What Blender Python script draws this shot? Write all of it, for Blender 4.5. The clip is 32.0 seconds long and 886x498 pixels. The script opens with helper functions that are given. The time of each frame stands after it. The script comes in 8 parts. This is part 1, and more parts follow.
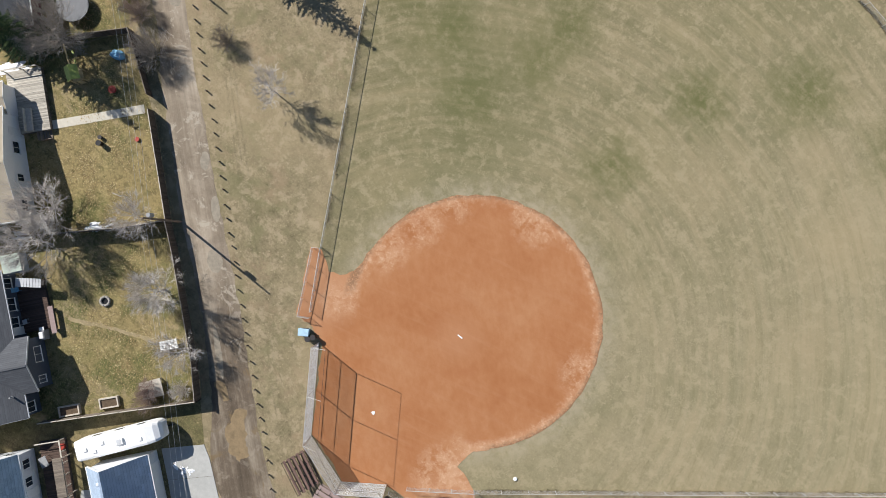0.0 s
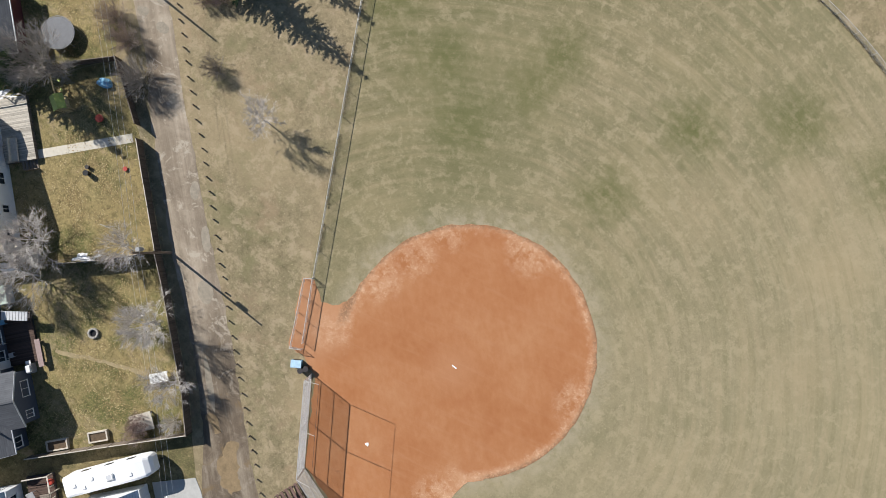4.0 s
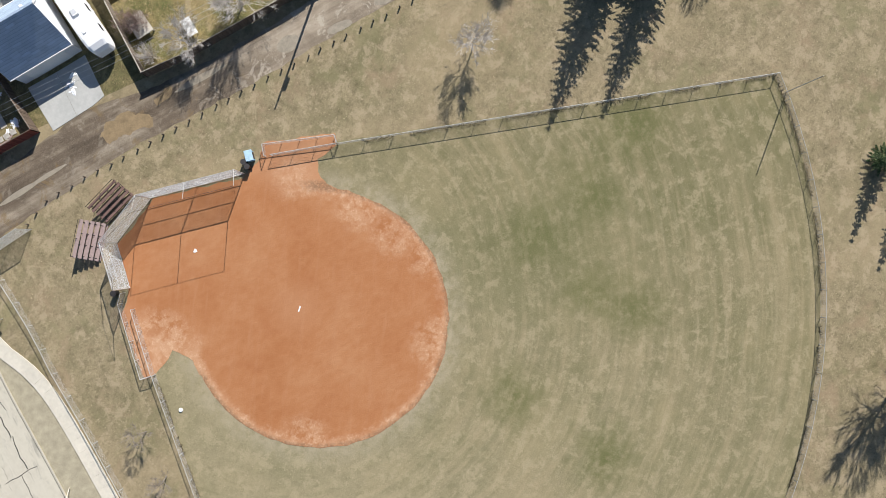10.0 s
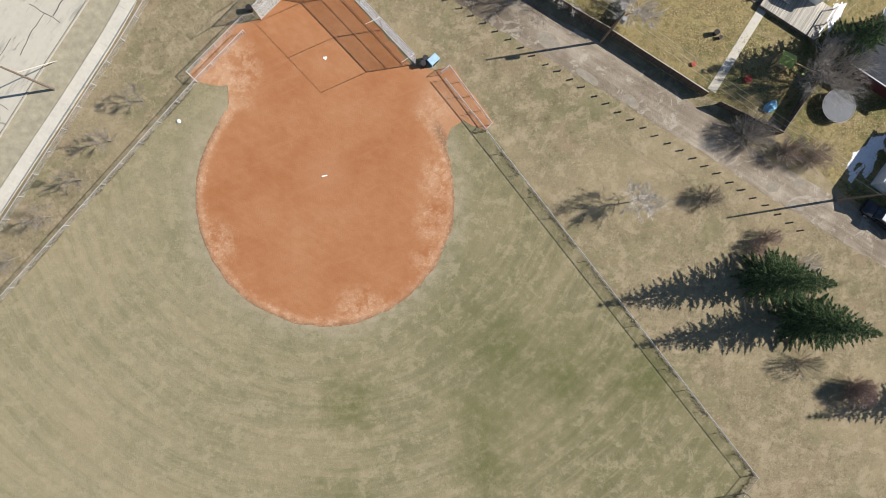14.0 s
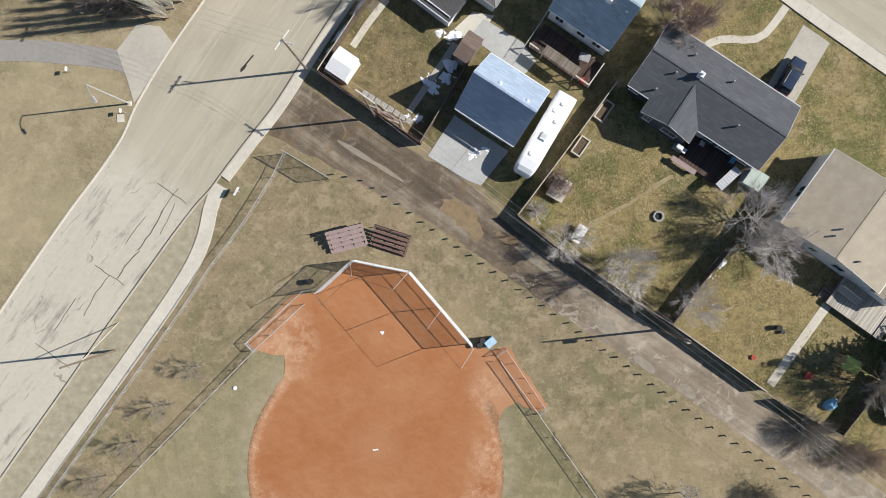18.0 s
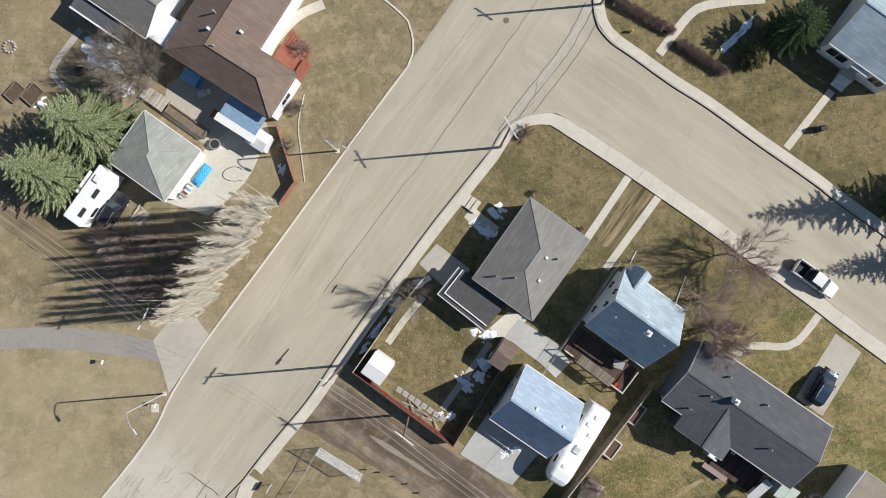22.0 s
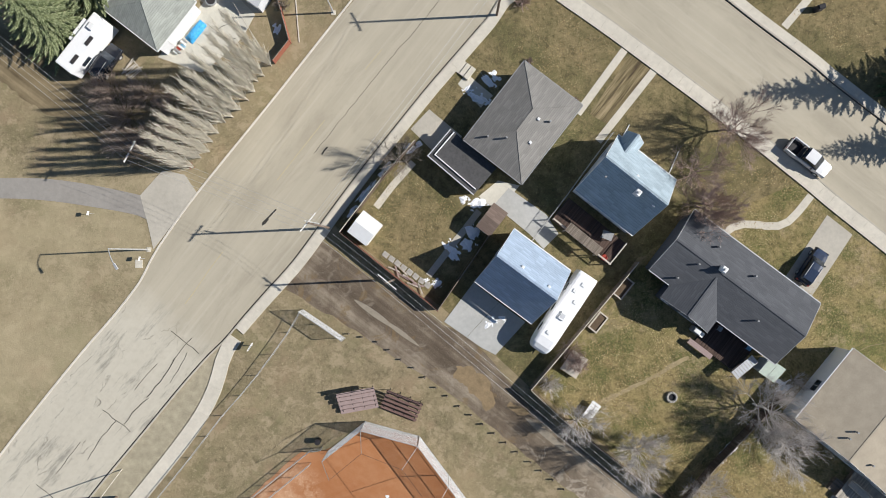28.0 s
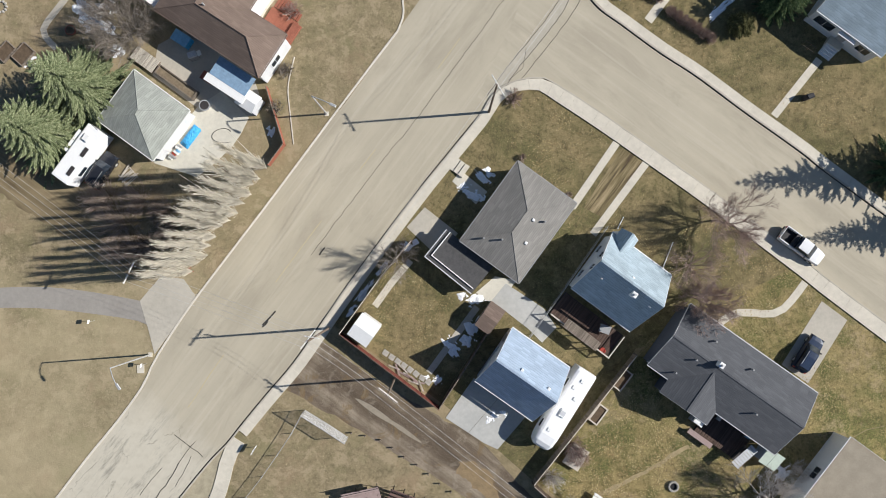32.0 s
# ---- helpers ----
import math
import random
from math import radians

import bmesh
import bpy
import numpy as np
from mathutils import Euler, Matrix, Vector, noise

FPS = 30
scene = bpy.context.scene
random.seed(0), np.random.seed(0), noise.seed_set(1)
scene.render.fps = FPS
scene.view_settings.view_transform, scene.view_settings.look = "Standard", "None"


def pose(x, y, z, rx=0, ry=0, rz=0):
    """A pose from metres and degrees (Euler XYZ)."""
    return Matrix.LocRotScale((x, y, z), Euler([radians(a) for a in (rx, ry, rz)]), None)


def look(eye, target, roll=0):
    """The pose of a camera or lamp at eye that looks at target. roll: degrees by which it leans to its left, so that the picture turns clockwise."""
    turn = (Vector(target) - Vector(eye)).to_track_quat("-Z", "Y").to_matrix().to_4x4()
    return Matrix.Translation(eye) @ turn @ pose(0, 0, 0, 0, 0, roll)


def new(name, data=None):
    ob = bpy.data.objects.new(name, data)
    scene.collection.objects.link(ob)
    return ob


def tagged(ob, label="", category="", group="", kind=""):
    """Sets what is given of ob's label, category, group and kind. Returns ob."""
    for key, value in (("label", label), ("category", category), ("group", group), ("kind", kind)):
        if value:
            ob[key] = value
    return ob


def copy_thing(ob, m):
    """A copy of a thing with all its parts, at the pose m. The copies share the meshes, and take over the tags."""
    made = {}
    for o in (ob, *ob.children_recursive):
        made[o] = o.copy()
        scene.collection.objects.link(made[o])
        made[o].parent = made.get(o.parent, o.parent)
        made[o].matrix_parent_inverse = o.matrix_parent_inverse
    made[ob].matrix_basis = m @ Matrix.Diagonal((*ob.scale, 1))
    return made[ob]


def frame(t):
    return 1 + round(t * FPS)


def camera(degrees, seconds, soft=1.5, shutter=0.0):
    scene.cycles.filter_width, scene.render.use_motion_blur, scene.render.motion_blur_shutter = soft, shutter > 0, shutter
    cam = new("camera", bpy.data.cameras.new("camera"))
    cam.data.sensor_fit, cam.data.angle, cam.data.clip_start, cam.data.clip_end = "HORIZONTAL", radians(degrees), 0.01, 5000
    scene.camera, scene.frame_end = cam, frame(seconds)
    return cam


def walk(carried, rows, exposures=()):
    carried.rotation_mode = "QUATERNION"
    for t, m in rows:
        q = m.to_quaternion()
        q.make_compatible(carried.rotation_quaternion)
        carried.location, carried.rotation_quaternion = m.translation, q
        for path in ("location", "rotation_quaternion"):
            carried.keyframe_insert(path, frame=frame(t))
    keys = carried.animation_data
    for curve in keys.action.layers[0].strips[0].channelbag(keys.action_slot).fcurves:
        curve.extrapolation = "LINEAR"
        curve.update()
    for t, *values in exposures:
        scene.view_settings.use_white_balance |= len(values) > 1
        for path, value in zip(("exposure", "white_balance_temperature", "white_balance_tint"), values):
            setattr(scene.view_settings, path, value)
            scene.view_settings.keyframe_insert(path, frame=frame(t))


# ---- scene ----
# ---- camera ----
# seconds, x, y, height, heading, tilt, lean of a drone that looks straight down
PATH = [
    (0, 1.35, -61.22, 71.24, -136.80, 0.17, 1.24), (0.5, 1.28, -61.18, 71.15, -136.95, 0.13, 1.08),
    (1, 1.17, -60.80, 71.09, -136.96, 0.03, 0.87), (1.5, 1.35, -60.74, 70.93, -137.01, 0.00, 0.71),
    (2, 1.88, -61.49, 70.84, -136.98, -0.02, 0.75), (2.5, 2.75, -62.51, 70.80, -137.09, 0.02, 0.69),
    (4.5, 4.96, -64.09, 70.86, -137.08, 0.07, 0.05), (5, 6.16, -65.62, 70.80, -137.10, 0.12, 0.03),
    (5.5, 7.36, -67.00, 70.87, -137.33, 0.20, -0.04), (6, 8.15, -67.66, 70.96, -137.49, 0.16, -0.21),
    (6.5, 8.08, -67.31, 70.81, -137.48, 0.15, -0.44), (7, 7.30, -66.36, 70.67, -137.97, 0.20, -0.61),
    (7.5, 6.26, -65.07, 70.40, -138.01, 0.30, -0.73), (8, 5.69, -64.47, 70.21, -138.00, 0.24, -0.79),
    (8.5, 5.85, -64.67, 69.95, -131.98, 0.04, -0.85), (9, 6.42, -65.07, 69.88, -111.59, -0.23, -0.92),
    (9.5, 7.01, -65.18, 69.64, -84.59, -0.40, -0.82), (10, 7.03, -65.29, 69.68, -66.13, -0.43, -0.64),
    (10.5, 6.90, -65.02, 69.73, -58.58, -0.40, -0.65), (11, 6.73, -64.73, 69.78, -48.97, -0.35, -0.67),
    (11.5, 6.70, -64.76, 69.95, -32.96, -0.20, -0.57), (12, 6.39, -64.56, 70.10, -17.14, -0.13, -0.69),
    (12.5, 6.00, -64.33, 70.15, -9.45, -0.16, -0.91), (13, 5.66, -64.33, 70.19, -7.44, -0.06, -1.10),
    (13.5, 5.60, -64.31, 70.21, -6.24, -0.01, -1.14), (15.5, 5.52, -55.28, 70.58, -3.01, -0.11, 0.07),
    (16, 5.22, -51.59, 70.60, -2.94, -0.03, 0.24), (16.5, 4.77, -47.25, 70.50, -2.94, -0.05, 0.33),
    (17, 4.32, -42.48, 70.37, -2.84, -0.13, 0.37), (17.5, 4.00, -37.43, 70.32, -2.52, -0.22, 0.50),
    (18, 3.59, -31.87, 70.07, -2.10, -0.48, 0.65), (18.5, 3.11, -26.22, 69.84, -1.95, -0.63, 0.72),
    (19, 2.58, -20.55, 69.62, -2.04, -0.67, 0.77), (19.5, 2.15, -14.93, 69.52, -2.28, -0.47, 0.79),
    (20, 1.92, -9.70, 69.65, -1.96, -0.14, 0.75), (20.5, 1.72, -5.44, 69.93, -1.12, 0.02, 0.67),
    (21, 1.27, -2.08, 70.18, -1.00, -0.04, 0.50), (21.5, 0.65, -0.00, 70.37, -1.01, -0.03, 0.33),
    (22, 0.46, 0.59, 70.38, -0.84, 0.08, 0.46), (22.5, 0.24, 0.43, 70.24, -0.44, 0.05, 0.49),
    (23, 0.00, -0.00, 70.18, 0.00, 0.20, 0.47), (23.5, -0.15, -1.02, 70.00, 0.61, 0.30, 0.42),
    (24, -0.09, -2.25, 69.88, 0.94, 0.37, 0.51), (24.5, -0.03, -2.93, 69.76, 1.11, 0.51, 0.52),
    (26.5, 0.76, -10.48, 69.52, 2.41, 0.75, 0.37), (27, 1.15, -12.76, 69.65, 2.22, 0.70, 0.41),
    (27.5, 1.39, -14.04, 69.79, 1.90, 0.66, 0.41), (28, 1.76, -14.82, 69.81, 1.46, 0.60, 0.51),
    (28.5, 1.91, -14.99, 69.74, 1.07, 0.60, 0.58), (29, 1.94, -14.22, 69.69, 0.74, 0.48, 0.55),
    (29.5, 1.87, -12.84, 69.68, 0.21, 0.44, 0.53), (30, 1.89, -10.75, 69.73, -0.62, 0.43, 0.59),
    (30.5, 1.85, -8.00, 69.84, -0.98, 0.41, 0.60), (31, 1.78, -5.65, 70.10, -0.80, 0.50, 0.48),
    (31.5, 1.66, -4.31, 70.40, -0.63, 0.51, 0.32), (32, 1.59, -4.04, 70.45, -0.22, 0.56, 0.30),
]

def drone(x, y, z, heading, tilt, lean):
    turn = Matrix.Rotation(radians(heading), 4, "Z") @ Matrix.Rotation(radians(tilt), 4, "X") @ Matrix.Rotation(radians(lean), 4, "Y")
    return Matrix.Translation((x, y, z)) @ turn


cam = camera(70, 32.0, soft=0.7)
walk(cam, [(t, drone(*row)) for t, *row in PATH], [(0, 0.52), (5, 0.56), (7, 0.68), (8.5, 0.66), (10.5, 0.60), (14, 0.54), (17, 0.46), (21, 0.36), (32, 0.35)])

# ---- light: low spring sun and a clear sky ----
SUN_EL, SUN_AZ = 34.7, 4.2  # degrees up, degrees from +x towards +y
world = bpy.data.worlds.new("sky")
scene.world = world
world.use_nodes = True
wn = world.node_tree
sky = wn.nodes.new("ShaderNodeTexSky")
sky.sky_type, sky.sun_disc = "NISHITA", False
sky.ozone_density, sky.dust_density = 3.5, 0.4
sky.sun_elevation, sky.sun_rotation = radians(SUN_EL), radians(90 - SUN_AZ)
wn.links.new(sky.outputs[0], wn.nodes["Background"].inputs[0])
wn.nodes["Background"].inputs[1].default_value = 0.057
sun = new("sun", bpy.data.lights.new("sun", "SUN"))
sun.data.energy, sun.data.angle, sun.data.color = 4.5, radians(0.53), (1.0, 0.968, 0.93)
sdir = Vector((math.cos(radians(SUN_EL)) * math.cos(radians(SUN_AZ)), math.cos(radians(SUN_EL)) * math.sin(radians(SUN_AZ)), math.sin(radians(SUN_EL))))
sun.matrix_world = look(tuple(sdir * 150), (0, 0, 0))


# ---- materials ----
class Net:
    """A small wrapper that strings shader nodes together."""

    def __init__(self, name, rough=0.9, metal=0.0, spec=0.3):
        self.m = bpy.data.materials.new(name)
        self.m.use_nodes = True
        self.t = self.m.node_tree
        self.b = self.t.nodes["Principled BSDF"]
        self.b.inputs["Roughness"].default_value = rough
        self.b.inputs["Metallic"].default_value = metal
        self.b.inputs["Specular IOR Level"].default_value = spec
        self.co = self.node("ShaderNodeTexCoord").outputs["Object"]

    def node(self, kind, **values):
        n = self.t.nodes.new(kind)
        for key, value in values.items():
            n.inputs[key].default_value = value
        return n

    def link(self, a, b):
        self.t.links.new(a, b)

    def noise(self, scale, detail=4.0, rough=0.6, at=None, stretch=None, distort=0.0):
        n = self.node("ShaderNodeTexNoise", Scale=scale, Detail=detail, Roughness=rough, Distortion=distort)
        src = at or self.co
        if stretch:
            if len(stretch) > 3:
                rot = self.node("ShaderNodeMapping")
                rot.inputs["Rotation"].default_value = (0, 0, radians(stretch[3]))
                self.link(src, rot.inputs[0])
                src = rot.outputs[0]
            mp = self.node("ShaderNodeMapping")
            mp.inputs["Scale"].default_value = stretch[:3]
            self.link(src, mp.inputs[0])
            src = mp.outputs[0]
        self.link(src, n.inputs["Vector"])
        return n.outputs["Fac"]

    def ramp(self, fac, *stops):
        r = self.node("ShaderNodeValToRGB")
        e = r.color_ramp.elements
        while len(e) < len(stops):
            e.new(0.5)
        for s, (p, c) in zip(e, stops):
            s.position = p
            s.color = (*c, 1) if len(c) == 3 else c
        self.link(fac, r.inputs[0])
        return r.outputs[0]

    def band(self, fac, lo, hi):
        """0 below lo, 1 above hi."""
        n = self.node("ShaderNodeMapRange")
        n.inputs["From Min"].default_value, n.inputs["From Max"].default_value = lo, hi
        self.link(fac, n.inputs["Value"])
        return n.outputs[0]

    def math(self, op, a, b=None):
        n = self.node("ShaderNodeMath")
        n.operation = op
        for k, v in enumerate((a, b)):
            if v is None:
                continue
            if isinstance(v, (int, float)):
                n.inputs[k].default_value = v
            else:
                self.link(v, n.inputs[k])
        return n.outputs[0]

    def mix(self, fac, a, b, how="MIX"):
        n = self.node("ShaderNodeMix")
        n.data_type, n.blend_type = "RGBA", how
        for s, v in (("Factor", fac), ("A", a), ("B", b)):
            sock = [i for i in n.inputs if i.name == s and i.type == ("VALUE" if s == "Factor" else "RGBA")][0]
            if isinstance(v, (int, float)):
                sock.default_value = v
            elif isinstance(v, tuple):
                sock.default_value = (*v, 1)
            else:
                self.link(v, sock)
        return [o for o in n.outputs if o.type == "RGBA"][0]

    def around(self, x, y):
        """Distance from a place on the ground."""
        n = self.node("ShaderNodeVectorMath")
        n.operation = "DISTANCE"
        flat = self.node("ShaderNodeVectorMath")
        flat.operation = "MULTIPLY"
        flat.inputs[1].default_value = (1, 1, 0)
        self.link(self.co, flat.inputs[0])
        self.link(flat.outputs[0], n.inputs[0])
        n.inputs[1].default_value = (x, y, 0)
        return n.outputs["Value"]

    def done(self, colour, bump=None, strength=0.5, dist=0.02, rough=None):
        if isinstance(colour, tuple):
            self.b.inputs["Base Color"].default_value = (*colour, 1)
        else:
            self.link(colour, self.b.inputs["Base Color"])
        if bump is not None:
            bn = self.node("ShaderNodeBump", Strength=strength, Distance=dist)
            self.link(bump, bn.inputs["Height"])
            self.link(bn.outputs[0], self.b.inputs["Normal"])
        if rough is not None:
            self.link(rough, self.b.inputs["Roughness"])
        return self.m


def tint(c, k):
    return tuple(min(1.0, v * k) for v in c)


def plain(name, colour, rough=0.7, metal=0.0, vary=0.25, scale=3.0, spec=0.3, bump=0.2):
    n = Net(name, rough, metal, spec)
    a = n.noise(scale, 5)
    b = n.noise(scale * 9, 3)
    c = n.ramp(n.math("ADD", n.math("MULTIPLY", a, 0.6), n.math("MULTIPLY", b, 0.4)), (0.3, tint(colour, 1 - vary)), (0.7, tint(colour, 1 + vary)))
    return n.done(c, b, bump, 0.01)


def grass(name, dry, green, dark, patch=0.12, green_at=(0.45, 0.7), soil=None, grit=1.0):
    """Matted winter grass: straw, green shoots and thatch at six scales."""
    n = Net(name, 0.95, 0, 0.1)
    big, mid, clump, tuft, fine, thread = n.noise(patch, 3, 0.55), n.noise(0.45, 5, 0.65), n.noise(0.8, 6, 0.7, distort=0.20), n.noise(1.7, 5, 0.7, distort=0.15), n.noise(3.6, 5, 0.8), n.noise(9.5, 3, 0.75)
    c = n.mix(n.band(n.math("ADD", n.math("MULTIPLY", big, 0.6), n.math("MULTIPLY", mid, 0.4)), *green_at), dry, green)
    c = n.mix(n.math("MULTIPLY", n.band(n.noise(0.16, 6, 0.7, distort=0.30), 0.5, 0.62), 0.5), c, tint(dry, 1.12))
    c = n.mix(n.math("MULTIPLY", n.band(clump, 0.48, 0.62), 0.42), c, dark)
    c = n.mix(n.math("MULTIPLY", n.band(n.noise(0.36, 6, 0.74, distort=0.25), 0.5, 0.64), 0.6), c, tint(dry, 1.3))
    c = n.mix(n.math("MULTIPLY", n.band(tuft, 0.52, 0.63), 0.5 * grit), c, tint(dark, 0.8))
    c = n.mix(n.math("MULTIPLY", n.band(fine, 0.52, 0.66), 0.5 * grit), c, tint(dark, 0.72))
    c = n.mix(n.math("MULTIPLY", n.band(n.noise(1.15, 6, 0.76, distort=0.4), 0.54, 0.66), 0.5 * grit), c, tint(dark, 0.85))
    c = n.mix(n.math("MULTIPLY", n.band(thread, 0.54, 0.68), 0.42 * grit), c, tint(dry, 1.5))
    # sparse bleached stalks and clumps
    c = n.mix(n.math("MULTIPLY", n.band(n.noise(4.4, 4, 0.72, distort=0.5), 0.6, 0.68), 0.75), c, tint(dry, 1.75))
    if soil:
        c = n.mix(n.math("MULTIPLY", n.band(n.noise(0.2, 7, 0.7, distort=0.17), 0.53, 0.66), 0.6), c, soil)
    return n, c, n.math("ADD", n.math("ADD", fine, thread), tuft)


def make_park_grass():
    n, c, h = grass("park_grass", (0.335, 0.275, 0.168), (0.22, 0.198, 0.105), (0.165, 0.137, 0.08), 0.05, (0.46, 0.64), (0.40, 0.295, 0.19), 0.85)
    # tan drift near the outfield fence, bare earth at the far edge of the park
    c = n.mix(n.math("MULTIPLY", n.band(n.noise(0.045, 5, 0.6, distort=0.20), 0.5, 0.6), 0.5), c, (0.44, 0.35, 0.215))
    c = n.mix(n.math("MULTIPLY", n.band(n.noise(0.13, 6, 0.72, distort=0.25), 0.54, 0.64), 0.5), c, (0.24, 0.225, 0.115))
    c = n.mix(n.math("MULTIPLY", n.band(n.noise(0.55, 6, 0.76, distort=0.20), 0.51, 0.6), 0.55), c, (0.50, 0.405, 0.265))
    c = n.mix(1.0, c, (0.82, 0.81, 0.80), "MULTIPLY")
    # drier and yellower across the street
    xyz = n.node("ShaderNodeSeparateXYZ")
    n.link(n.co, xyz.inputs[0])
    west = n.band(n.math("ADD", n.math("MULTIPLY", xyz.outputs[0], -0.8), n.math("MULTIPLY", xyz.outputs[1], 0.6)), 13.5, 15.5)
    west = n.math("MULTIPLY", west, n.math("SUBTRACT", 1.0, n.band(xyz.outputs[1], -9.0, -4.0)))
    c = n.mix(n.math("MULTIPLY", n.math("MULTIPLY", west, n.band(n.noise(0.09, 6, 0.7, distort=0.2), 0.34, 0.56)), 0.45), c, (0.47, 0.395, 0.25))
    bare = n.math("SUBTRACT", 1.0, n.band(n.math("ADD", n.around(-58, -24), n.math("MULTIPLY", n.noise(0.4, 6, 0.75), 6.0)), 10.0, 12.5))
    c = n.mix(n.math("MULTIPLY", bare, 0.7), c, n.ramp(n.noise(1.2, 7, 0.75), (0.38, (0.34, 0.25, 0.19)), (0.6, (0.58, 0.47, 0.38))))
    return n.done(c, h, 0.35, 0.05)


def make_yard_grass():
    n, c, h = grass("yard_grass", (0.288, 0.226, 0.105), (0.12, 0.125, 0.045), (0.08, 0.07, 0.032), 0.11, (0.45, 0.545), None, 1.1)
    # fallen leaves in drifts, trodden tracks
    leaf = n.math("MULTIPLY", n.band(n.noise(4.6, 4, 0.82), 0.53, 0.6), n.band(n.noise(0.22, 5, 0.7, distort=0.15), 0.4, 0.55))
    c = n.mix(n.math("MULTIPLY", leaf, 0.55), c, (0.52, 0.415, 0.22))
    track = n.math("MULTIPLY", n.band(n.noise(0.12, 6, 0.72, distort=0.30), 0.54, 0.6), n.band(n.noise(1.5, 5, 0.7), 0.4, 0.6))
    c = n.mix(n.math("MULTIPLY", track, 0.5), c, (0.44, 0.335, 0.21))
    return n.done(c, h, 0.55, 0.06)


def make_lawn():
    n, c, h = grass("front_lawn", (0.245, 0.192, 0.10), (0.128, 0.12, 0.054), (0.075, 0.066, 0.035), 0.1, (0.40, 0.58), None, 1.0)
    c = n.mix(n.math("MULTIPLY", n.band(n.noise(7, 4, 0.8), 0.6, 0.66), 0.5), c, (0.46, 0.38, 0.22))
    return n.done(c, h, 0.55, 0.06)


def make_field_grass():
    n, c, h = grass("field_grass", (0.325, 0.275, 0.168), (0.23, 0.213, 0.115), (0.175, 0.157, 0.086), 0.06, (0.46, 0.6), None, 0.8)
    drift = n.noise(0.028, 4, 0.6, distort=0.15)
    c = n.mix(n.math("MULTIPLY", n.band(drift, 0.48, 0.62), 0.4), c, (0.22, 0.212, 0.11))
    c = n.mix(n.math("MULTIPLY", n.band(n.noise(0.07, 5, 0.65, distort=0.25), 0.5, 0.62), 0.45), c, (0.45, 0.365, 0.215))
    c = n.mix(n.math("MULTIPLY", n.band(n.noise(0.11, 6, 0.72, distort=0.30), 0.53, 0.62), 0.5), c, (0.17, 0.165, 0.08))
    # paler tan towards first base, darker green towards the spruces
    sx = n.node("ShaderNodeSeparateXYZ")
    n.link(n.co, sx.inputs[0])
    side = n.band(n.math("ADD", sx.outputs[0], n.math("MULTIPLY", n.noise(0.08, 5, 0.65), 30.0)), -18.0, 42.0)
    c = n.mix(n.math("MULTIPLY", n.math("SUBTRACT", 1.0, side), 0.45), c, (0.45, 0.385, 0.255))
    c = n.mix(n.math("MULTIPLY", side, 0.45), c, (0.195, 0.18, 0.09))
    # mowing arcs swung round the infield: long streaks that follow the circle
    d = n.around(-5.5, -52.0)
    sep = n.node("ShaderNodeSeparateXYZ")
    n.link(n.co, sep.inputs[0])
    ang = n.math("ARCTAN2", n.math("ADD", sep.outputs[0], 5.5), n.math("MULTIPLY", n.math("ADD", sep.outputs[1], 52.0), -1.0))
    lay = n.node("ShaderNodeCombineXYZ")
    n.link(n.math("MULTIPLY", ang, 3.2), lay.inputs[0])
    n.link(n.math("MULTIPLY", n.math("ADD", d, n.math("MULTIPLY", n.noise(0.05, 3), 2.5)), 1.15), lay.inputs[1])
    swath = n.noise(1.0, 5, 0.62, at=lay.outputs[0])
    wide = n.noise(0.33, 3, 0.55, at=lay.outputs[0])
    out = n.band(d, 17.0, 24.0)
    ragged = n.band(n.noise(1.3, 6, 0.74), 0.3, 0.58)
    c = n.mix(n.math("MULTIPLY", n.math("MULTIPLY", n.band(wide, 0.5, 0.62), out), 0.25), c, (0.41, 0.335, 0.205))
    c = n.mix(n.math("MULTIPLY", n.math("MULTIPLY", n.math("MULTIPLY", n.band(swath, 0.51, 0.6), out), ragged), 0.36), c, (0.47, 0.375, 0.24))
    c = n.mix(n.math("MULTIPLY", n.math("MULTIPLY", n.math("MULTIPLY", n.math("SUBTRACT", 1.0, n.band(swath, 0.4, 0.5)), out), ragged), 0.3), c, (0.18, 0.17, 0.085))
    c = n.mix(n.math("MULTIPLY", n.band(n.noise(0.6, 6, 0.76, distort=0.20), 0.51, 0.6), 0.5), c, (0.48, 0.40, 0.26))
    c = n.mix(n.math("MULTIPLY", n.band(n.noise(3.5, 4, 0.8), 0.6, 0.68), 0.45), c, (0.60, 0.48, 0.33))
    wave = n.math("SINE", n.math("MULTIPLY", n.math("ADD", d, n.math("MULTIPLY", n.noise(0.06, 4, 0.6), 3.0)), 3.7))
    line = n.math("MULTIPLY", n.math("MULTIPLY", n.band(wave, 0.35, 0.95), n.band(n.noise(0.12, 5, 0.7, distort=0.3), 0.46, 0.6)), n.math("MULTIPLY", n.band(d, 20.0, 30.0), ragged))
    c = n.mix(n.math("MULTIPLY", line, 0.18), c, (0.48, 0.41, 0.28))
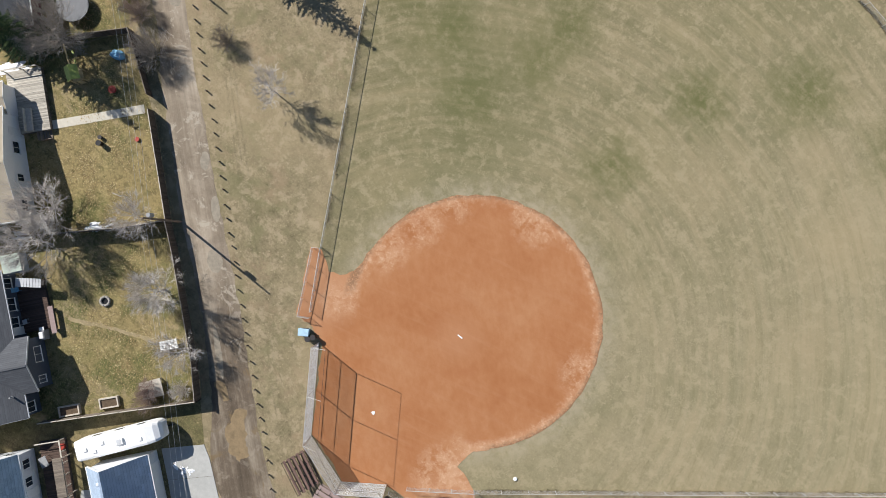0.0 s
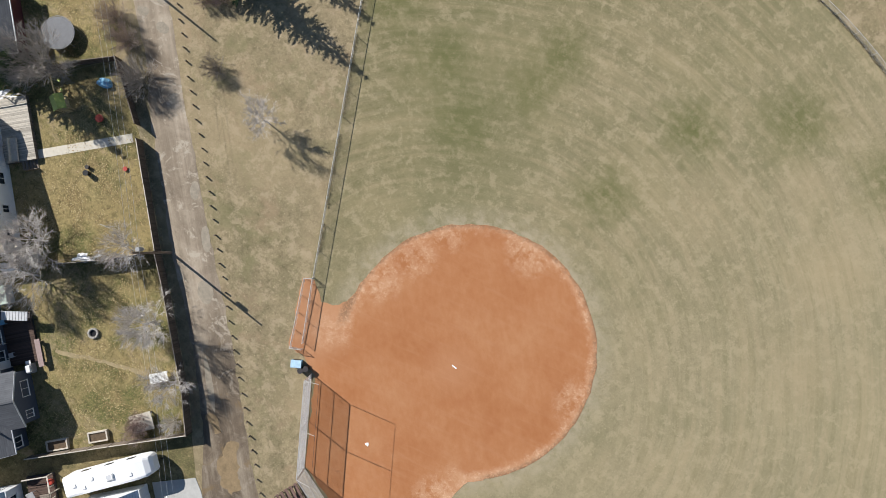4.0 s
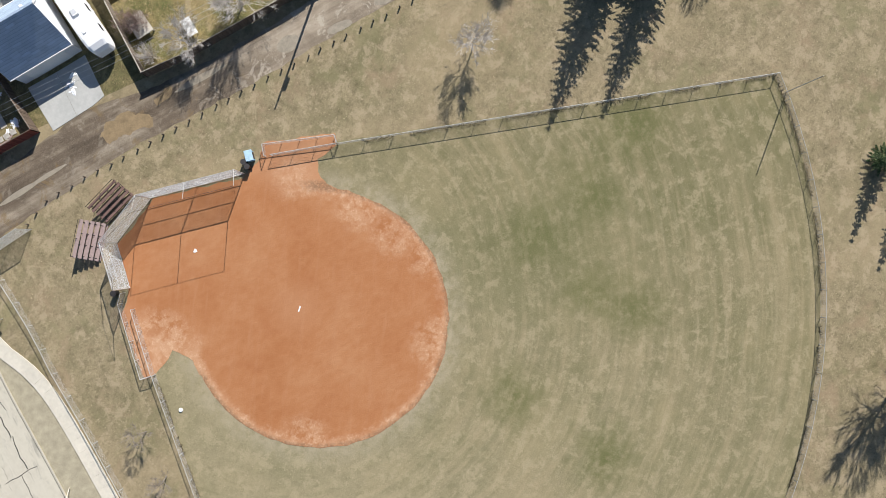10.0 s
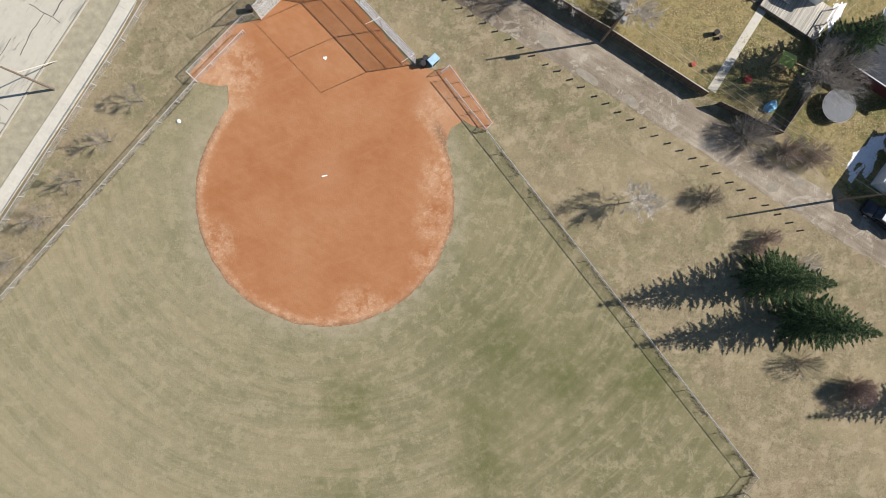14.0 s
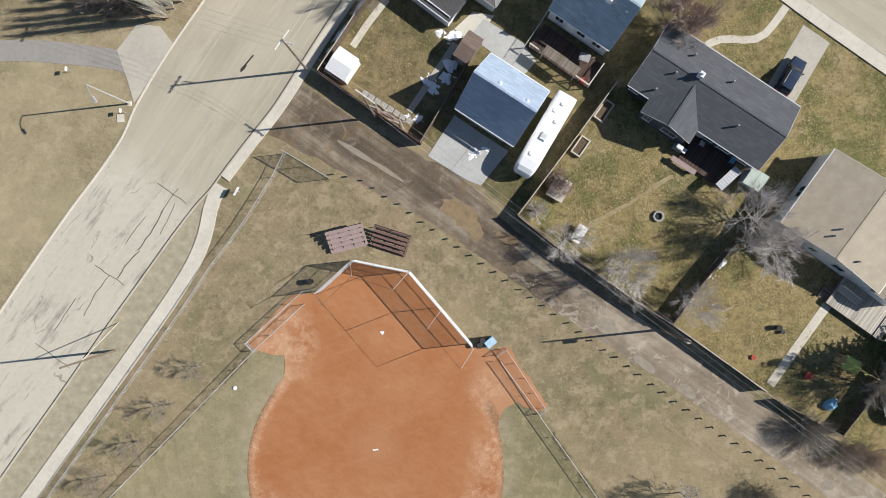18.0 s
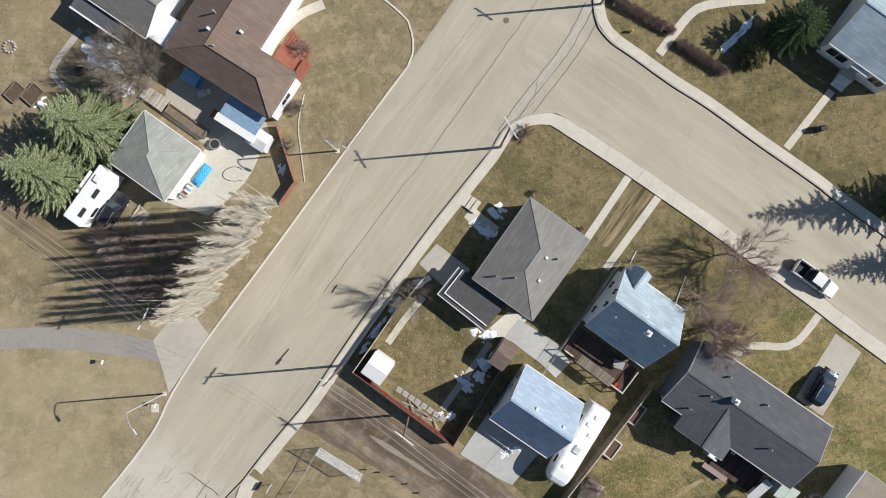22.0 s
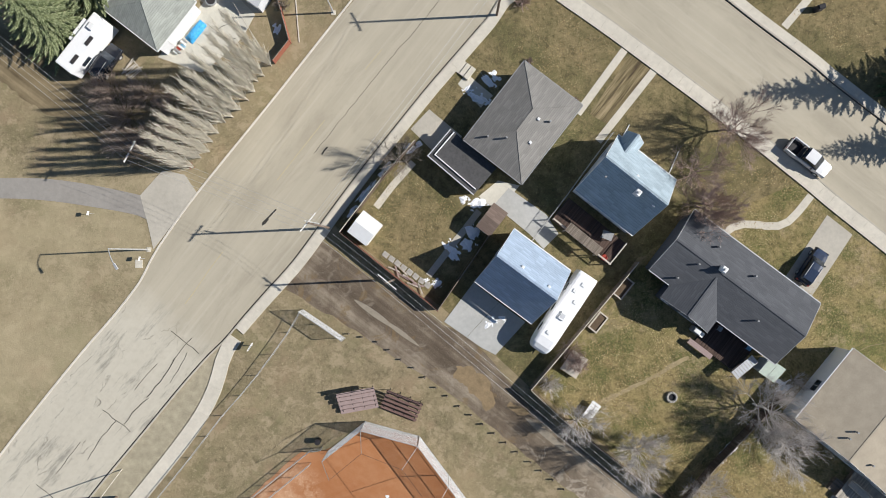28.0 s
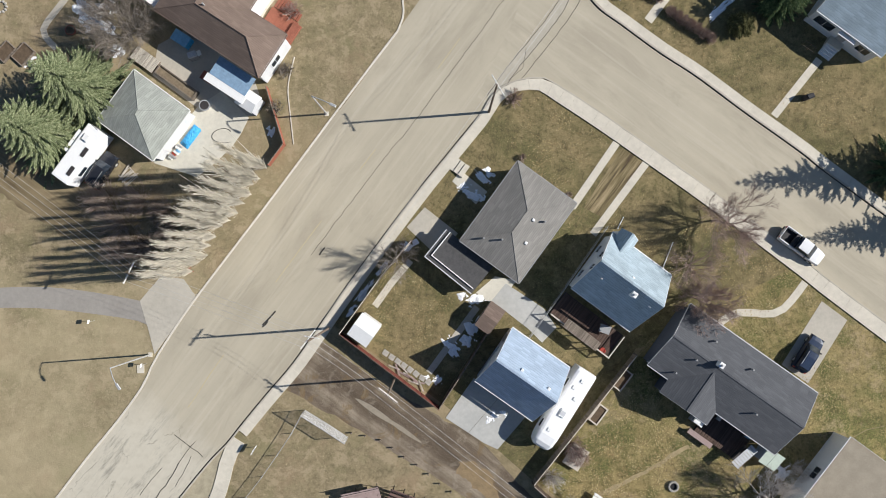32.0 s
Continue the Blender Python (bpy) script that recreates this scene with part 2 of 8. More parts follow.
    # damp green hollows and sun-dried crowns of the outfield
    for x, y, r0, r1, look_of in ((9.3, -82.4, 0.3, 2.6, 1), (12.5, -75.0, 0.5, 3.2, 1), (19.0, -79.0, 0.3, 3.4, 1), (9.4, -88.4, 0.3, 3.6, 1), (-5.0, -80.0, 0.3, 3.6, 1), (-7.0, -92.0, 0.3, 4.0, 1), (-15.0, -100.5, 0.5, 5.0, 1), (27.5, -80.0, 0.3, 4.0, 1), (-27.0, -103.0, 0.5, 4.5, 1), (-21.0, -96.0, 0.3, 3.0, 0), (-29.0, -91.0, 0.5, 5.0, 0), (-34.0, -80.0, 0.5, 5.0, 0), (-14.0, -86.0, 0.5, 4.5, 0), (16.0, -83.0, 0.2, 2.0, 0)):
        blob = n.math("SUBTRACT", 1.0, n.band(n.math("ADD", n.around(x, y), n.math("MULTIPLY", n.noise(0.3, 6, 0.72), 6.0)), r0 + 2.2, r1 + 4.2))
        c = n.mix(n.math("MULTIPLY", n.math("MULTIPLY", blob, n.band(n.noise(0.9, 5, 0.7), 0.28, 0.52)), 0.8 if look_of else 0.5), c, (0.125, 0.14, 0.048) if look_of else (0.47, 0.375, 0.235))
    damp = n.math("SUBTRACT", 1.0, n.band(n.math("ADD", n.around(14.0, -79.0), n.math("MULTIPLY", n.noise(0.12, 5, 0.65), 14.0)), 9.0, 21.0))
    c = n.mix(n.math("MULTIPLY", n.math("MULTIPLY", damp, n.band(n.noise(0.8, 6, 0.74), 0.25, 0.6)), 0.5), c, (0.175, 0.175, 0.08))
    ring = n.math("MULTIPLY", n.math("SUBTRACT", 1.0, n.band(n.around(-5.6, -56.8), 14.6, 16.8)), n.band(n.noise(0.7, 6, 0.7), 0.35, 0.6))
    c = n.mix(n.math("MULTIPLY", ring, 0.7), c, (0.48, 0.41, 0.295))
    c = n.mix(1.0, c, (0.81, 0.805, 0.77), "MULTIPLY")
    return n.done(c, h, 0.35, 0.05)


def make_infield():
    """Red shale: raked drifts, pale dried crust along the rim, damp core, scuffs round the plate."""
    n = Net("red_shale", 0.95, 0, 0.1)
    d = n.around(-5.6, -56.8)
    a, b, f = n.noise(0.14, 4, 0.6), n.noise(0.9, 6, 0.65, stretch=(1, 1.7, 1, 35)), n.noise(9, 5, 0.75)
    c = n.ramp(n.math("ADD", n.math("MULTIPLY", a, 0.65), n.math("MULTIPLY", b, 0.35)), (0.36, (0.385, 0.162, 0.07)), (0.5, (0.425, 0.192, 0.09)), (0.64, (0.465, 0.232, 0.118)))
    c = n.mix(n.math("MULTIPLY", n.band(f, 0.5, 0.75), 0.22), c, (0.29, 0.12, 0.06))
    # dried pale crust: a thin broken rim and a few larger drifts
    edge = n.math("ADD", d, n.math("MULTIPLY", n.math("SUBTRACT", n.noise(0.5, 5, 0.65), 0.5), 2.6))
    zone = n.math("MULTIPLY", n.math("MULTIPLY", n.band(edge, 13.0, 13.9), n.math("MULTIPLY", n.math("SUBTRACT", 1.0, n.band(d, 14.6, 15.4)), n.band(n.around(-4.0, -42.5), 9.0, 12.0))), 0.95)
    for x, y, r in ((-15.2, -41.8, 3.4), (-14.2, -44.6, 1.5), (7.2, -56.0, 2.2), (6.4, -60.5, 2.3), (7.4, -48.0, 1.6), (-18.3, -61.0, 2.2), (-3.0, -70.0, 2.6), (5.0, -65.0, 1.6)):
        near = n.math("SUBTRACT", 1.0, n.band(n.math("ADD", n.around(x, y), n.math("MULTIPLY", n.noise(0.55, 6, 0.7), 2.4)), r + 0.2, r + 2.2))
        zone = n.math("MAXIMUM", zone, near)
    rim = n.math("ADD", d, n.math("MULTIPLY", n.math("SUBTRACT", n.noise(0.9, 6, 0.7), 0.5), 1.8))
    rim = n.math("MULTIPLY", n.band(rim, 13.3, 14.0), n.band(n.around(-4.0, -42.5), 9.0, 12.0))
    c = n.mix(n.math("MULTIPLY", rim, 0.4), c, (0.58, 0.35, 0.22))
    drift = n.noise(0.75, 7, 0.74, distort=0.20)
    pale = n.math("MULTIPLY", zone, n.band(drift, 0.41, 0.55))
    c = n.mix(n.math("MULTIPLY", pale, 0.55), c, (0.60, 0.375, 0.24))
    crust = n.math("MULTIPLY", n.band(n.noise(2.0, 7, 0.78, distort=0.23), 0.5, 0.6), pale)
    c = n.mix(n.math("MULTIPLY", crust, 0.45), c, (0.72, 0.51, 0.36))
    # raked swirls and a softer dusty middle
    rake = n.noise(0.5, 5, 0.65, stretch=(0.25, 2.2, 1, -18))
    c = n.mix(n.math("MULTIPLY", n.band(rake, 0.52, 0.68), 0.3), c, (0.47, 0.245, 0.135))
    c = n.mix(n.math("MULTIPLY", n.band(n.noise(0.2, 5, 0.6, distort=0.25), 0.54, 0.68), 0.35), c, (0.36, 0.14, 0.06))
    lip = n.math("MULTIPLY", n.band(n.math("ADD", d, n.math("MULTIPLY", n.noise(1.6, 5), 1.0)), 14.25, 14.75), n.math("MULTIPLY", n.band(n.noise(3.0, 5, 0.7), 0.36, 0.52), n.band(n.around(-4.0, -42.5), 12.5, 14.0)))
    lip = n.math("MULTIPLY", lip, n.math("SUBTRACT", 1.0, n.band(d, 14.8, 15.3)))
    c = n.mix(n.math("MULTIPLY", lip, 0.75), c, (0.23, 0.135, 0.08))
    scuff = n.math("MULTIPLY", n.band(n.noise(2.6, 6, 0.8, distort=0.30), 0.6, 0.66), n.math("SUBTRACT", 1.0, n.band(n.math("ADD", n.around(-4.5, -56.5), n.math("MULTIPLY", a, 6.0)), 4.0, 9.0)))
    c = n.mix(n.math("MULTIPLY", scuff, 0.35), c, (0.27, 0.115, 0.055))
    c = n.mix(n.math("MULTIPLY", n.math("SUBTRACT", 1.0, n.band(n.math("ADD", n.around(-5.6, -54.2), n.math("MULTIPLY", a, 3.0)), 2.0, 5.0)), 0.4), c, (0.50, 0.265, 0.15))
    c = n.mix(1.0, c, (0.95, 0.925, 0.87), "MULTIPLY")
    return n.done(c, n.math("ADD", b, f), 0.5, 0.04)


def make_road(name, turn, aged):
    """Bleached asphalt, paler and more cracked where the old surface begins."""
    n = Net(name, 0.85, 0, 0.2)
    long = n.noise(0.5, 5, 0.6, stretch=(0.04, 1.1, 1, turn))
    a, f, g = n.noise(0.12, 4), n.noise(1.4, 6, 0.7), n.noise(40, 2, 0.8)
    c = n.ramp(n.math("ADD", n.math("MULTIPLY", long, 0.6), n.math("MULTIPLY", a, 0.4)), (0.34, (0.395, 0.352, 0.268)), (0.66, (0.50, 0.447, 0.342)))
    c = n.mix(n.math("MULTIPLY", n.band(n.noise(0.25, 6, 0.7, stretch=(0.35, 1.2, 1, turn), distort=0.6), 0.5, 0.64), 0.45), c, (0.33, 0.29, 0.22))
    c = n.mix(n.math("MULTIPLY", n.band(n.noise(1.1, 3, 0.6, stretch=(0.03, 1.6, 1, turn)), 0.54, 0.66), 0.35), c, (0.53, 0.48, 0.38))
    old = n.math("MULTIPLY", aged, n.math("SUBTRACT", 1.0, n.band(n.math("ADD", n.around(-44, -44), n.math("MULTIPLY", n.noise(0.3, 5), 6.0)), 27.0, 31.0)))
    c = n.mix(n.math("MULTIPLY", old, 0.55), c, n.ramp(f, (0.3, (0.545, 0.505, 0.415)), (0.7, (0.69, 0.65, 0.545))))
    stain = n.math("MULTIPLY", n.band(n.noise(0.5, 7, 0.75, stretch=(0.3, 1.4, 1, -50)), 0.54, 0.66), old)
    c = n.mix(n.math("MULTIPLY", stain, 0.75), c, (0.24, 0.225, 0.19))
    vor = n.node("ShaderNodeTexVoronoi", Scale=0.35)
    vor.feature = "DISTANCE_TO_EDGE"
    warp = n.node("ShaderNodeVectorMath")
    warp.operation = "ADD"
    lay = n.node("ShaderNodeMapping")
    lay.inputs["Rotation"].default_value = (0, 0, radians(-53))
    n.link(n.co, lay.inputs[0])
    pull = n.node("ShaderNodeMapping")
    pull.inputs["Scale"].default_value = (0.3, 1.0, 1.0)
    n.link(lay.outputs[0], pull.inputs[0])
    n.link(pull.outputs[0], warp.inputs[0])
    wn1 = n.node("ShaderNodeTexNoise", Scale=0.8, Detail=5.0)
    n.link(n.co, wn1.inputs["Vector"])
    n.link(wn1.outputs["Color"], warp.inputs[1])
    n.link(warp.outputs[0], vor.inputs["Vector"])
    line = n.math("MULTIPLY", n.math("SUBTRACT", 1.0, n.band(vor.outputs["Distance"], 0.004, 0.022)), n.math("MULTIPLY", old, n.band(n.noise(0.3, 5), 0.5, 0.62)))
    c = n.mix(n.math("MULTIPLY", line, 0.7), c, (0.13, 0.115, 0.095))
    c = n.mix(n.math("MULTIPLY", n.band(f, 0.55, 0.8), 0.25), c, (0.29, 0.26, 0.21))
    c = n.mix(n.math("MULTIPLY", n.band(g, 0.5, 0.8), 0.2), c, (0.56, 0.51, 0.42))
    return n.done(c, g, 0.3, 0.01)


def make_alley():
    """Packed earth: damp and dark at the street end, dry with ruts and pale patches further on."""
    n = Net("alley_gravel", 0.95, 0, 0.15)
    long = n.noise(0.6, 5, 0.65, stretch=(0.06, 1.0, 1, 37))
    a, f, g = n.noise(0.2, 6, 0.65, distort=0.8), n.noise(1.4, 7, 0.75), n.noise(9, 4, 0.8)
    wet = n.math("SUBTRACT", 1.0, n.band(n.math("ADD", n.around(-6, -20), n.math("MULTIPLY", n.noise(0.25, 6, 0.7), 10.0)), 26.0, 38.0))
    k = n.math("ADD", n.math("MULTIPLY", long, 0.55), n.math("MULTIPLY", a, 0.45))
    dry = n.ramp(k, (0.37, (0.165, 0.13, 0.095)), (0.5, (0.28, 0.228, 0.168)), (0.62, (0.43, 0.36, 0.275)))
    damp = n.ramp(k, (0.36, (0.085, 0.065, 0.046)), (0.5, (0.155, 0.12, 0.086)), (0.64, (0.34, 0.285, 0.212)))
    c = n.mix(wet, dry, damp)
    c = n.mix(n.math("MULTIPLY", n.band(n.noise(0.45, 7, 0.75, distort=1.2), 0.55, 0.6), n.math("SUBTRACT", 0.75, n.math("MULTIPLY", wet, 0.55))), c, (0.47, 0.41, 0.325))
    c = n.mix(n.math("MULTIPLY", n.band(f, 0.54, 0.7), 0.35), c, (0.125, 0.094, 0.064))
    c = n.mix(n.math("MULTIPLY", n.band(g, 0.54, 0.74), 0.4), c, (0.44, 0.37, 0.29))
    c = n.mix(n.math("MULTIPLY", n.math("MULTIPLY", n.band(n.noise(0.35, 6, 0.7, distort=0.9), 0.56, 0.62), wet), 0.7), c, (0.20, 0.14, 0.075))
    return n.done(c, n.math("ADD", f, g), 0.7, 0.06)


def make_concrete(name, colour):
    n = Net(name, 0.85, 0, 0.25)
    a, f, g = n.noise(0.35, 5), n.noise(2.2, 6, 0.7), n.noise(30, 3, 0.8)
    c = n.ramp(n.math("ADD", n.math("MULTIPLY", a, 0.5), n.math("MULTIPLY", f, 0.5)), (0.32, tint(colour, 0.82)), (0.68, tint(colour, 1.1)))
    c = n.mix(n.math("MULTIPLY", n.band(g, 0.5, 0.8), 0.2), c, tint(colour, 0.7))
    return n.done(c, g, 0.25, 0.01)


def make_shingle(name, colour, course=0.2, vary=0.22):
    """Asphalt shingles in courses across the slope, with blotched granules."""
    n = Net(name, 0.9, 0, 0.2)
    a, f, g = n.noise(0.6, 5), n.noise(5, 5, 0.7, stretch=(1, 3, 3)), n.noise(45, 2, 0.8)
    sep = n.node("ShaderNodeSeparateXYZ")
    n.link(n.co, sep.inputs[0])
    row = n.math("DIVIDE", n.math("ADD", sep.outputs[1], n.math("MULTIPLY", n.noise(0.7, 2), 0.12)), course)
    saw = n.math("FRACT", row)
    tone = n.node("ShaderNodeTexWhiteNoise")
    tone.noise_dimensions = "2D"
    cell = n.node("ShaderNodeCombineXYZ")
    n.link(n.math("FLOOR", row), cell.inputs[0])
    n.link(n.math("FLOOR", n.math("DIVIDE", sep.outputs[0], 0.9)), cell.inputs[1])
    n.link(cell.outputs[0], tone.inputs["Vector"])
    c = n.ramp(n.math("ADD", n.math("MULTIPLY", a, 0.45), n.math("MULTIPLY", f, 0.55)), (0.3, tint(colour, 1 - vary)), (0.7, tint(colour, 1 + vary)))
    c = n.mix(n.math("MULTIPLY", n.math("SUBTRACT", 1.0, n.band(saw, 0.0, 0.25)), 0.5), c, tint(colour, 0.4))
    c = n.mix(n.math("MULTIPLY", n.band(tone.outputs["Value"], 0.55, 1.0), 0.4), c, tint(colour, 1.45))
    c = n.mix(n.math("MULTIPLY", n.band(g, 0.5, 0.8), 0.3), c, tint(colour, 1.5))
    return n.done(c, n.math("ADD", saw, g), 0.35, 0.012)


def make_siding(name, colour):
    n = Net(name, 0.6, 0, 0.3)
    sep = n.node("ShaderNodeSeparateXYZ")
    n.link(n.co, sep.inputs[0])
    saw = n.math("FRACT", n.math("DIVIDE", sep.outputs[2], 0.2))
    c = n.mix(n.math("MULTIPLY", n.math("SUBTRACT", 1.0, n.band(saw, 0.0, 0.12)), 0.4), n.ramp(n.noise(0.8, 5), (0.3, tint(colour, 0.88)), (0.7, colour)), tint(colour, 0.45))
    return n.done(c, saw, 0.4, 0.02)


def make_boards(name, colour, width=0.14, along="x"):
    """Weathered boards with dark gaps."""
    n = Net(name, 0.85, 0, 0.2)
    sep = n.node("ShaderNodeSeparateXYZ")
    n.link(n.co, sep.inputs[0])
    q = n.math("DIVIDE", sep.outputs["xyz".index(along)], width)
    saw = n.math("FRACT", q)
    wn_ = n.node("ShaderNodeTexWhiteNoise")
    wn_.noise_dimensions = "1D"
    n.link(n.math("FLOOR", q), wn_.inputs["W"])
    st = (1, 14, 14) if along != "x" else (14, 1, 1)
    c = n.ramp(n.math("ADD", n.math("MULTIPLY", wn_.outputs["Value"], 0.4), n.math("MULTIPLY", n.noise(1.5, 5, stretch=st), 0.6)), (0.25, tint(colour, 0.65)), (0.75, tint(colour, 1.25)))
    c = n.mix(n.math("SUBTRACT", 1.0, n.band(saw, 0.0, 0.12)), c, tint(colour, 0.2))
    return n.done(c, saw, 0.4, 0.02)


def make_needles(name, low, mid, high):
    n = Net(name, 0.75, 0, 0.2)
    geo = n.node("ShaderNodeNewGeometry")
    c = n.ramp(geo.outputs["Random Per Island"], (0.0, low), (0.55, mid), (1.0, high))
    return n.done(n.mix(n.math("MULTIPLY", n.noise(1.1, 4), 0.35), c, low))


def make_bark(name, colour):
    n = Net(name, 0.9, 0, 0.15)
    geo = n.node("ShaderNodeNewGeometry")
    c = n.ramp(geo.outputs["Random Per Island"], (0.0, tint(colour, 0.65)), (1.0, tint(colour, 1.3)))
    f = n.noise(6, 4, stretch=(1, 1, 0.2))
    return n.done(n.mix(n.math("MULTIPLY", f, 0.5), c, tint(colour, 0.5)), f, 0.4, 0.02)


def make_snow():
    n = Net("old_snow", 0.6, 0, 0.4)
    f = n.noise(3, 6, 0.7)
    return n.done(n.ramp(f, (0.3, (0.72, 0.73, 0.75)), (0.5, (0.92, 0.93, 0.94))), f, 0.8, 0.1)


def make_ruts():
    """Bare drive between wheel strips: long muddy ruts and straw."""
    n = Net("rutted_earth", 0.95, 0, 0.1)
    f = n.noise(1.3, 6, 0.7, stretch=(0.1, 1.6, 1, -54))
    g = n.noise(5, 4, 0.8)
    c = n.ramp(f, (0.38, (0.085, 0.062, 0.04)), (0.5, (0.20, 0.16, 0.085)), (0.62, (0.38, 0.30, 0.18)))
    c = n.mix(n.math("MULTIPLY", n.band(g, 0.5, 0.7), 0.4), c, (0.14, 0.11, 0.06))
    return n.done(c, f, 0.8, 0.08)


def make_lane():
    """Brown lane earth with long wheel tracks and straw drifting over it."""
    n = Net("lane_earth", 0.95, 0, 0.1)
    track, a, g = n.noise(0.9, 6, 0.65, stretch=(0.06, 1.3, 1, 35)), n.noise(0.25, 6, 0.7, distort=0.4), n.noise(6, 5, 0.8)
    c = n.ramp(n.math("ADD", n.math("MULTIPLY", track, 0.6), n.math("MULTIPLY", a, 0.4)), (0.36, (0.12, 0.09, 0.055)), (0.5, (0.225, 0.175, 0.105)), (0.64, (0.36, 0.285, 0.175)))
    return n.done(n.mix(n.math("MULTIPLY", n.band(g, 0.5, 0.7), 0.45), c, (0.17, 0.15, 0.075)), g, 0.8, 0.06)


def make_leaves():
    n = Net("fallen_leaves", 0.9, 0, 0.1)
    geo = n.node("ShaderNodeNewGeometry")
    return n.done(n.ramp(geo.outputs["Random Per Island"], (0.0, (0.13, 0.085, 0.045)), (0.35, (0.30, 0.215, 0.10)), (0.75, (0.50, 0.39, 0.19)), (1.0, (0.66, 0.55, 0.33))))


def make_glass(name="window_glass"):
    n = Net(name, 0.06, 0, 0.6)
    return n.done(n.ramp(n.noise(0.9, 2), (0.35, (0.018, 0.024, 0.032)), (0.65, (0.045, 0.055, 0.07))))


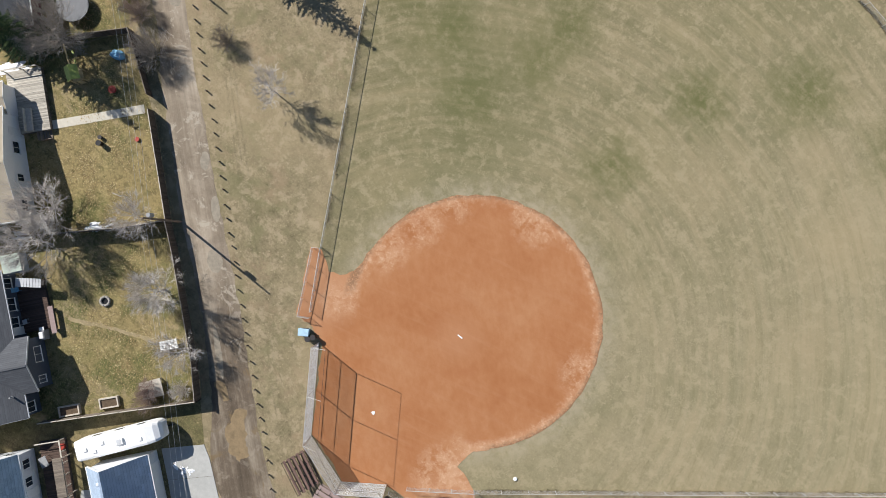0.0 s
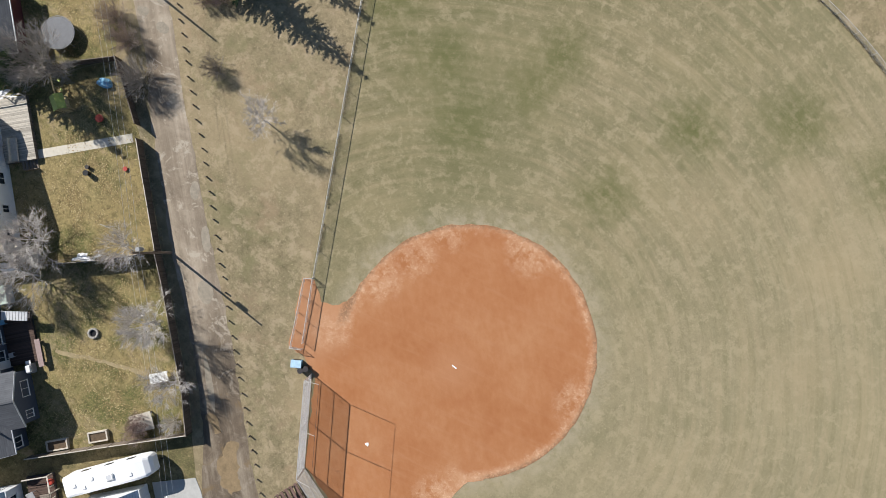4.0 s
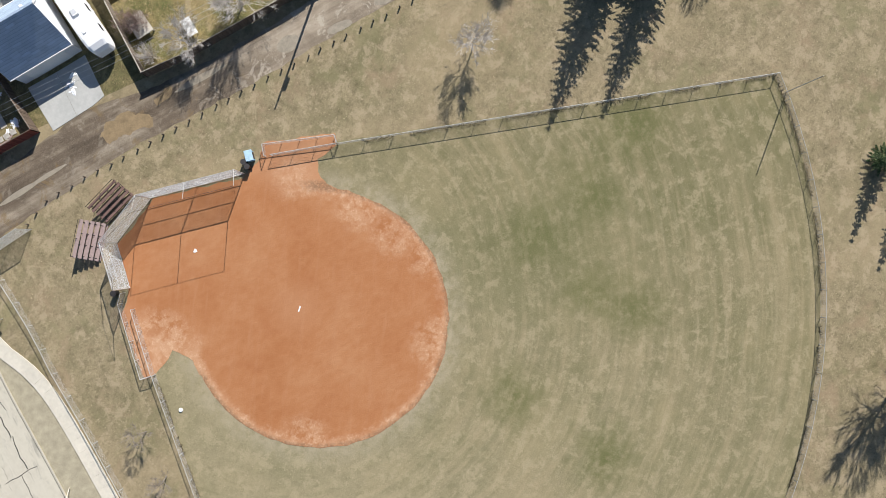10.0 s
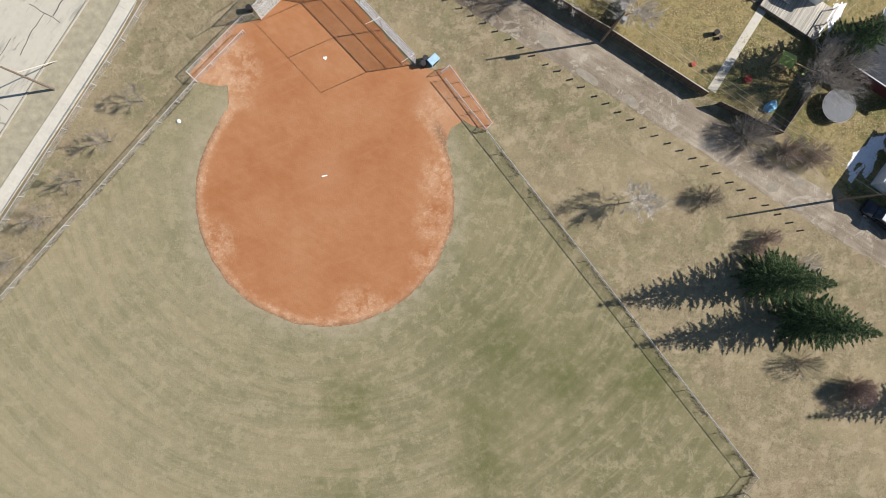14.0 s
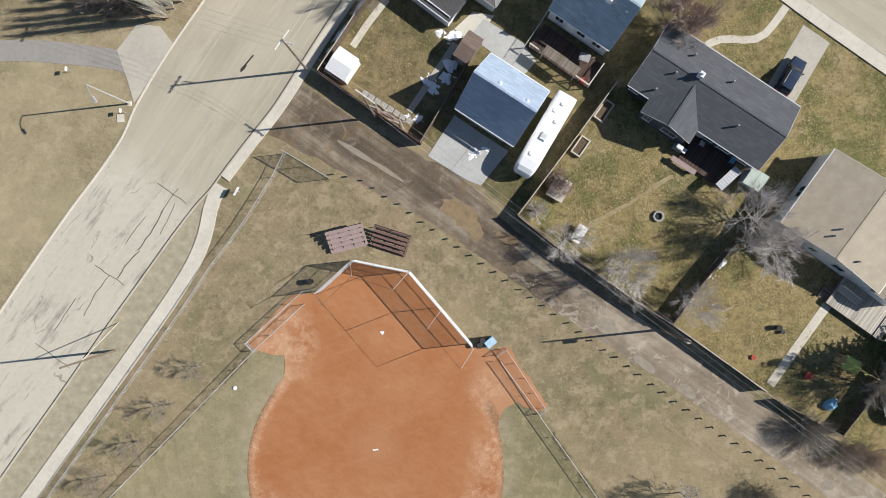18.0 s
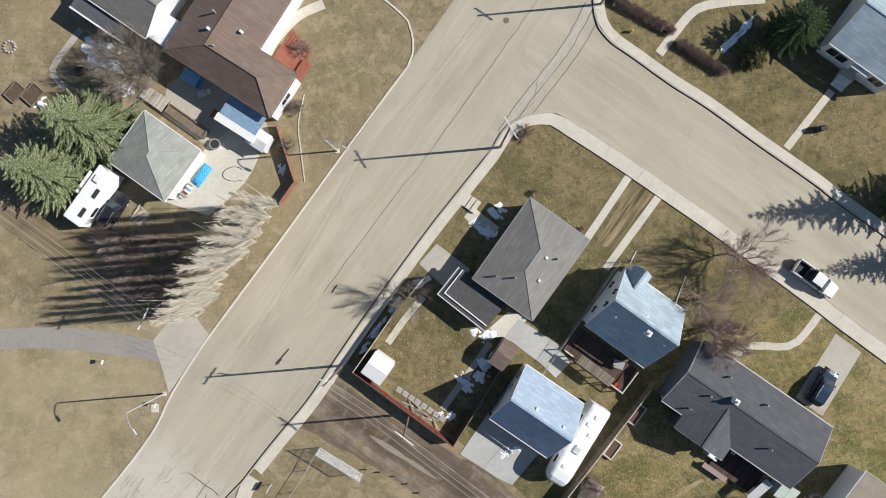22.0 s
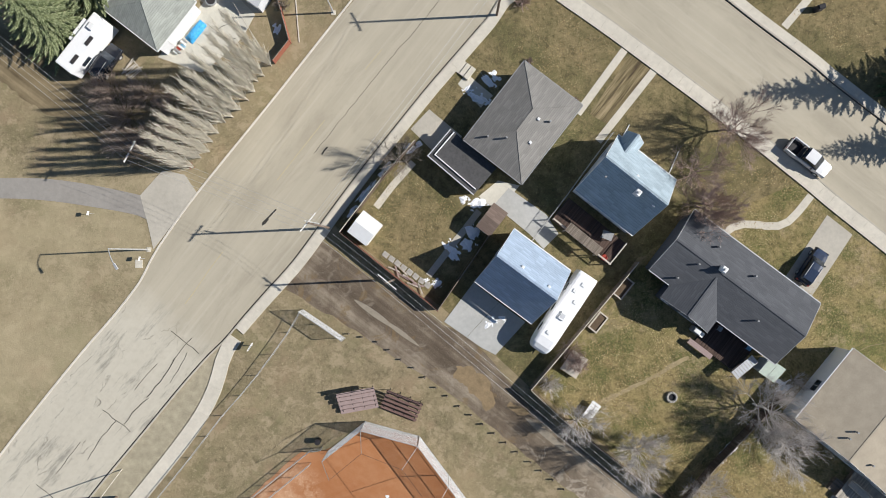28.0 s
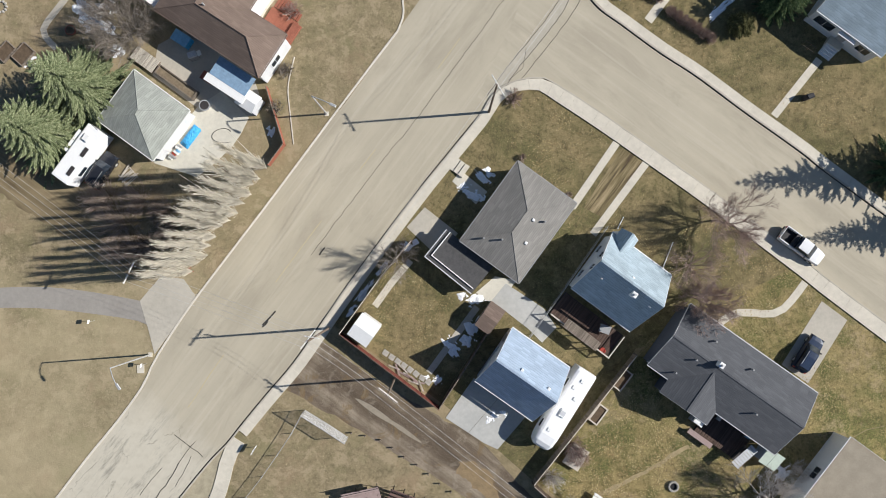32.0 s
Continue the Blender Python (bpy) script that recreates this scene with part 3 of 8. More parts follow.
M = {
    "park": make_park_grass(), "yard": make_yard_grass(), "lawn": make_lawn(), "field": make_field_grass(), "dirt": make_infield(), "road": make_road("worn_asphalt", -53, 1.0), "sideroad": make_road("side_street_asphalt", 37, 0.0), "alley": make_alley(),
    "walk": make_concrete("sidewalk_concrete", (0.63, 0.58, 0.48)), "shaded_pad": make_concrete("shaded_grey_concrete", (0.47, 0.465, 0.435)), "pad": make_concrete("driveway_concrete", (0.63, 0.595, 0.50)),
    "oldpad": make_concrete("old_concrete", (0.49, 0.45, 0.375)), "path": make_concrete("path_asphalt", (0.33, 0.305, 0.27)),
    "sunlit_kerb": make_concrete("sunlit_kerb_concrete", (0.66, 0.61, 0.52)), "kerb": make_concrete("kerb_concrete", (0.46, 0.42, 0.345)), "tar_and_shade": plain("crack_tar_and_shade", (0.045, 0.042, 0.038), 0.8),
    "line": plain("worn_line_paint", (0.50, 0.42, 0.25), 0.8, vary=0.2), "palebench": plain("pale_bench_boards", (0.34, 0.255, 0.235), 0.85, vary=0.2), "gravelpatch": plain("pale_gravel", (0.30, 0.26, 0.20), 0.95, vary=0.3, scale=2.0), "gutterpan": make_concrete("gutter_pan_concrete", (0.47, 0.43, 0.35)), "verge": plain("verge_earth", (0.37, 0.325, 0.228), 0.95, vary=0.32, scale=1.1, bump=0.5), "darksoil": make_lane(), "steel": plain("galvanised_steel", (0.60, 0.60, 0.59), 0.45, 0.5), "white": plain("white_paint", (0.8, 0.8, 0.78), 0.5, vary=0.06),
    "zinc": plain("zinc_wire", (0.77, 0.77, 0.76), 0.5, 0.0, vary=0.08), "midzinc": plain("weathered_zinc_wire", (0.47, 0.46, 0.445), 0.55, 0.1, vary=0.12), "oldzinc": plain("dull_zinc_wire", (0.52, 0.51, 0.48), 0.6, 0.2, vary=0.15),
    "bench": plain("bench_boards", (0.17, 0.105, 0.088), 0.85, vary=0.25), "wood": make_boards("grey_boards", (0.23, 0.19, 0.15)), "deckwood": make_boards("deck_boards", (0.52, 0.475, 0.40)), "playwood": plain("yellow_wood", (0.48, 0.37, 0.20), 0.8),
    "browndeck": make_boards("dark_deck_boards", (0.11, 0.075, 0.06)), "fence": make_boards("fence_boards", (0.135, 0.10, 0.075)), "redfence": make_boards("red_brown_fence_boards", (0.21, 0.065, 0.048)), "palefence": make_boards("pale_fence_boards", (0.36, 0.32, 0.27)),
    "pole": plain("weathered_pole", (0.19, 0.145, 0.11), 0.9, vary=0.3), "palewood": plain("pale_wood", (0.55, 0.50, 0.42), 0.85), "armwood": plain("bleached_crossarm", (0.70, 0.68, 0.63), 0.8, vary=0.12), "post": plain("dark_post", (0.13, 0.10, 0.075), 0.9),
    "bark": make_bark("grey_bark", (0.29, 0.25, 0.21)), "palebark": make_bark("pale_bark", (0.66, 0.61, 0.565)), "poplarbark": make_bark("pale_poplar_bark", (0.74, 0.69, 0.58)), "greybark": make_bark("dark_grey_bark", (0.40, 0.36, 0.32)), "brushbark": make_bark("brown_brush_bark", (0.46, 0.37, 0.31)), "redbark": make_bark("reddish_bark", (0.42, 0.315, 0.275)),
    "needle": make_needles("spruce_needles", (0.03, 0.055, 0.022), (0.082, 0.122, 0.048), (0.17, 0.205, 0.09)), "bluneedle": make_needles("grey_green_needles", (0.11, 0.135, 0.062), (0.235, 0.27, 0.14), (0.36, 0.385, 0.22)), "oliveneedle": make_needles("olive_needles", (0.06, 0.06, 0.022), (0.12, 0.115, 0.045), (0.21, 0.19, 0.08)), "snow": make_snow(), "leaves": make_leaves(), "ruts": make_ruts(), "trodden": plain("trodden_earth", (0.34, 0.27, 0.155), 0.95, vary=0.35, scale=1.5), "glass": make_glass(), "rubber": plain("tyre_rubber", (0.02, 0.02, 0.02), 0.85),
    "blue": plain("blue_plastic", (0.22, 0.47, 0.68), 0.5), "paleblue": plain("faded_blue_plastic", (0.42, 0.60, 0.72), 0.5), "tarp": plain("blue_tarp", (0.06, 0.36, 0.72), 0.5, vary=0.5, scale=4), "red": plain("red_plastic", (0.42, 0.06, 0.04), 0.5),
    "green": plain("green_plastic", (0.36, 0.42, 0.11), 0.6), "palegrey": plain("pale_grey_paint", (0.55, 0.56, 0.57), 0.6, vary=0.1), "black": plain("black_metal", (0.02, 0.02, 0.022), 0.5, 0.2), "grey": plain("grey_paint", (0.32, 0.32, 0.32), 0.6),
    "whitecar": plain("white_car_paint", (0.78, 0.78, 0.77), 0.2, vary=0.03, spec=0.6), "blackcar": plain("black_car_paint", (0.02, 0.022, 0.028), 0.18, vary=0.2, spec=0.6),
    "bluecar": plain("dark_blue_car_paint", (0.03, 0.045, 0.08), 0.18, vary=0.1, spec=0.6), "rv": plain("white_fibreglass", (0.88, 0.88, 0.87), 0.35, vary=0.04),
    "darktrim": plain("dark_trim", (0.05, 0.045, 0.045), 0.6), "brick": plain("red_brick", (0.30, 0.11, 0.07), 0.9, vary=0.35, scale=6), "soil": plain("garden_soil", (0.12, 0.085, 0.055), 0.95, vary=0.4),
    "straw": plain("dead_bed", (0.21, 0.165, 0.11), 0.95, vary=0.4), "stone": plain("grey_stone", (0.38, 0.36, 0.32), 0.9, vary=0.3),
    "siding": make_siding("white_siding", (0.76, 0.77, 0.78)), "bluesiding": make_siding("pale_blue_siding", (0.50, 0.55, 0.60)), "slatesiding": make_siding("slate_blue_siding", (0.085, 0.10, 0.13)), "maroon": make_siding("maroon_siding", (0.16, 0.05, 0.05)),
    "shingle_grey": make_shingle("grey_shingles", (0.225, 0.215, 0.197)), "shingle_dark": make_shingle("charcoal_shingles", (0.098, 0.102, 0.11), vary=0.2), "shingle_brown": make_shingle("brown_shingles", (0.19, 0.142, 0.115)),
    "shingle_green": make_shingle("grey_green_shingles", (0.32, 0.335, 0.30), vary=0.35), "shingle_pale": make_shingle("pale_blue_grey_shingles", (0.335, 0.41, 0.455), vary=0.4),
    "shingle_blue": make_shingle("bright_blue_grey_shingles", (0.34, 0.42, 0.52), vary=0.22), "shingle_tan": plain("tan_roofing", (0.385, 0.33, 0.25), 0.9, vary=0.16, scale=0.9), "flatroof": plain("dark_flat_roofing", (0.085, 0.083, 0.082), 0.9, vary=0.3), "bluepanel": plain("blue_roof_panel", (0.22, 0.33, 0.45), 0.5),
    "tramp": plain("trampoline_mat", (0.11, 0.115, 0.125), 0.5, vary=0.2), "weeds": plain("dead_weed_blades", (0.20, 0.165, 0.10), 0.9, vary=0.4, scale=2.0), "puddle": plain("wet_mud", (0.25, 0.18, 0.10), 0.75, vary=0.4, scale=1.2, spec=0.3),
}


# ---- building helpers ----
def part(name, bm, material, parent=None, label=""):
    """Link a bmesh as one mesh object under a thing or a part."""
    mesh = bpy.data.meshes.new(name)
    bm.to_mesh(mesh)
    bm.free()
    mesh.materials.append(M[material] if isinstance(material, str) else material)
    ob = new(name, mesh)
    ob.parent = parent
    return tagged(ob, label) if label else ob


def piece(name, mesh, parent, m):
    """Another object on a mesh that alike pieces share."""
    ob = new(name, mesh)
    ob.parent, ob.matrix_local = parent, m
    return ob


def thing(name, x, y, z=0.0, ang=0.0, label="", category="", group="", kind=""):
    ob = new(name)
    ob.empty_display_size = 0.3
    ob.matrix_world = pose(x, y, z, 0, 0, ang)
    return tagged(ob, label, category, group, kind)


def box(bm, x0, x1, y0, y1, z0, z1, m=None):
    v = [bm.verts.new((x, y, z)) for z in (z0, z1) for x, y in ((x0, y0), (x1, y0), (x1, y1), (x0, y1))]
    for f in ((3, 2, 1, 0), (4, 5, 6, 7), (0, 1, 5, 4), (1, 2, 6, 5), (2, 3, 7, 6), (3, 0, 4, 7)):
        bm.faces.new([v[i] for i in f])
    if m is not None:
        for q in v:
            q.co = m @ q.co
    return bm


def cube(x0, x1, y0, y1, z0, z1):
    return box(bmesh.new(), x0, x1, y0, y1, z0, z1)


def bevelled(bm, w, seg=1):
    bmesh.ops.bevel(bm, geom=list(bm.edges), offset=w, segments=seg, affect="EDGES", profile=0.6)
    return bm


def prism(bm, pts, z0, z1):
    """A flat plate with the given outline (counter-clockwise)."""
    area = sum(a[0] * b[1] - b[0] * a[1] for a, b in zip(pts, pts[1:] + pts[:1]))
    if area < 0:
        pts = pts[::-1]
    lo, hi = [bm.verts.new((x, y, z0)) for x, y in pts], [bm.verts.new((x, y, z1)) for x, y in pts]
    bm.faces.new(hi)
    bm.faces.new(lo[::-1])
    for i in range(len(pts)):
        j = (i + 1) % len(pts)
        bm.faces.new((lo[i], lo[j], hi[j], hi[i]))
    return bm


def tube(bm, a, b, r0, r1=None, seg=6, cap=True):
    a, b = Vector(a), Vector(b)
    r1 = r0 if r1 is None else r1
    d = b - a
    if d.length < 1e-6:
        return bm
    q = d.to_track_quat("Z", "Y")
    rings = []
    for p, r in ((a, r0), (b, r1)):
        rings.append([bm.verts.new(p + q @ Vector((r * math.cos(k * math.tau / seg), r * math.sin(k * math.tau / seg), 0))) for k in range(seg)])
    for k in range(seg):
        j = (k + 1) % seg
        bm.faces.new((rings[0][k], rings[0][j], rings[1][j], rings[1][k]))
    if cap:
        bm.faces.new(rings[0][::-1])
        bm.faces.new(rings[1])
    return bm


def rod(a, b, r, seg=6, r1=None):
    return tube(bmesh.new(), a, b, r, r1, seg)


def pipe(bm, pts, r, seg=6):
    """One unbroken tube along a line of places."""
    p = [Vector(q) for q in pts]
    ring = []
    for i, c in enumerate(p):
        d = (p[min(i + 1, len(p) - 1)] - p[max(i - 1, 0)]).normalized()
        a = d.cross(Vector((0, 0, 1)))
        a = a.normalized() if a.length > 1e-4 else Vector((1, 0, 0))
        u = d.cross(a)
        ring.append([bm.verts.new(c + (a * math.cos(k * math.tau / seg) + u * math.sin(k * math.tau / seg)) * r) for k in range(seg)])
    for g, h in zip(ring, ring[1:]):
        for k in range(seg):
            bm.faces.new((g[k], g[(k + 1) % seg], h[(k + 1) % seg], h[k]))
    bm.faces.new(ring[0][::-1])
    bm.faces.new(ring[-1])
    return bm


def smooth_line(pts, step=1.0):
    """A Catmull-Rom line through the points."""
    out = []
    p = [Vector((*q, 0)) for q in pts]
    p = [2 * p[0] - p[1]] + p + [2 * p[-1] - p[-2]]
    for i in range(1, len(p) - 2):
        n = max(1, int((p[i + 1] - p[i]).length / step))
        for k in range(n):
            t = k / n
            a, b, c, d = p[i - 1 : i + 3]
            q = 0.5 * (2 * b + (c - a) * t + (2 * a - 5 * b + 4 * c - d) * t * t + (3 * b - a - 3 * c + d) * t**3)
            out.append((q.x, q.y))
    out.append((p[-2].x, p[-2].y))
    return out


def offset(line, d):
    """The line moved d to its left."""
    out = []
    for i, p in enumerate(line):
        a, b = line[max(i - 1, 0)], line[min(i + 1, len(line) - 1)]
        t = Vector((b[0] - a[0], b[1] - a[1])).normalized()
        out.append((p[0] - t.y * d, p[1] + t.x * d))
    return out


def ribbon(bm, left, right, z0, z1):
    """A slab between two lines of equal count."""
    n = len(left)
    v = [[bm.verts.new((*q, z)) for q in side] for side in (left, right) for z in (z0, z1)]
    ll, lh, rl, rh = v
    for i in range(n - 1):
        bm.faces.new((lh[i], rh[i], rh[i + 1], lh[i + 1]))
        bm.faces.new((ll[i], lh[i], lh[i + 1], ll[i + 1]))
        bm.faces.new((rh[i], rl[i], rl[i + 1], rh[i + 1]))
    bm.faces.new((ll[0], rl[0], rh[0], lh[0]))
    bm.faces.new((ll[-1], lh[-1], rh[-1], rl[-1]))
    return bm


def strip(line, half, z0, z1):
    return ribbon(bmesh.new(), offset(line, half), offset(line, -half), z0, z1)


def resample(line, n):
    """n places at even steps along a line."""
    acc = [0.0]
    for a, b in zip(line, line[1:]):
        acc.append(acc[-1] + math.dist(a, b))
    xs, ys = [p[0] for p in line], [p[1] for p in line]
    s = np.linspace(0, acc[-1], n)
    return list(zip(np.interp(s, acc, xs).tolist(), np.interp(s, acc, ys).tolist()))


def length(line):
    return sum(math.dist(a, b) for a, b in zip(line, line[1:]))


def rough_edge(pts, amp, step, seed):
    """A closed outline, cut finer and made uneven."""
    out = []
    for a, b in zip(pts, pts[1:] + pts[:1]):
        n = max(1, int(math.dist(a, b) / step))
        for k in range(n):
            x, y = a[0] + (b[0] - a[0]) * k / n, a[1] + (b[1] - a[1]) * k / n
            q = noise.noise_vector(Vector((x * 0.9, y * 0.9, seed)))
            w = noise.noise_vector(Vector((x * 2.7, y * 2.7, seed + 9)))
            out.append((x + amp * (q.x + 0.5 * w.x), y + amp * (q.y + 0.5 * w.y)))
    return out


def sheet(name, pts, material, z, label, category, depth=0.3):
    return tagged(part(name, prism(bmesh.new(), pts, z - depth, z), material), label, category, kind="structure")


# ---- ground, field, roads ----
bm = bmesh.new()
bmesh.ops.create_grid(bm, x_segments=8, y_segments=8, size=2500)
tagged(part("ground", bm, "park"), "pale dry park grass in early spring", "ground", kind="structure")

IN_C, IN_R = (-5.6, -56.8), 14.3
OF_C, OF_R = (-7.0, -49.5), 62.8
THIRD_A, THIRD_B = (12.7, -51.1), (39.3, -92.0)
FIRST_A, FIRST_B = (-18.5, -42.95), (-60.3, -82.35)


def arc(c, r, a0, a1, n):
    return [(c[0] + r * math.cos(radians(a0 + (a1 - a0) * k / n)), c[1] + r * math.sin(radians(a0 + (a1 - a0) * k / n))) for k in range(n + 1)]


of_a0 = math.degrees(math.atan2(THIRD_B[1] - OF_C[1], THIRD_B[0] - OF_C[0]))
of_a1 = math.degrees(math.atan2(FIRST_B[1] - OF_C[1], FIRST_B[0] - OF_C[0])) - 0
OUTFIELD = arc(OF_C, OF_R, of_a0, of_a1, 40)
field = OUTFIELD + [FIRST_A, (-13.5, -37.4), (-7.0, -33.4), (-0.9, -34.9), (5.3, -43.0), (9.0, -44.5)]
sheet("field_grass", field, "field", 0.01, "grey-green outfield turf with faint mowing arcs", "grass")
infield = arc(IN_C, IN_R, 15, -217, 60) + [(-15.4, -46.0), (-15.3, -43.7), (-18.3, -43.1), (-19.6, -42.0), (-14.3, -37.1), (-11.2, -36.6), (-7.0, -33.5), (-0.9, -35.0), (5.3, -43.0), (7.9, -43.9), (9.5, -43.4), (13.7, -50.2), (12.6, -50.9), (10.2, -49.6), (8.5, -50.6)]
sheet("infield", rough_edge(infield, 0.28, 0.5, 3.0), "dirt", 0.03, "red shale softball infield with pale worn rim", "infield")

ROAD_L = [(-72.0, -74.0), (-48.5, -40.0), (-45.1, -35.3), (-41.7, -30.8), (-38.3, -26.4), (-35.0, -22.4), (-32.3, -18.7), (-31.2, -16.4), (-29.7, -13.8), (-26.2, -8.7), (-18.4, 1.5), (-12.1, 9.9), (-5.9, 18.1), (18.0, 51.5), (60, 110)]
ROAD_R = [(-62.0, -75.0), (-46.2, -54.3), (-40.5, -46.9), (-35.8, -40.7), (-31.8, -35.6), (-27.1, -29.6), (-24.4, -26.4), (-22.9, -24.9), (-20.9, -22.4), (-18.4, -19.4), (-15.4, -15.9), (-12.1, -11.2), (-9.0, -6.8), (-6.2, -3.0), (-1.4, 3.3), (1.2, 6.5), (5.4, 11.6), (29.5, 44.0), (75.0, 105.0)]
nl = 160
rl, rr = resample(smooth_line(ROAD_L, 1.0), nl), resample(smooth_line(ROAD_R, 1.0), nl)
tagged(part("road", ribbon(bmesh.new(), rl, rr, -0.3, 0.012), "road"), "sun-bleached worn asphalt street with sealed cracks", "road", kind="structure")
# side street towards the south-east
SIDE_U = [(17.0, 30.0), (16.96, 27.9), (17.1, 26.3), (17.5, 25.0), (18.9, 23.3), (21.1, 21.7), (25.4, 18.5), (29.5, 15.8), (34.8, 11.8), (41.0, 7.3), (48.3, 1.7), (90.0, -29.0)]
SIDE_D = [(5.4, 11.6), (7.0, 14.1), (9.2, 15.4), (12.0, 15.8), (13.7, 15.2), (19.2, 11.6), (25.4, 7.2), (31.5, 2.8), (41.7, -5.0), (47.8, -9.8), (85.0, -38.0)]
su, sd = resample(smooth_line(SIDE_U, 1.0), 110), resample(smooth_line(SIDE_D, 1.0), 110)
tagged(part("side_street", prism(bmesh.new(), [(3.0, 9.0)] + sd + su[::-1] + [(10.0, 24.0)], -0.3, 0.018), "sideroad"), "sun-bleached residential side street", "road", kind="structure")

# kerbs; the west one has its sunlit brightness put into a paler colour
EAST = smooth_line(ROAD_R[:17], 1.0)[:-1] + smooth_line(SIDE_D, 0.7)
NORTH = smooth_line(SIDE_U, 0.7)
WEST = smooth_line(ROAD_L[1:13], 1.0) + smooth_line([(-3.65, 21.0), (-3.0, 22.9), (-3.3, 25.4), (-4.6, 27.3), (-12.0, 33.5)], 0.5)
for line, side, wide, high, look_of in ((WEST, 1, 0.2, 0.07, "sunlit_kerb"), (EAST, -1, 0.16, 0.15, "kerb"), (NORTH, 1, 0.16, 0.16, "kerb")):
    tagged(part("kerb", ribbon(bmesh.new(), offset(line, side * wide), line, -0.2, high), look_of), "pale worn concrete kerb", "kerb", kind="structure")
# gutter seam beside the kerb, widened so its dark colour adds kerb shade
for line, side, until in ((EAST, 1, 5.4), (NORTH, -1, 90.0)):
    g = offset([p for p in line if p[0] < until], side * 0.07)
    tagged(part("joint_and_kerb_shade", ribbon(bmesh.new(), offset(g, 0.06), offset(g, -0.06), 0.0, 0.022), "tar_and_shade"), "dark gutter joint widened to paint in the kerb's shade", "gutter", kind="structure")


def slab_row(root, lft, rgt, material, z):
    for i in range(len(lft) - 1):
        quad = []
        for a, b in ((lft[i], lft[i + 1]), (rgt[i + 1], rgt[i])):
            d = Vector((b[0] - a[0], b[1] - a[1])).normalized() * 0.006
            quad += [(a[0] + d.x, a[1] + d.y), (b[0] - d.x, b[1] - d.y)]
        part("slab", prism(bmesh.new(), quad, -0.05, z + random.uniform(-0.006, 0.006)), material, root)
    return root


def slab_walk(name, line, half, material, label, joint=1.5, z=0.12):
    """A concrete walk laid in slabs with open joints, each slab a part."""
    root = thing(name, 0, 0, 0, 0, label, "sidewalk", kind="structure")
    pts = resample(line, max(1, int(length(line) / joint)) + 1)
    return slab_row(root, offset(pts, half), offset(pts, -half), material, z)


def kerb_walk(line, side, wide, label, joint=1.5):
    """A walk that follows the back of a kerb; wide gives its far edge along the line."""
    root = thing("sidewalk", 0, 0, 0, 0, label, "sidewalk", kind="structure")
    pts = resample(line, max(1, int(length(line) / joint)) + 1)
    near, far = offset(pts, side * 0.165), [offset(pts, side * wide(p))[i] for i, p in enumerate(pts)]
    return slab_row(root, far, near, "walk", 0.14) if side > 0 else slab_row(root, near, far, "walk", 0.14)


walk_s = smooth_line([(-66.5, -85.4), (-47.2, -61.9), (-39.5, -52.2), (-32.3, -43.1), (-27.6, -36.9), (-25.0, -33.0), (-23.6, -29.9), (-22.85, -26.9), (-22.1, -25.2), (-21.6, -24.5)], 0.7)
slab_walk("sidewalk", walk_s, 0.8, "walk", "pale concrete sidewalk beside the ballpark fence", z=0.1)
beside = [p for p in EAST if p[0] > -22.0 and p[1] > -24.2 or p[0] > 0]
kerb_walk(beside, -1, lambda p: 1.25 if p[0] < 9.5 else 1.25 + 0.5 * min(1.0, (p[0] - 9.5) / 5.0), "pale concrete sidewalk round the street corner")
kerb_walk(NORTH, 1, lambda p: 1.22, "pale concrete sidewalk across the side street")
verge = [p for p in smooth_line(ROAD_R[:8], 1.0)]
sheet("verge", offset(verge, -0.1) + [(-22.6, -25.6), (-23.6, -28.0), (-24.4, -30.3), (-25.8, -33.4), (-28.4, -37.2), (-33.1, -43.0), (-40.3, -52.2), (-48.0, -61.9), (-61.0, -78.0)], "verge", 0.008, "bare earth verge with sparse dry grass", "verge")

# park path and its apron on the far side of the street
pl = smooth_line([(-90.0, -9.0), (-60.0, -7.5), (-50.0, -7.5), (-43.7, -7.4), (-38.6, -7.9), (-33.5, -8.8), (-31.0, -9.4)], 1.0)
pr = smooth_line([(-90.0, -12.5), (-60.0, -10.4), (-50.0, -9.8), (-43.7, -9.8), (-37.3, -10.5), (-32.6, -11.3), (-30.6, -12.4)], 1.0)
tagged(part("park_path", ribbon(bmesh.new(), resample(pl, 50), resample(pr, 50), -0.2, 0.03), "path"), "grey asphalt park path", "path", kind="structure")
sheet("path_apron", [(-32.6, -9.0), (-30.2, -6.2), (-27.7, -6.6), (-26.3, -8.6), (-30.95, -14.95), (-31.6, -12.4)], "oldpad", 0.035, "worn concrete apron where the path meets the street", "apron")

# alley
AN = smooth_line([(-12.4, -13.4), (-7.2, -17.2), (-1.4, -20.8), (1.5, -22.4), (5.7, -25.1), (9.4, -29.3), (14.8, -34.0), (20.9, -38.6), (27.0, -42.8), (38.0, -51.4), (43.5, -56.4), (51.7, -62.0), (58.3, -66.6), (90.0, -88.0)], 1.0)
AS = smooth_line([(-16.2, -19.0), (-10.0, -22.4), (-3.8, -26.2), (2.3, -30.0), (8.3, -34.5), (14.4, -39.3), (20.4, -43.7), (26.6, -47.9), (31.9, -52.0), (37.3, -55.9), (42.6, -60.2), (48.0, -64.2), (57.1, -70.9), (90.0, -95.0)], 1.0)
alley = rough_edge(AN + AS[::-1], 0.25, 0.7, 5.0)
sheet("alley", alley, "alley", 0.012, "rutted dirt and gravel back alley", "alley")
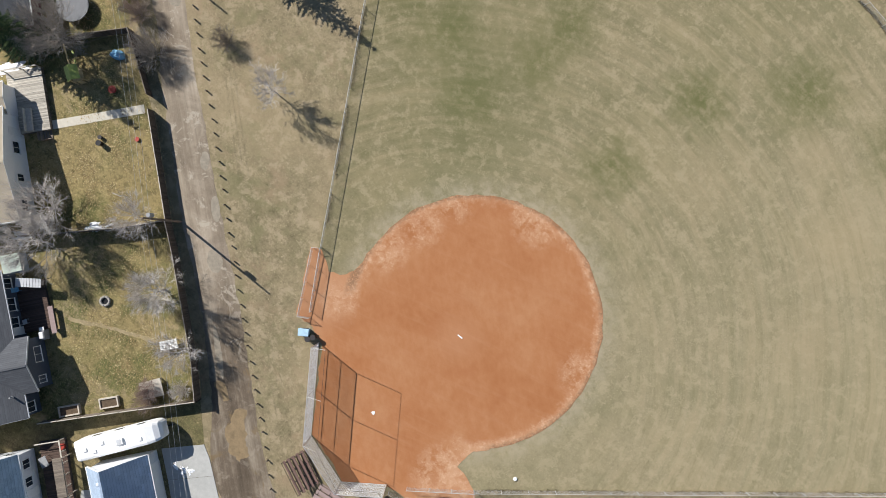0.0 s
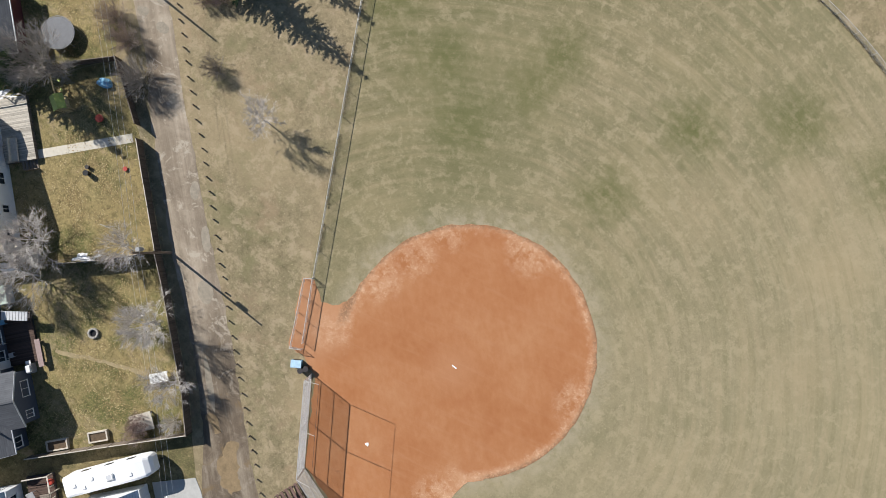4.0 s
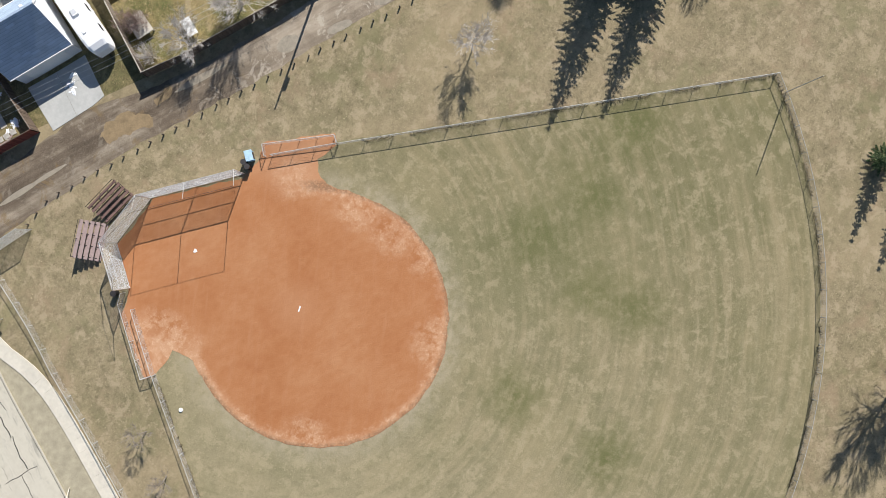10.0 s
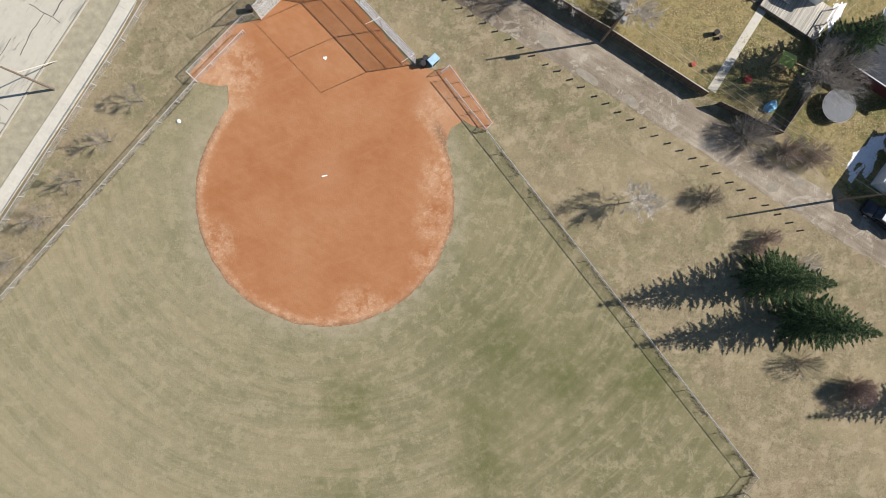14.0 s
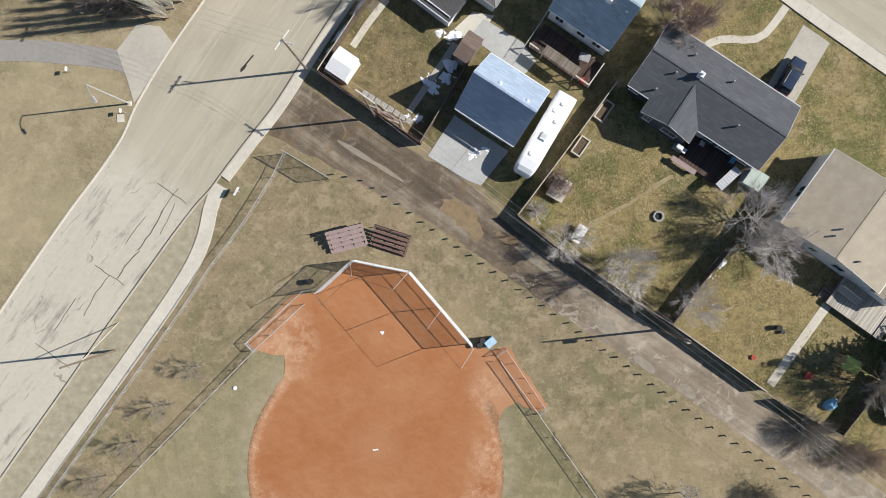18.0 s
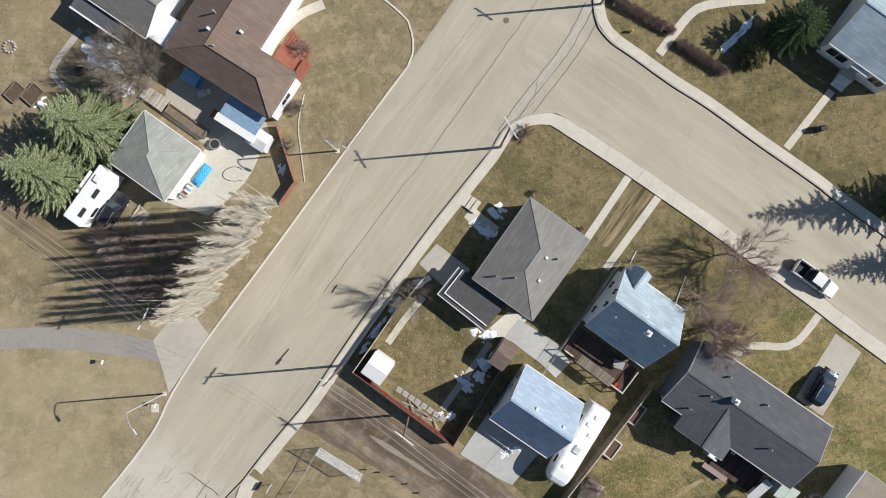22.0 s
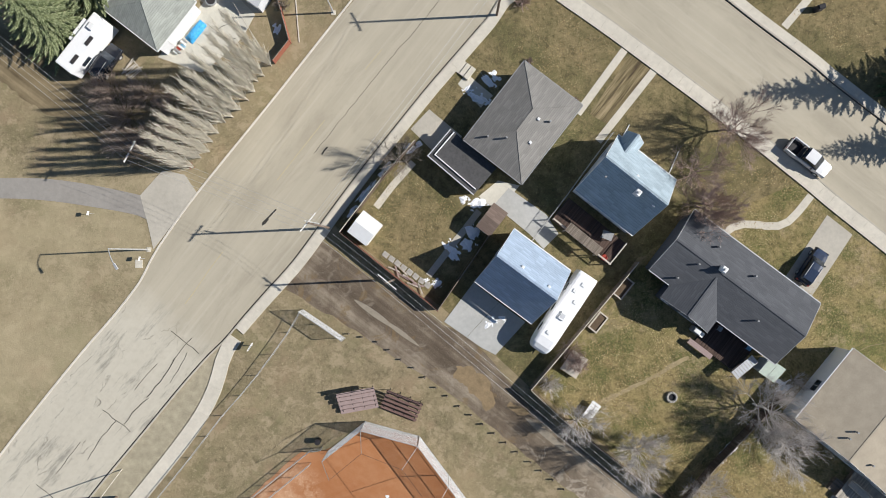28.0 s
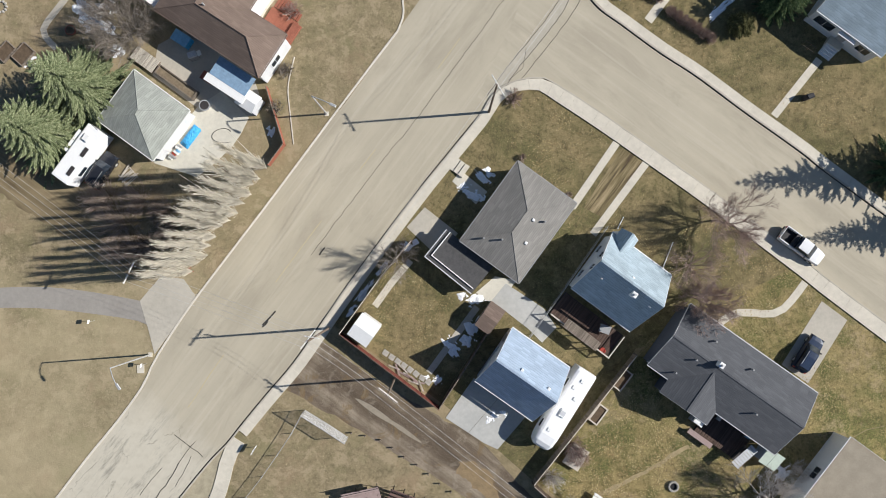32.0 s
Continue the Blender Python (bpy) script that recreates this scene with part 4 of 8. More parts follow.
for k, (x, y, rx, ry, a) in enumerate(((4.6, -28.3, 2.4, 1.1, -37), (6.2, -30.4, 1.5, 0.9, -50), (9.9, -31.5, 1.3, 0.5, -37))):
    ring = [(x + math.cos(radians(a)) * rx * math.cos(q) - math.sin(radians(a)) * ry * math.sin(q), y + math.sin(radians(a)) * rx * math.cos(q) + math.cos(radians(a)) * ry * math.sin(q)) for q in np.linspace(0, math.tau, 16, endpoint=False).tolist()]
    sheet("mud_patch", rough_edge(ring, 0.6, 0.3, 11.0 + k), "puddle", 0.018 + 0.002 * k, "ochre drying mud patch", "mud")
for x0, y0, x1, y1, wide in ((-8.6, -19.9, -4.0, -23.0, 0.34), (-5.4, -22.0, -1.2, -24.9, 0.26), (10.6, -32.4, 15.8, -36.4, 0.4)):
    track = resample([(x0, y0), (x1, y1)], 15)
    taper = [wide * math.sin(math.pi * i / 14) ** 0.7 + 0.01 for i in range(15)]
    sheet("pale_track", [offset(track, w)[i] for i, w in enumerate(taper)] + [offset(track, -w * 0.8)[i] for i, w in enumerate(taper)][::-1], "gravelpatch", 0.0185 + 0.003 * wide, "pale dusty wheel track in the alley", "gravel")
for k, (x, y, rx, ry, a) in enumerate(((24.6, -46.0, 1.5, 0.6, -40), (29.2, -49.1, 1.1, 0.55, -40), (44.3, -60.0, 0.8, 0.6, 10), (47.2, -59.9, 0.7, 0.5, 40), (46.8, -62.4, 0.9, 0.55, -20), (20.6, -41.6, 1.4, 0.8, -35))):
    ring = [(x + math.cos(radians(a)) * rx * math.cos(q) - math.sin(radians(a)) * ry * math.sin(q), y + math.sin(radians(a)) * rx * math.cos(q) + math.cos(radians(a)) * ry * math.sin(q)) for q in np.linspace(0, math.tau, 16, endpoint=False).tolist()]
    sheet("bare_patch", rough_edge(ring, 0.22, 0.25, 31.0 + k), "gravelpatch", 0.019, "pale bare gravel patch in the alley", "gravel")

# lawns behind and in front of the houses
BACK_LAWNS = (
    ("corner house lawn", [(-11.2, -11.6), (-5.6, -3.2), (2.0, 6.6), (6.4, 12.4), (9.2, 15.0), (12.0, 15.4), (14.0, 14.4), (20.9, 9.4), (13.6, -1.0), (7.5, -9.6), (0.9, -20.4)]),
    ("middle lots lawn", [(7.5, -9.6), (13.6, -1.0), (20.9, 9.4), (25.6, 6.2), (31.5, 1.9), (40.6, -5.4), (23.0, -14.0), (11.0, -29.0), (6.0, -24.6), (1.0, -20.4)]),
    ("charcoal house lawn", [(11.1, -28.9), (23.0, -14.0), (40.6, -5.4), (47.4, -10.8), (60.0, -21.0), (48.0, -23.5), (38.9, -28.6), (27.4, -41.4)]),
)
FRONT_LAWNS = (
    ("white house lawn", [(27.6, -41.4), (39.0, -28.7), (48.0, -23.6), (60.0, -21.0), (70.0, -30.0), (53.0, -42.0), (46.0, -53.5), (38.2, -49.6)]),
    ("trampoline yard lawn", [(45.9, -54.0), (53.0, -42.2), (70.0, -30.0), (95.0, -50.0), (60.0, -66.5), (52.0, -61.5)]),
    ("lawn across the side street", [(17.4, 30.0), (17.6, 26.6), (19.4, 24.0), (25.9, 18.9), (32.6, 14.0), (41.4, 7.7), (49.0, 2.1), (80.0, -18.0), (80.0, 40.0), (30.0, 50.0)]),
    ("brown house lawn", [(-29.0, -2.5), (-26.9, -8.2), (-19.0, 2.0), (-12.6, 10.4), (-6.3, 19.0), (-4.0, 22.3), (-3.7, 24.2), (-4.2, 26.0), (-6.0, 28.0), (-20.0, 45.0), (-60.0, 45.0), (-60.0, 2.0), (-44.0, 0.0)]),
)
for k, (label, pts) in enumerate(BACK_LAWNS + FRONT_LAWNS):
    sheet("lawn", pts, "park" if k == 6 else "lawn" if k in (0, 1, 5) else "yard", 0.006 + 0.0006 * k, "olive and straw coloured " + label, "lawn")


# ---- kinds of things: fences ----
NETS = {}


def net_mesh(d, h, gap, r, material):
    """Chain-link of real wires: two crossing sets of diagonals in a d x h panel, in its local x and z."""
    key = (round(d, 2), round(h, 2), gap, r, material)
    if key not in NETS:
        verts, faces = [], []
        for sg in (1, -1):
            for k in range(int((d + h) / (gap * 1.414)) + 1):
                c = k * gap * 1.414
                x0, x1 = max(0.0, c - h), min(d, c)
                if x1 - x0 < 0.02:
                    continue
                for x in (x0, x1):
                    z = c - x
                    for ox, oy, oz in ((0.7, 0, 0.7), (-0.35, 0.87, -0.35), (-0.35, -0.87, -0.35)):
                        xx = x + ox * r
                        verts.append((xx if sg > 0 else d - xx, oy * r + sg * r, z + oz * r))
                n = len(verts) - 6
                for i in range(3):
                    j = (i + 1) % 3
                    faces.append((n + i, n + j, n + 3 + j, n + 3 + i))
        mesh = bpy.data.meshes.new("wire_mesh")
        mesh.from_pydata(verts, [], faces)
        mesh.materials.append(M[material])
        NETS[key] = mesh
    return NETS[key]


# spacing and thickness of the wire, and its look
WIRES = {"wire": (0.06, 0.002, "oldzinc"), "grey_wire": (0.05, 0.002, "midzinc"), "densewire": (0.05, 0.0042, "zinc")}


def net(a, b, z0, z1, wire, parent):
    """A wire panel between two places."""
    d, ang = math.dist(a, b), math.degrees(math.atan2(b[1] - a[1], b[0] - a[0]))
    gap, r, mat = WIRES[wire]
    return piece("wire_mesh", net_mesh(d, z1 - z0, gap, r, mat), parent, pose(a[0], a[1], z0, 0, 0, ang))


POST = {}


def post_mesh(h, r, material):
    key = (h, r, material)
    if key not in POST:
        bm = bmesh.new()
        tube(bm, (0, 0, -0.1), (0, 0, h), r, r, 8)
        tube(bm, (0, 0, h), (0, 0, h + 0.05), r * 1.25, r * 0.5, 8)
        mesh = bpy.data.meshes.new("post")
        bm.to_mesh(mesh)
        bm.free()
        mesh.materials.append(M[material])
        POST[key] = mesh
    return POST[key]


def bays(line, gap):
    """Lists of post places: corners are kept where a line has few, curves are cut evenly."""
    if len(line) > 6:
        pts = resample(line, max(1, round(length(line) / gap)) + 1)
        return pts, list(zip(pts, pts[1:]))
    pts, runs = [line[0]], []
    for a, b in zip(line, line[1:]):
        row = resample([a, b], max(1, round(math.dist(a, b) / gap)) + 1)
        runs += list(zip(row, row[1:]))
        pts += row[1:]
    return pts, runs


def chain_fence(line, h, label, wire="wire", gap=3.0, rail=0.035, bottom=False):
    root = thing("chain_link_fence", 0, 0, 0, 0, label, "fence")
    pts, runs = bays(line, gap)
    for p in pts:
        piece("post", post_mesh(h, 0.034, "steel"), root, pose(p[0], p[1], 0))
    for a, b in runs:
        part("top_rail", rod((*a, h), (*b, h), rail), "oldzinc" if wire == "grey_wire" else "steel", root)
        if bottom:
            part("bottom_rail", rod((*a, 0.15), (*b, 0.15), 0.025), "steel", root)
        net(a, b, 0.03, h, wire, root)
    return root


def board_fence(line, h, label, material="fence", cap="palewood", gap=2.4):
    """A solid board fence: panels with a rail cap between posts."""
    root = thing("board_fence", 0, 0, 0, 0, label, "fence")
    pts, runs = bays(line, gap)
    for a, b in runs:
        d, ang = math.dist(a, b), math.degrees(math.atan2(b[1] - a[1], b[0] - a[0]))
        dz = random.uniform(-0.03, 0.03)
        ob = part("panel", cube(0.05, d - 0.05, -0.025, 0.025, 0.04, h + dz), material, root)
        ob.matrix_local = pose(a[0], a[1], 0, 0, 0, ang)
        ob = part("cap_rail", bevelled(cube(0.0, d, -0.05, 0.05, h + dz, h + dz + 0.035), 0.01), cap, root)
        ob.matrix_local = pose(a[0], a[1], 0, 0, 0, ang)
    for p in pts:
        ob = part("post", cube(-0.05, 0.05, -0.05, 0.05, -0.1, h + 0.05), material, root)
        ob.matrix_local = pose(p[0], p[1], 0, 0, 0, 0)
    return root


# ---- kinds of things: trees ----
def branch(bm, a, d, ln, r, rng, droop=0.0, seg=4, bends=2, sway=1.0):
    """A bending tapered limb; returns places along it."""
    pts, p, d = [a], a, d.normalized()
    for k in range(bends):
        d = (d + Vector((rng.uniform(-0.22, 0.22) * sway, rng.uniform(-0.22, 0.22) * sway, rng.uniform(-0.12, 0.2) - droop))).normalized()
        q = p + d * ln / bends
        tube(bm, p, q, r * (1 - 0.75 * k / bends), r * (1 - 0.75 * (k + 1) / bends), seg, False)
        pts.append(q)
        p = q
    return pts, d


def grow(bm, a, d, ln, r, level, rng, kids, spread, up, thin):
    pts, tip = branch(bm, a, d, ln, r, rng, seg=4 if level > 1 else 3, bends=2 if level > 0 else 1)
    if level == 0:
        return
    for k in range(kids[level - 1]):
        t = rng.uniform(0.3, 1.0)
        i = min(int(t * (len(pts) - 1)), len(pts) - 2)
        p = pts[i].lerp(pts[i + 1], t * (len(pts) - 1) - i)
        a2 = rng.uniform(0, math.tau)
        side = tip.orthogonal().normalized()
        side = Matrix.Rotation(a2, 3, tip) @ side
        nd = (tip * (1 - spread) + side * spread * rng.uniform(0.7, 1.3) + Vector((0, 0, up))).normalized()
        grow(bm, p, nd, ln * rng.uniform(0.5, 0.78), max(r * 0.5, thin), level - 1, rng, kids, spread, up, thin)




def bare_tree(x, y, h, wide, seed, bark, label, group="", stems=1, fine=1.0, category="tree", slim=1.0):
    """A leafless tree: trunk, limbs and a crown of twigs."""
    rng = random.Random(seed)
    root = thing("bare_tree" if category == "tree" else "bare_shrub", x, y, 0, rng.uniform(0, 360), label, category, group)
    trunk, crown = bmesh.new(), bmesh.new()
    for s in range(stems):
        lean = Vector((rng.uniform(-0.35, 0.35), rng.uniform(-0.35, 0.35), 1)) * (1 if stems > 1 else 0.4) + Vector((0, 0, 0.6))
        base = Vector((rng.uniform(-0.2, 0.2), rng.uniform(-0.2, 0.2), -0.1)) if stems > 1 else Vector((0, 0, -0.1))
        pts, tip = branch(trunk, base, lean, h * 0.62, 0.022 * h * slim, rng, seg=7, bends=4)
        n = int(14 * fine) if stems == 1 else int(8 * fine)
        for k in range(n):
            t = 0.25 + 0.75 * k / (n - 1)
            i = min(int(t * (len(pts) - 1)), len(pts) - 2)
            p = pts[i].lerp(pts[i + 1], t * (len(pts) - 1) - i)
            az = k * 2.4 + rng.uniform(-0.4, 0.4)
            out = Vector((math.cos(az), math.sin(az), rng.uniform(0.35, 1.0) * (0.5 + 0.9 * t)))
            grow(crown, p, out, wide * rng.uniform(0.55, 0.85), 0.0098 * h * slim, 3, rng, (max(3, int(8 * fine)), 6, 5), 0.38, 0.16, (0.0011 * h + 0.002) * slim)
    part("trunk", trunk, bark, root)
    part("crown", crown, bark, root)
    return root


def shrub(x, y, h, wide, seed, bark, label, stems=60, name="shrub"):
    """A leafless thicket: stems that spread into a dome of fine twigs."""
    rng = random.Random(seed)
    root = thing(name, x, y, 0, 0, label, "shrub")
    stem, crown = bmesh.new(), bmesh.new()
    for k in range(stems):
        az, u = rng.uniform(0, math.tau), rng.uniform(0, 1) ** 0.6
        top = Vector((math.cos(az) * u * wide, math.sin(az) * u * wide, h * (1 - 0.55 * u * u) * rng.uniform(0.75, 1.05)))
        base = Vector((top.x * rng.uniform(0.05, 0.4), top.y * rng.uniform(0.05, 0.4), -0.05))
        d, ln = top - base, (top - base).length
        pts, tip = branch(stem, base, d, ln * 0.8, 0.014, rng, seg=3, bends=2)
        for j in range(17):
            i = rng.choice((0, 1, 1))
            p = pts[i].lerp(pts[i + 1], rng.uniform(0.35, 1))
            nd = (d.normalized() + Vector((rng.uniform(-0.9, 0.9), rng.uniform(-0.9, 0.9), rng.uniform(-0.1, 0.6)))).normalized()
            branch(crown, p, nd, min(ln, 2.2) * rng.uniform(0.16, 0.38), 0.0085, rng, seg=3, bends=1)
    part("stem_clump", stem, bark, root)
    part("crown", crown, bark, root)
    return root


def spruce(x, y, h, wide, seed, label, needle="needle", group="spruces", dense=15, domed=False):
    """A spruce: straight trunk and whorls of drooping feathery boughs, each a fan of twigs."""
    rng = random.Random(seed)
    root = thing("spruce", x, y, 0, rng.uniform(0, 360), label, "conifer", group)
    part("trunk", tube(bmesh.new(), (0, 0, -0.1), (0, 0, h * 0.97), 0.017 * h, 0.02, 8), "bark", root)
    verts, faces = [], []

    def sprig(c, d, ln, w):
        """A flat-sided needle tuft from c along d."""
        q = d.cross(Vector((0, 0, 1)))
        q = (q.normalized() if q.length > 1e-3 else Vector((1, 0, 0))) * w
        e, m = c + d * ln, c + d * ln * 0.45
        n = len(verts)
        verts.extend(tuple(p) for p in (c, m - q, e, m + q, m + Vector((0, 0, 0.35 * w + 0.05))))
        faces.extend(((n, n + 1, n + 4), (n + 1, n + 2, n + 4), (n + 2, n + 3, n + 4), (n + 3, n, n + 4), (n, n + 3, n + 2, n + 1)))

    whorls = max(11, int(h * 1.75))
    for k in range(whorls):
        t = k / (whorls - 1)
        z = h * (0.05 + 0.93 * t)
        reach = wide * math.sqrt(max(0.03, 1 - (1.75 * t - 0.7) ** 2)) if domed else wide * (1 - t) ** 0.78 + 0.07
        n = max(6, int(dense * (1 - 0.5 * t)))
        for j in range(n):
            az = math.tau * j / n + k * 1.1 + rng.uniform(-0.25, 0.25)
            ln = reach * rng.uniform(0.68, 1.14)
            out = Vector((math.cos(az), math.sin(az), 0))
            side = Vector((-out.y, out.x, 0))
            steps = max(3, int(ln / 0.165))
            for i in range(steps):
                u = (i + 0.5) / steps
                c = Vector((0, 0, z + rng.uniform(-0.04, 0.04))) + out * ln * u + Vector((0, 0, -0.34 * ln * u + 0.26 * ln * u * u))
                w = (0.15 + 0.34 * ln * u * (1 - u)) * rng.uniform(0.8, 1.15)
                for sg in (-1, 1):
                    d = (out * 0.85 + side * sg * rng.uniform(0.7, 1.05) + Vector((0, 0, rng.uniform(-0.3, 0.05)))).normalized()
                    sprig(c, d, w, 0.045 + 0.09 * w)
                if i % 2 or u > 0.85:
                    sprig(c, (out + Vector((0, 0, rng.uniform(-0.1, 0.25)))).normalized(), 0.34, 0.07)
    mesh = bpy.data.meshes.new("crown")
    mesh.from_pydata(verts, [], faces)
    mesh.materials.append(M[needle])
    new("crown", mesh).parent = root
    return root


def poplar(x, y, h, seed, group):
    """A leafless columnar poplar: tight upright pale branches."""
    rng = random.Random(seed)
    root = thing("columnar_poplar", x, y, 0, rng.uniform(0, 360), "tall leafless columnar poplar with pale upright branches", "tree", group)
    trunk, crown = bmesh.new(), bmesh.new()
    pts, tip = branch(trunk, Vector((0, 0, -0.1)), Vector((0, 0, 1)) + Vector((rng.uniform(-0.03, 0.03), rng.uniform(-0.03, 0.03), 0)), h * 0.93, 0.055, rng, seg=6, bends=1)
    for k in range(240):
        t = rng.uniform(0.0, 1.0) ** 1.35 * 0.94
        p = Vector((0, 0, h * 0.93 * t))
        az = rng.uniform(0, math.tau)
        ln = h * rng.uniform(0.15, 0.28) * (1.15 - 0.5 * t)
        flare = 0.09 + 0.1 * (1 - t) ** 3
        d = Vector((math.cos(az) * flare, math.sin(az) * flare, 1))
        ps, tp = branch(crown, p, d, ln, 0.023, rng, seg=3, bends=2, sway=0.4)
        for j in range(8):
            i = rng.choice((0, 1))
            q = ps[i].lerp(ps[i + 1], rng.uniform(0.2, 1))
            nd = tp + Vector((rng.uniform(-0.2, 0.2), rng.uniform(-0.2, 0.2), 0.7))
            branch(crown, q, nd, ln * rng.uniform(0.25, 0.5), 0.014, rng, seg=3, bends=1, sway=0.5)
    part("trunk", trunk, "poplarbark", root)
    part("crown", crown, "poplarbark", root)
    return root


# ---- kinds of things: buildings ----
def window(parent, x, y, z, ang, w, h, paint="white"):
    """A framed window on a wall that faces ang."""
    bm = bmesh.new()
    t = 0.07
    for a in ((-w / 2, w / 2, 0.0, 0.05, 0, t), (-w / 2, w / 2, 0.0, 0.05, h - t, h), (-w / 2, -w / 2 + t, 0.0, 0.05, t, h - t), (w / 2 - t, w / 2, 0.0, 0.05, t, h - t), (-0.02, 0.02, 0.0, 0.045, t, h - t)):
        box(bm, *a)
    ob = part("window", bm, paint, parent)
    ob.matrix_local = pose(x, y, z, 0, 0, ang - 90)
    part("pane", cube(-w / 2 + t, w / 2 - t, 0.0, 0.02, t, h - t), "glass", ob)
    part("sill", cube(-w / 2 - 0.05, w / 2 + 0.05, 0.0, 0.1, -0.05, 0), paint, ob)
    return ob


def roof_plate(bm, pts, thick):
    """A sloping roof plane with thickness, from its upper corners."""
    p = [Vector(q) for q in pts]
    nrm = (p[1] - p[0]).cross(p[-1] - p[0]).normalized()
    if nrm.z < 0:
        p, nrm = p[::-1], -nrm
    hi, lo = [bm.verts.new(q) for q in p], [bm.verts.new(q - nrm * thick) for q in p]
    bm.faces.new(hi)
    bm.faces.new(lo[::-1])
    for i in range(len(p)):
        j = (i + 1) % len(p)
        bm.faces.new((lo[i], lo[j], hi[j], hi[i]))


def gable_walls(bm, x0, x1, y0, y1, eave, peak, inset_peak):
    ym = (y0 + y1) / 2
    a = [bm.verts.new(q) for q in ((x0, y0, -0.1), (x0, y1, -0.1), (x0, y1, eave), (x0, ym, peak), (x0, y0, eave))]
    b = [bm.verts.new(q) for q in ((x1, y0, -0.1), (x1, y1, -0.1), (x1, y1, eave), (x1, ym, peak), (x1, y0, eave))]
    bm.faces.new(a)
    bm.faces.new(b[::-1])
    for i in range(5):
        j = (i + 1) % 5
        bm.faces.new((a[i], b[i], b[j], a[j]))
    bmesh.ops.recalc_face_normals(bm, faces=bm.faces)


def gable_block(root, cx, cy, ln, w, eave, rise, wall, roof, trim="white", over=0.35, turn=0.0, gutters=True, ends=(-1, 1)):
    """Walls under a gable roof whose eave lines enclose ln x w, ridge along local x."""
    m = pose(cx, cy, 0, 0, 0, turn)
    hx, hy = ln / 2, w / 2
    bm = bmesh.new()
    gable_walls(bm, -hx + 0.2, hx - 0.2, -hy + over, hy - over, eave - 0.1, eave + rise * (1 - over / hy) - 0.16, 0)
    ob = part("wall", bm, wall, root)
    ob.matrix_local = m
    for sg, nm in ((1, "roof"), (-1, "roof")):
        bm = bmesh.new()
        roof_plate(bm, [(-hx, sg * hy, eave), (hx, sg * hy, eave), (hx, 0, eave + rise), (-hx, 0, eave + rise)], 0.14)
        r = part("roof", bm, roof, root)
        r.matrix_local = m
        if gutters:
            g = part("gutter", bevelled(cube(-hx, hx, sg * hy - 0.01 if sg > 0 else sg * hy - 0.11, sg * hy + 0.11 if sg > 0 else sg * hy + 0.01, eave - 0.13, eave - 0.02), 0.015), trim, root)
            g.matrix_local = m
    for sg in ends:
        bm = bmesh.new()
        for q in (-1, 1):
            roof_plate(bm, [(sg * hx - 0.03, q * hy, eave - 0.004), (sg * hx + 0.03, q * hy, eave - 0.004), (sg * hx + 0.03, 0, eave + rise - 0.004), (sg * hx - 0.03, 0, eave + rise - 0.004)], 0.2)
        f = part("fascia", bm, trim, root)
        f.matrix_local = m
    c = part("ridge_cap", bevelled(cube(-hx, hx, -0.12, 0.12, eave + rise - 0.03, eave + rise + 0.015), 0.01), roof, root)
    c.matrix_local = m
    return m


def hip_block(root, cx, cy, ln, w, eave, rise, wall, roof, trim="white", over=0.4, turn=0.0, ridge=None):
    m = pose(cx, cy, 0, 0, 0, turn)
    hx, hy = ln / 2, w / 2
    rx = max((ln - w) / 2, 0.02) if ridge is None else ridge
    ob = part("wall", cube(-hx + over, hx - over, -hy + over, hy - over, -0.1, eave - 0.03), wall, root)
    ob.matrix_local = m
    top = eave + rise
    planes = ([(-hx, hy, eave), (hx, hy, eave), (rx, 0, top), (-rx, 0, top)], [(hx, -hy, eave), (-hx, -hy, eave), (-rx, 0, top), (rx, 0, top)], [(hx, hy, eave), (hx, -hy, eave), (rx, 0, top)], [(-hx, -hy, eave), (-hx, hy, eave), (-rx, 0, top)])
    for k, q in enumerate(planes):
        bm = bmesh.new()
        roof_plate(bm, q, 0.12)
        r = part("roof", bm, roof, root)
        r.matrix_local = m
    bm = bmesh.new()
    for a, b in (((-hx, hy, eave), (-rx, 0, top)), ((hx, hy, eave), (rx, 0, top)), ((-hx, -hy, eave), (-rx, 0, top)), ((hx, -hy, eave), (rx, 0, top)), ((-rx, 0, top), (rx, 0, top))):
        tube(bm, a, b, 0.035, 0.035, 5)
    r = part("ridge_cap", bm, roof, root)
    r.matrix_local = m
    for a in ((-hx, hx, hy, hy + 0.1), (-hx, hx, -hy - 0.1, -hy), (hx, hx + 0.1, -hy, hy), (-hx - 0.1, -hx, -hy, hy)):
        g = part("gutter", bevelled(cube(*a, eave - 0.12, eave - 0.015), 0.015), trim, root)
        g.matrix_local = m
    return m


def roof_vent(root, x, y, z, kind="pipe"):
    if kind == "pipe":
        bm = tube(bmesh.new(), (x, y, z - 0.4), (x, y, z + 0.45), 0.1, 0.1, 8)
        part("vent_pipe", bm, "grey", root)
    elif kind == "box":
        part("roof_vent", bevelled(cube(x - 0.15, x + 0.15, y - 0.15, y + 0.15, z - 0.3, z + 0.2), 0.03), "white", root)
    else:
        ch = part("chimney", bevelled(cube(x - 0.3, x + 0.3, y - 0.3, y + 0.3, z - 0.6, z + 0.75), 0.03), "white", root)
        part("flue", tube(bmesh.new(), (x, y, z + 0.7), (x, y, z + 1.1), 0.13, 0.13, 10), "steel", ch)


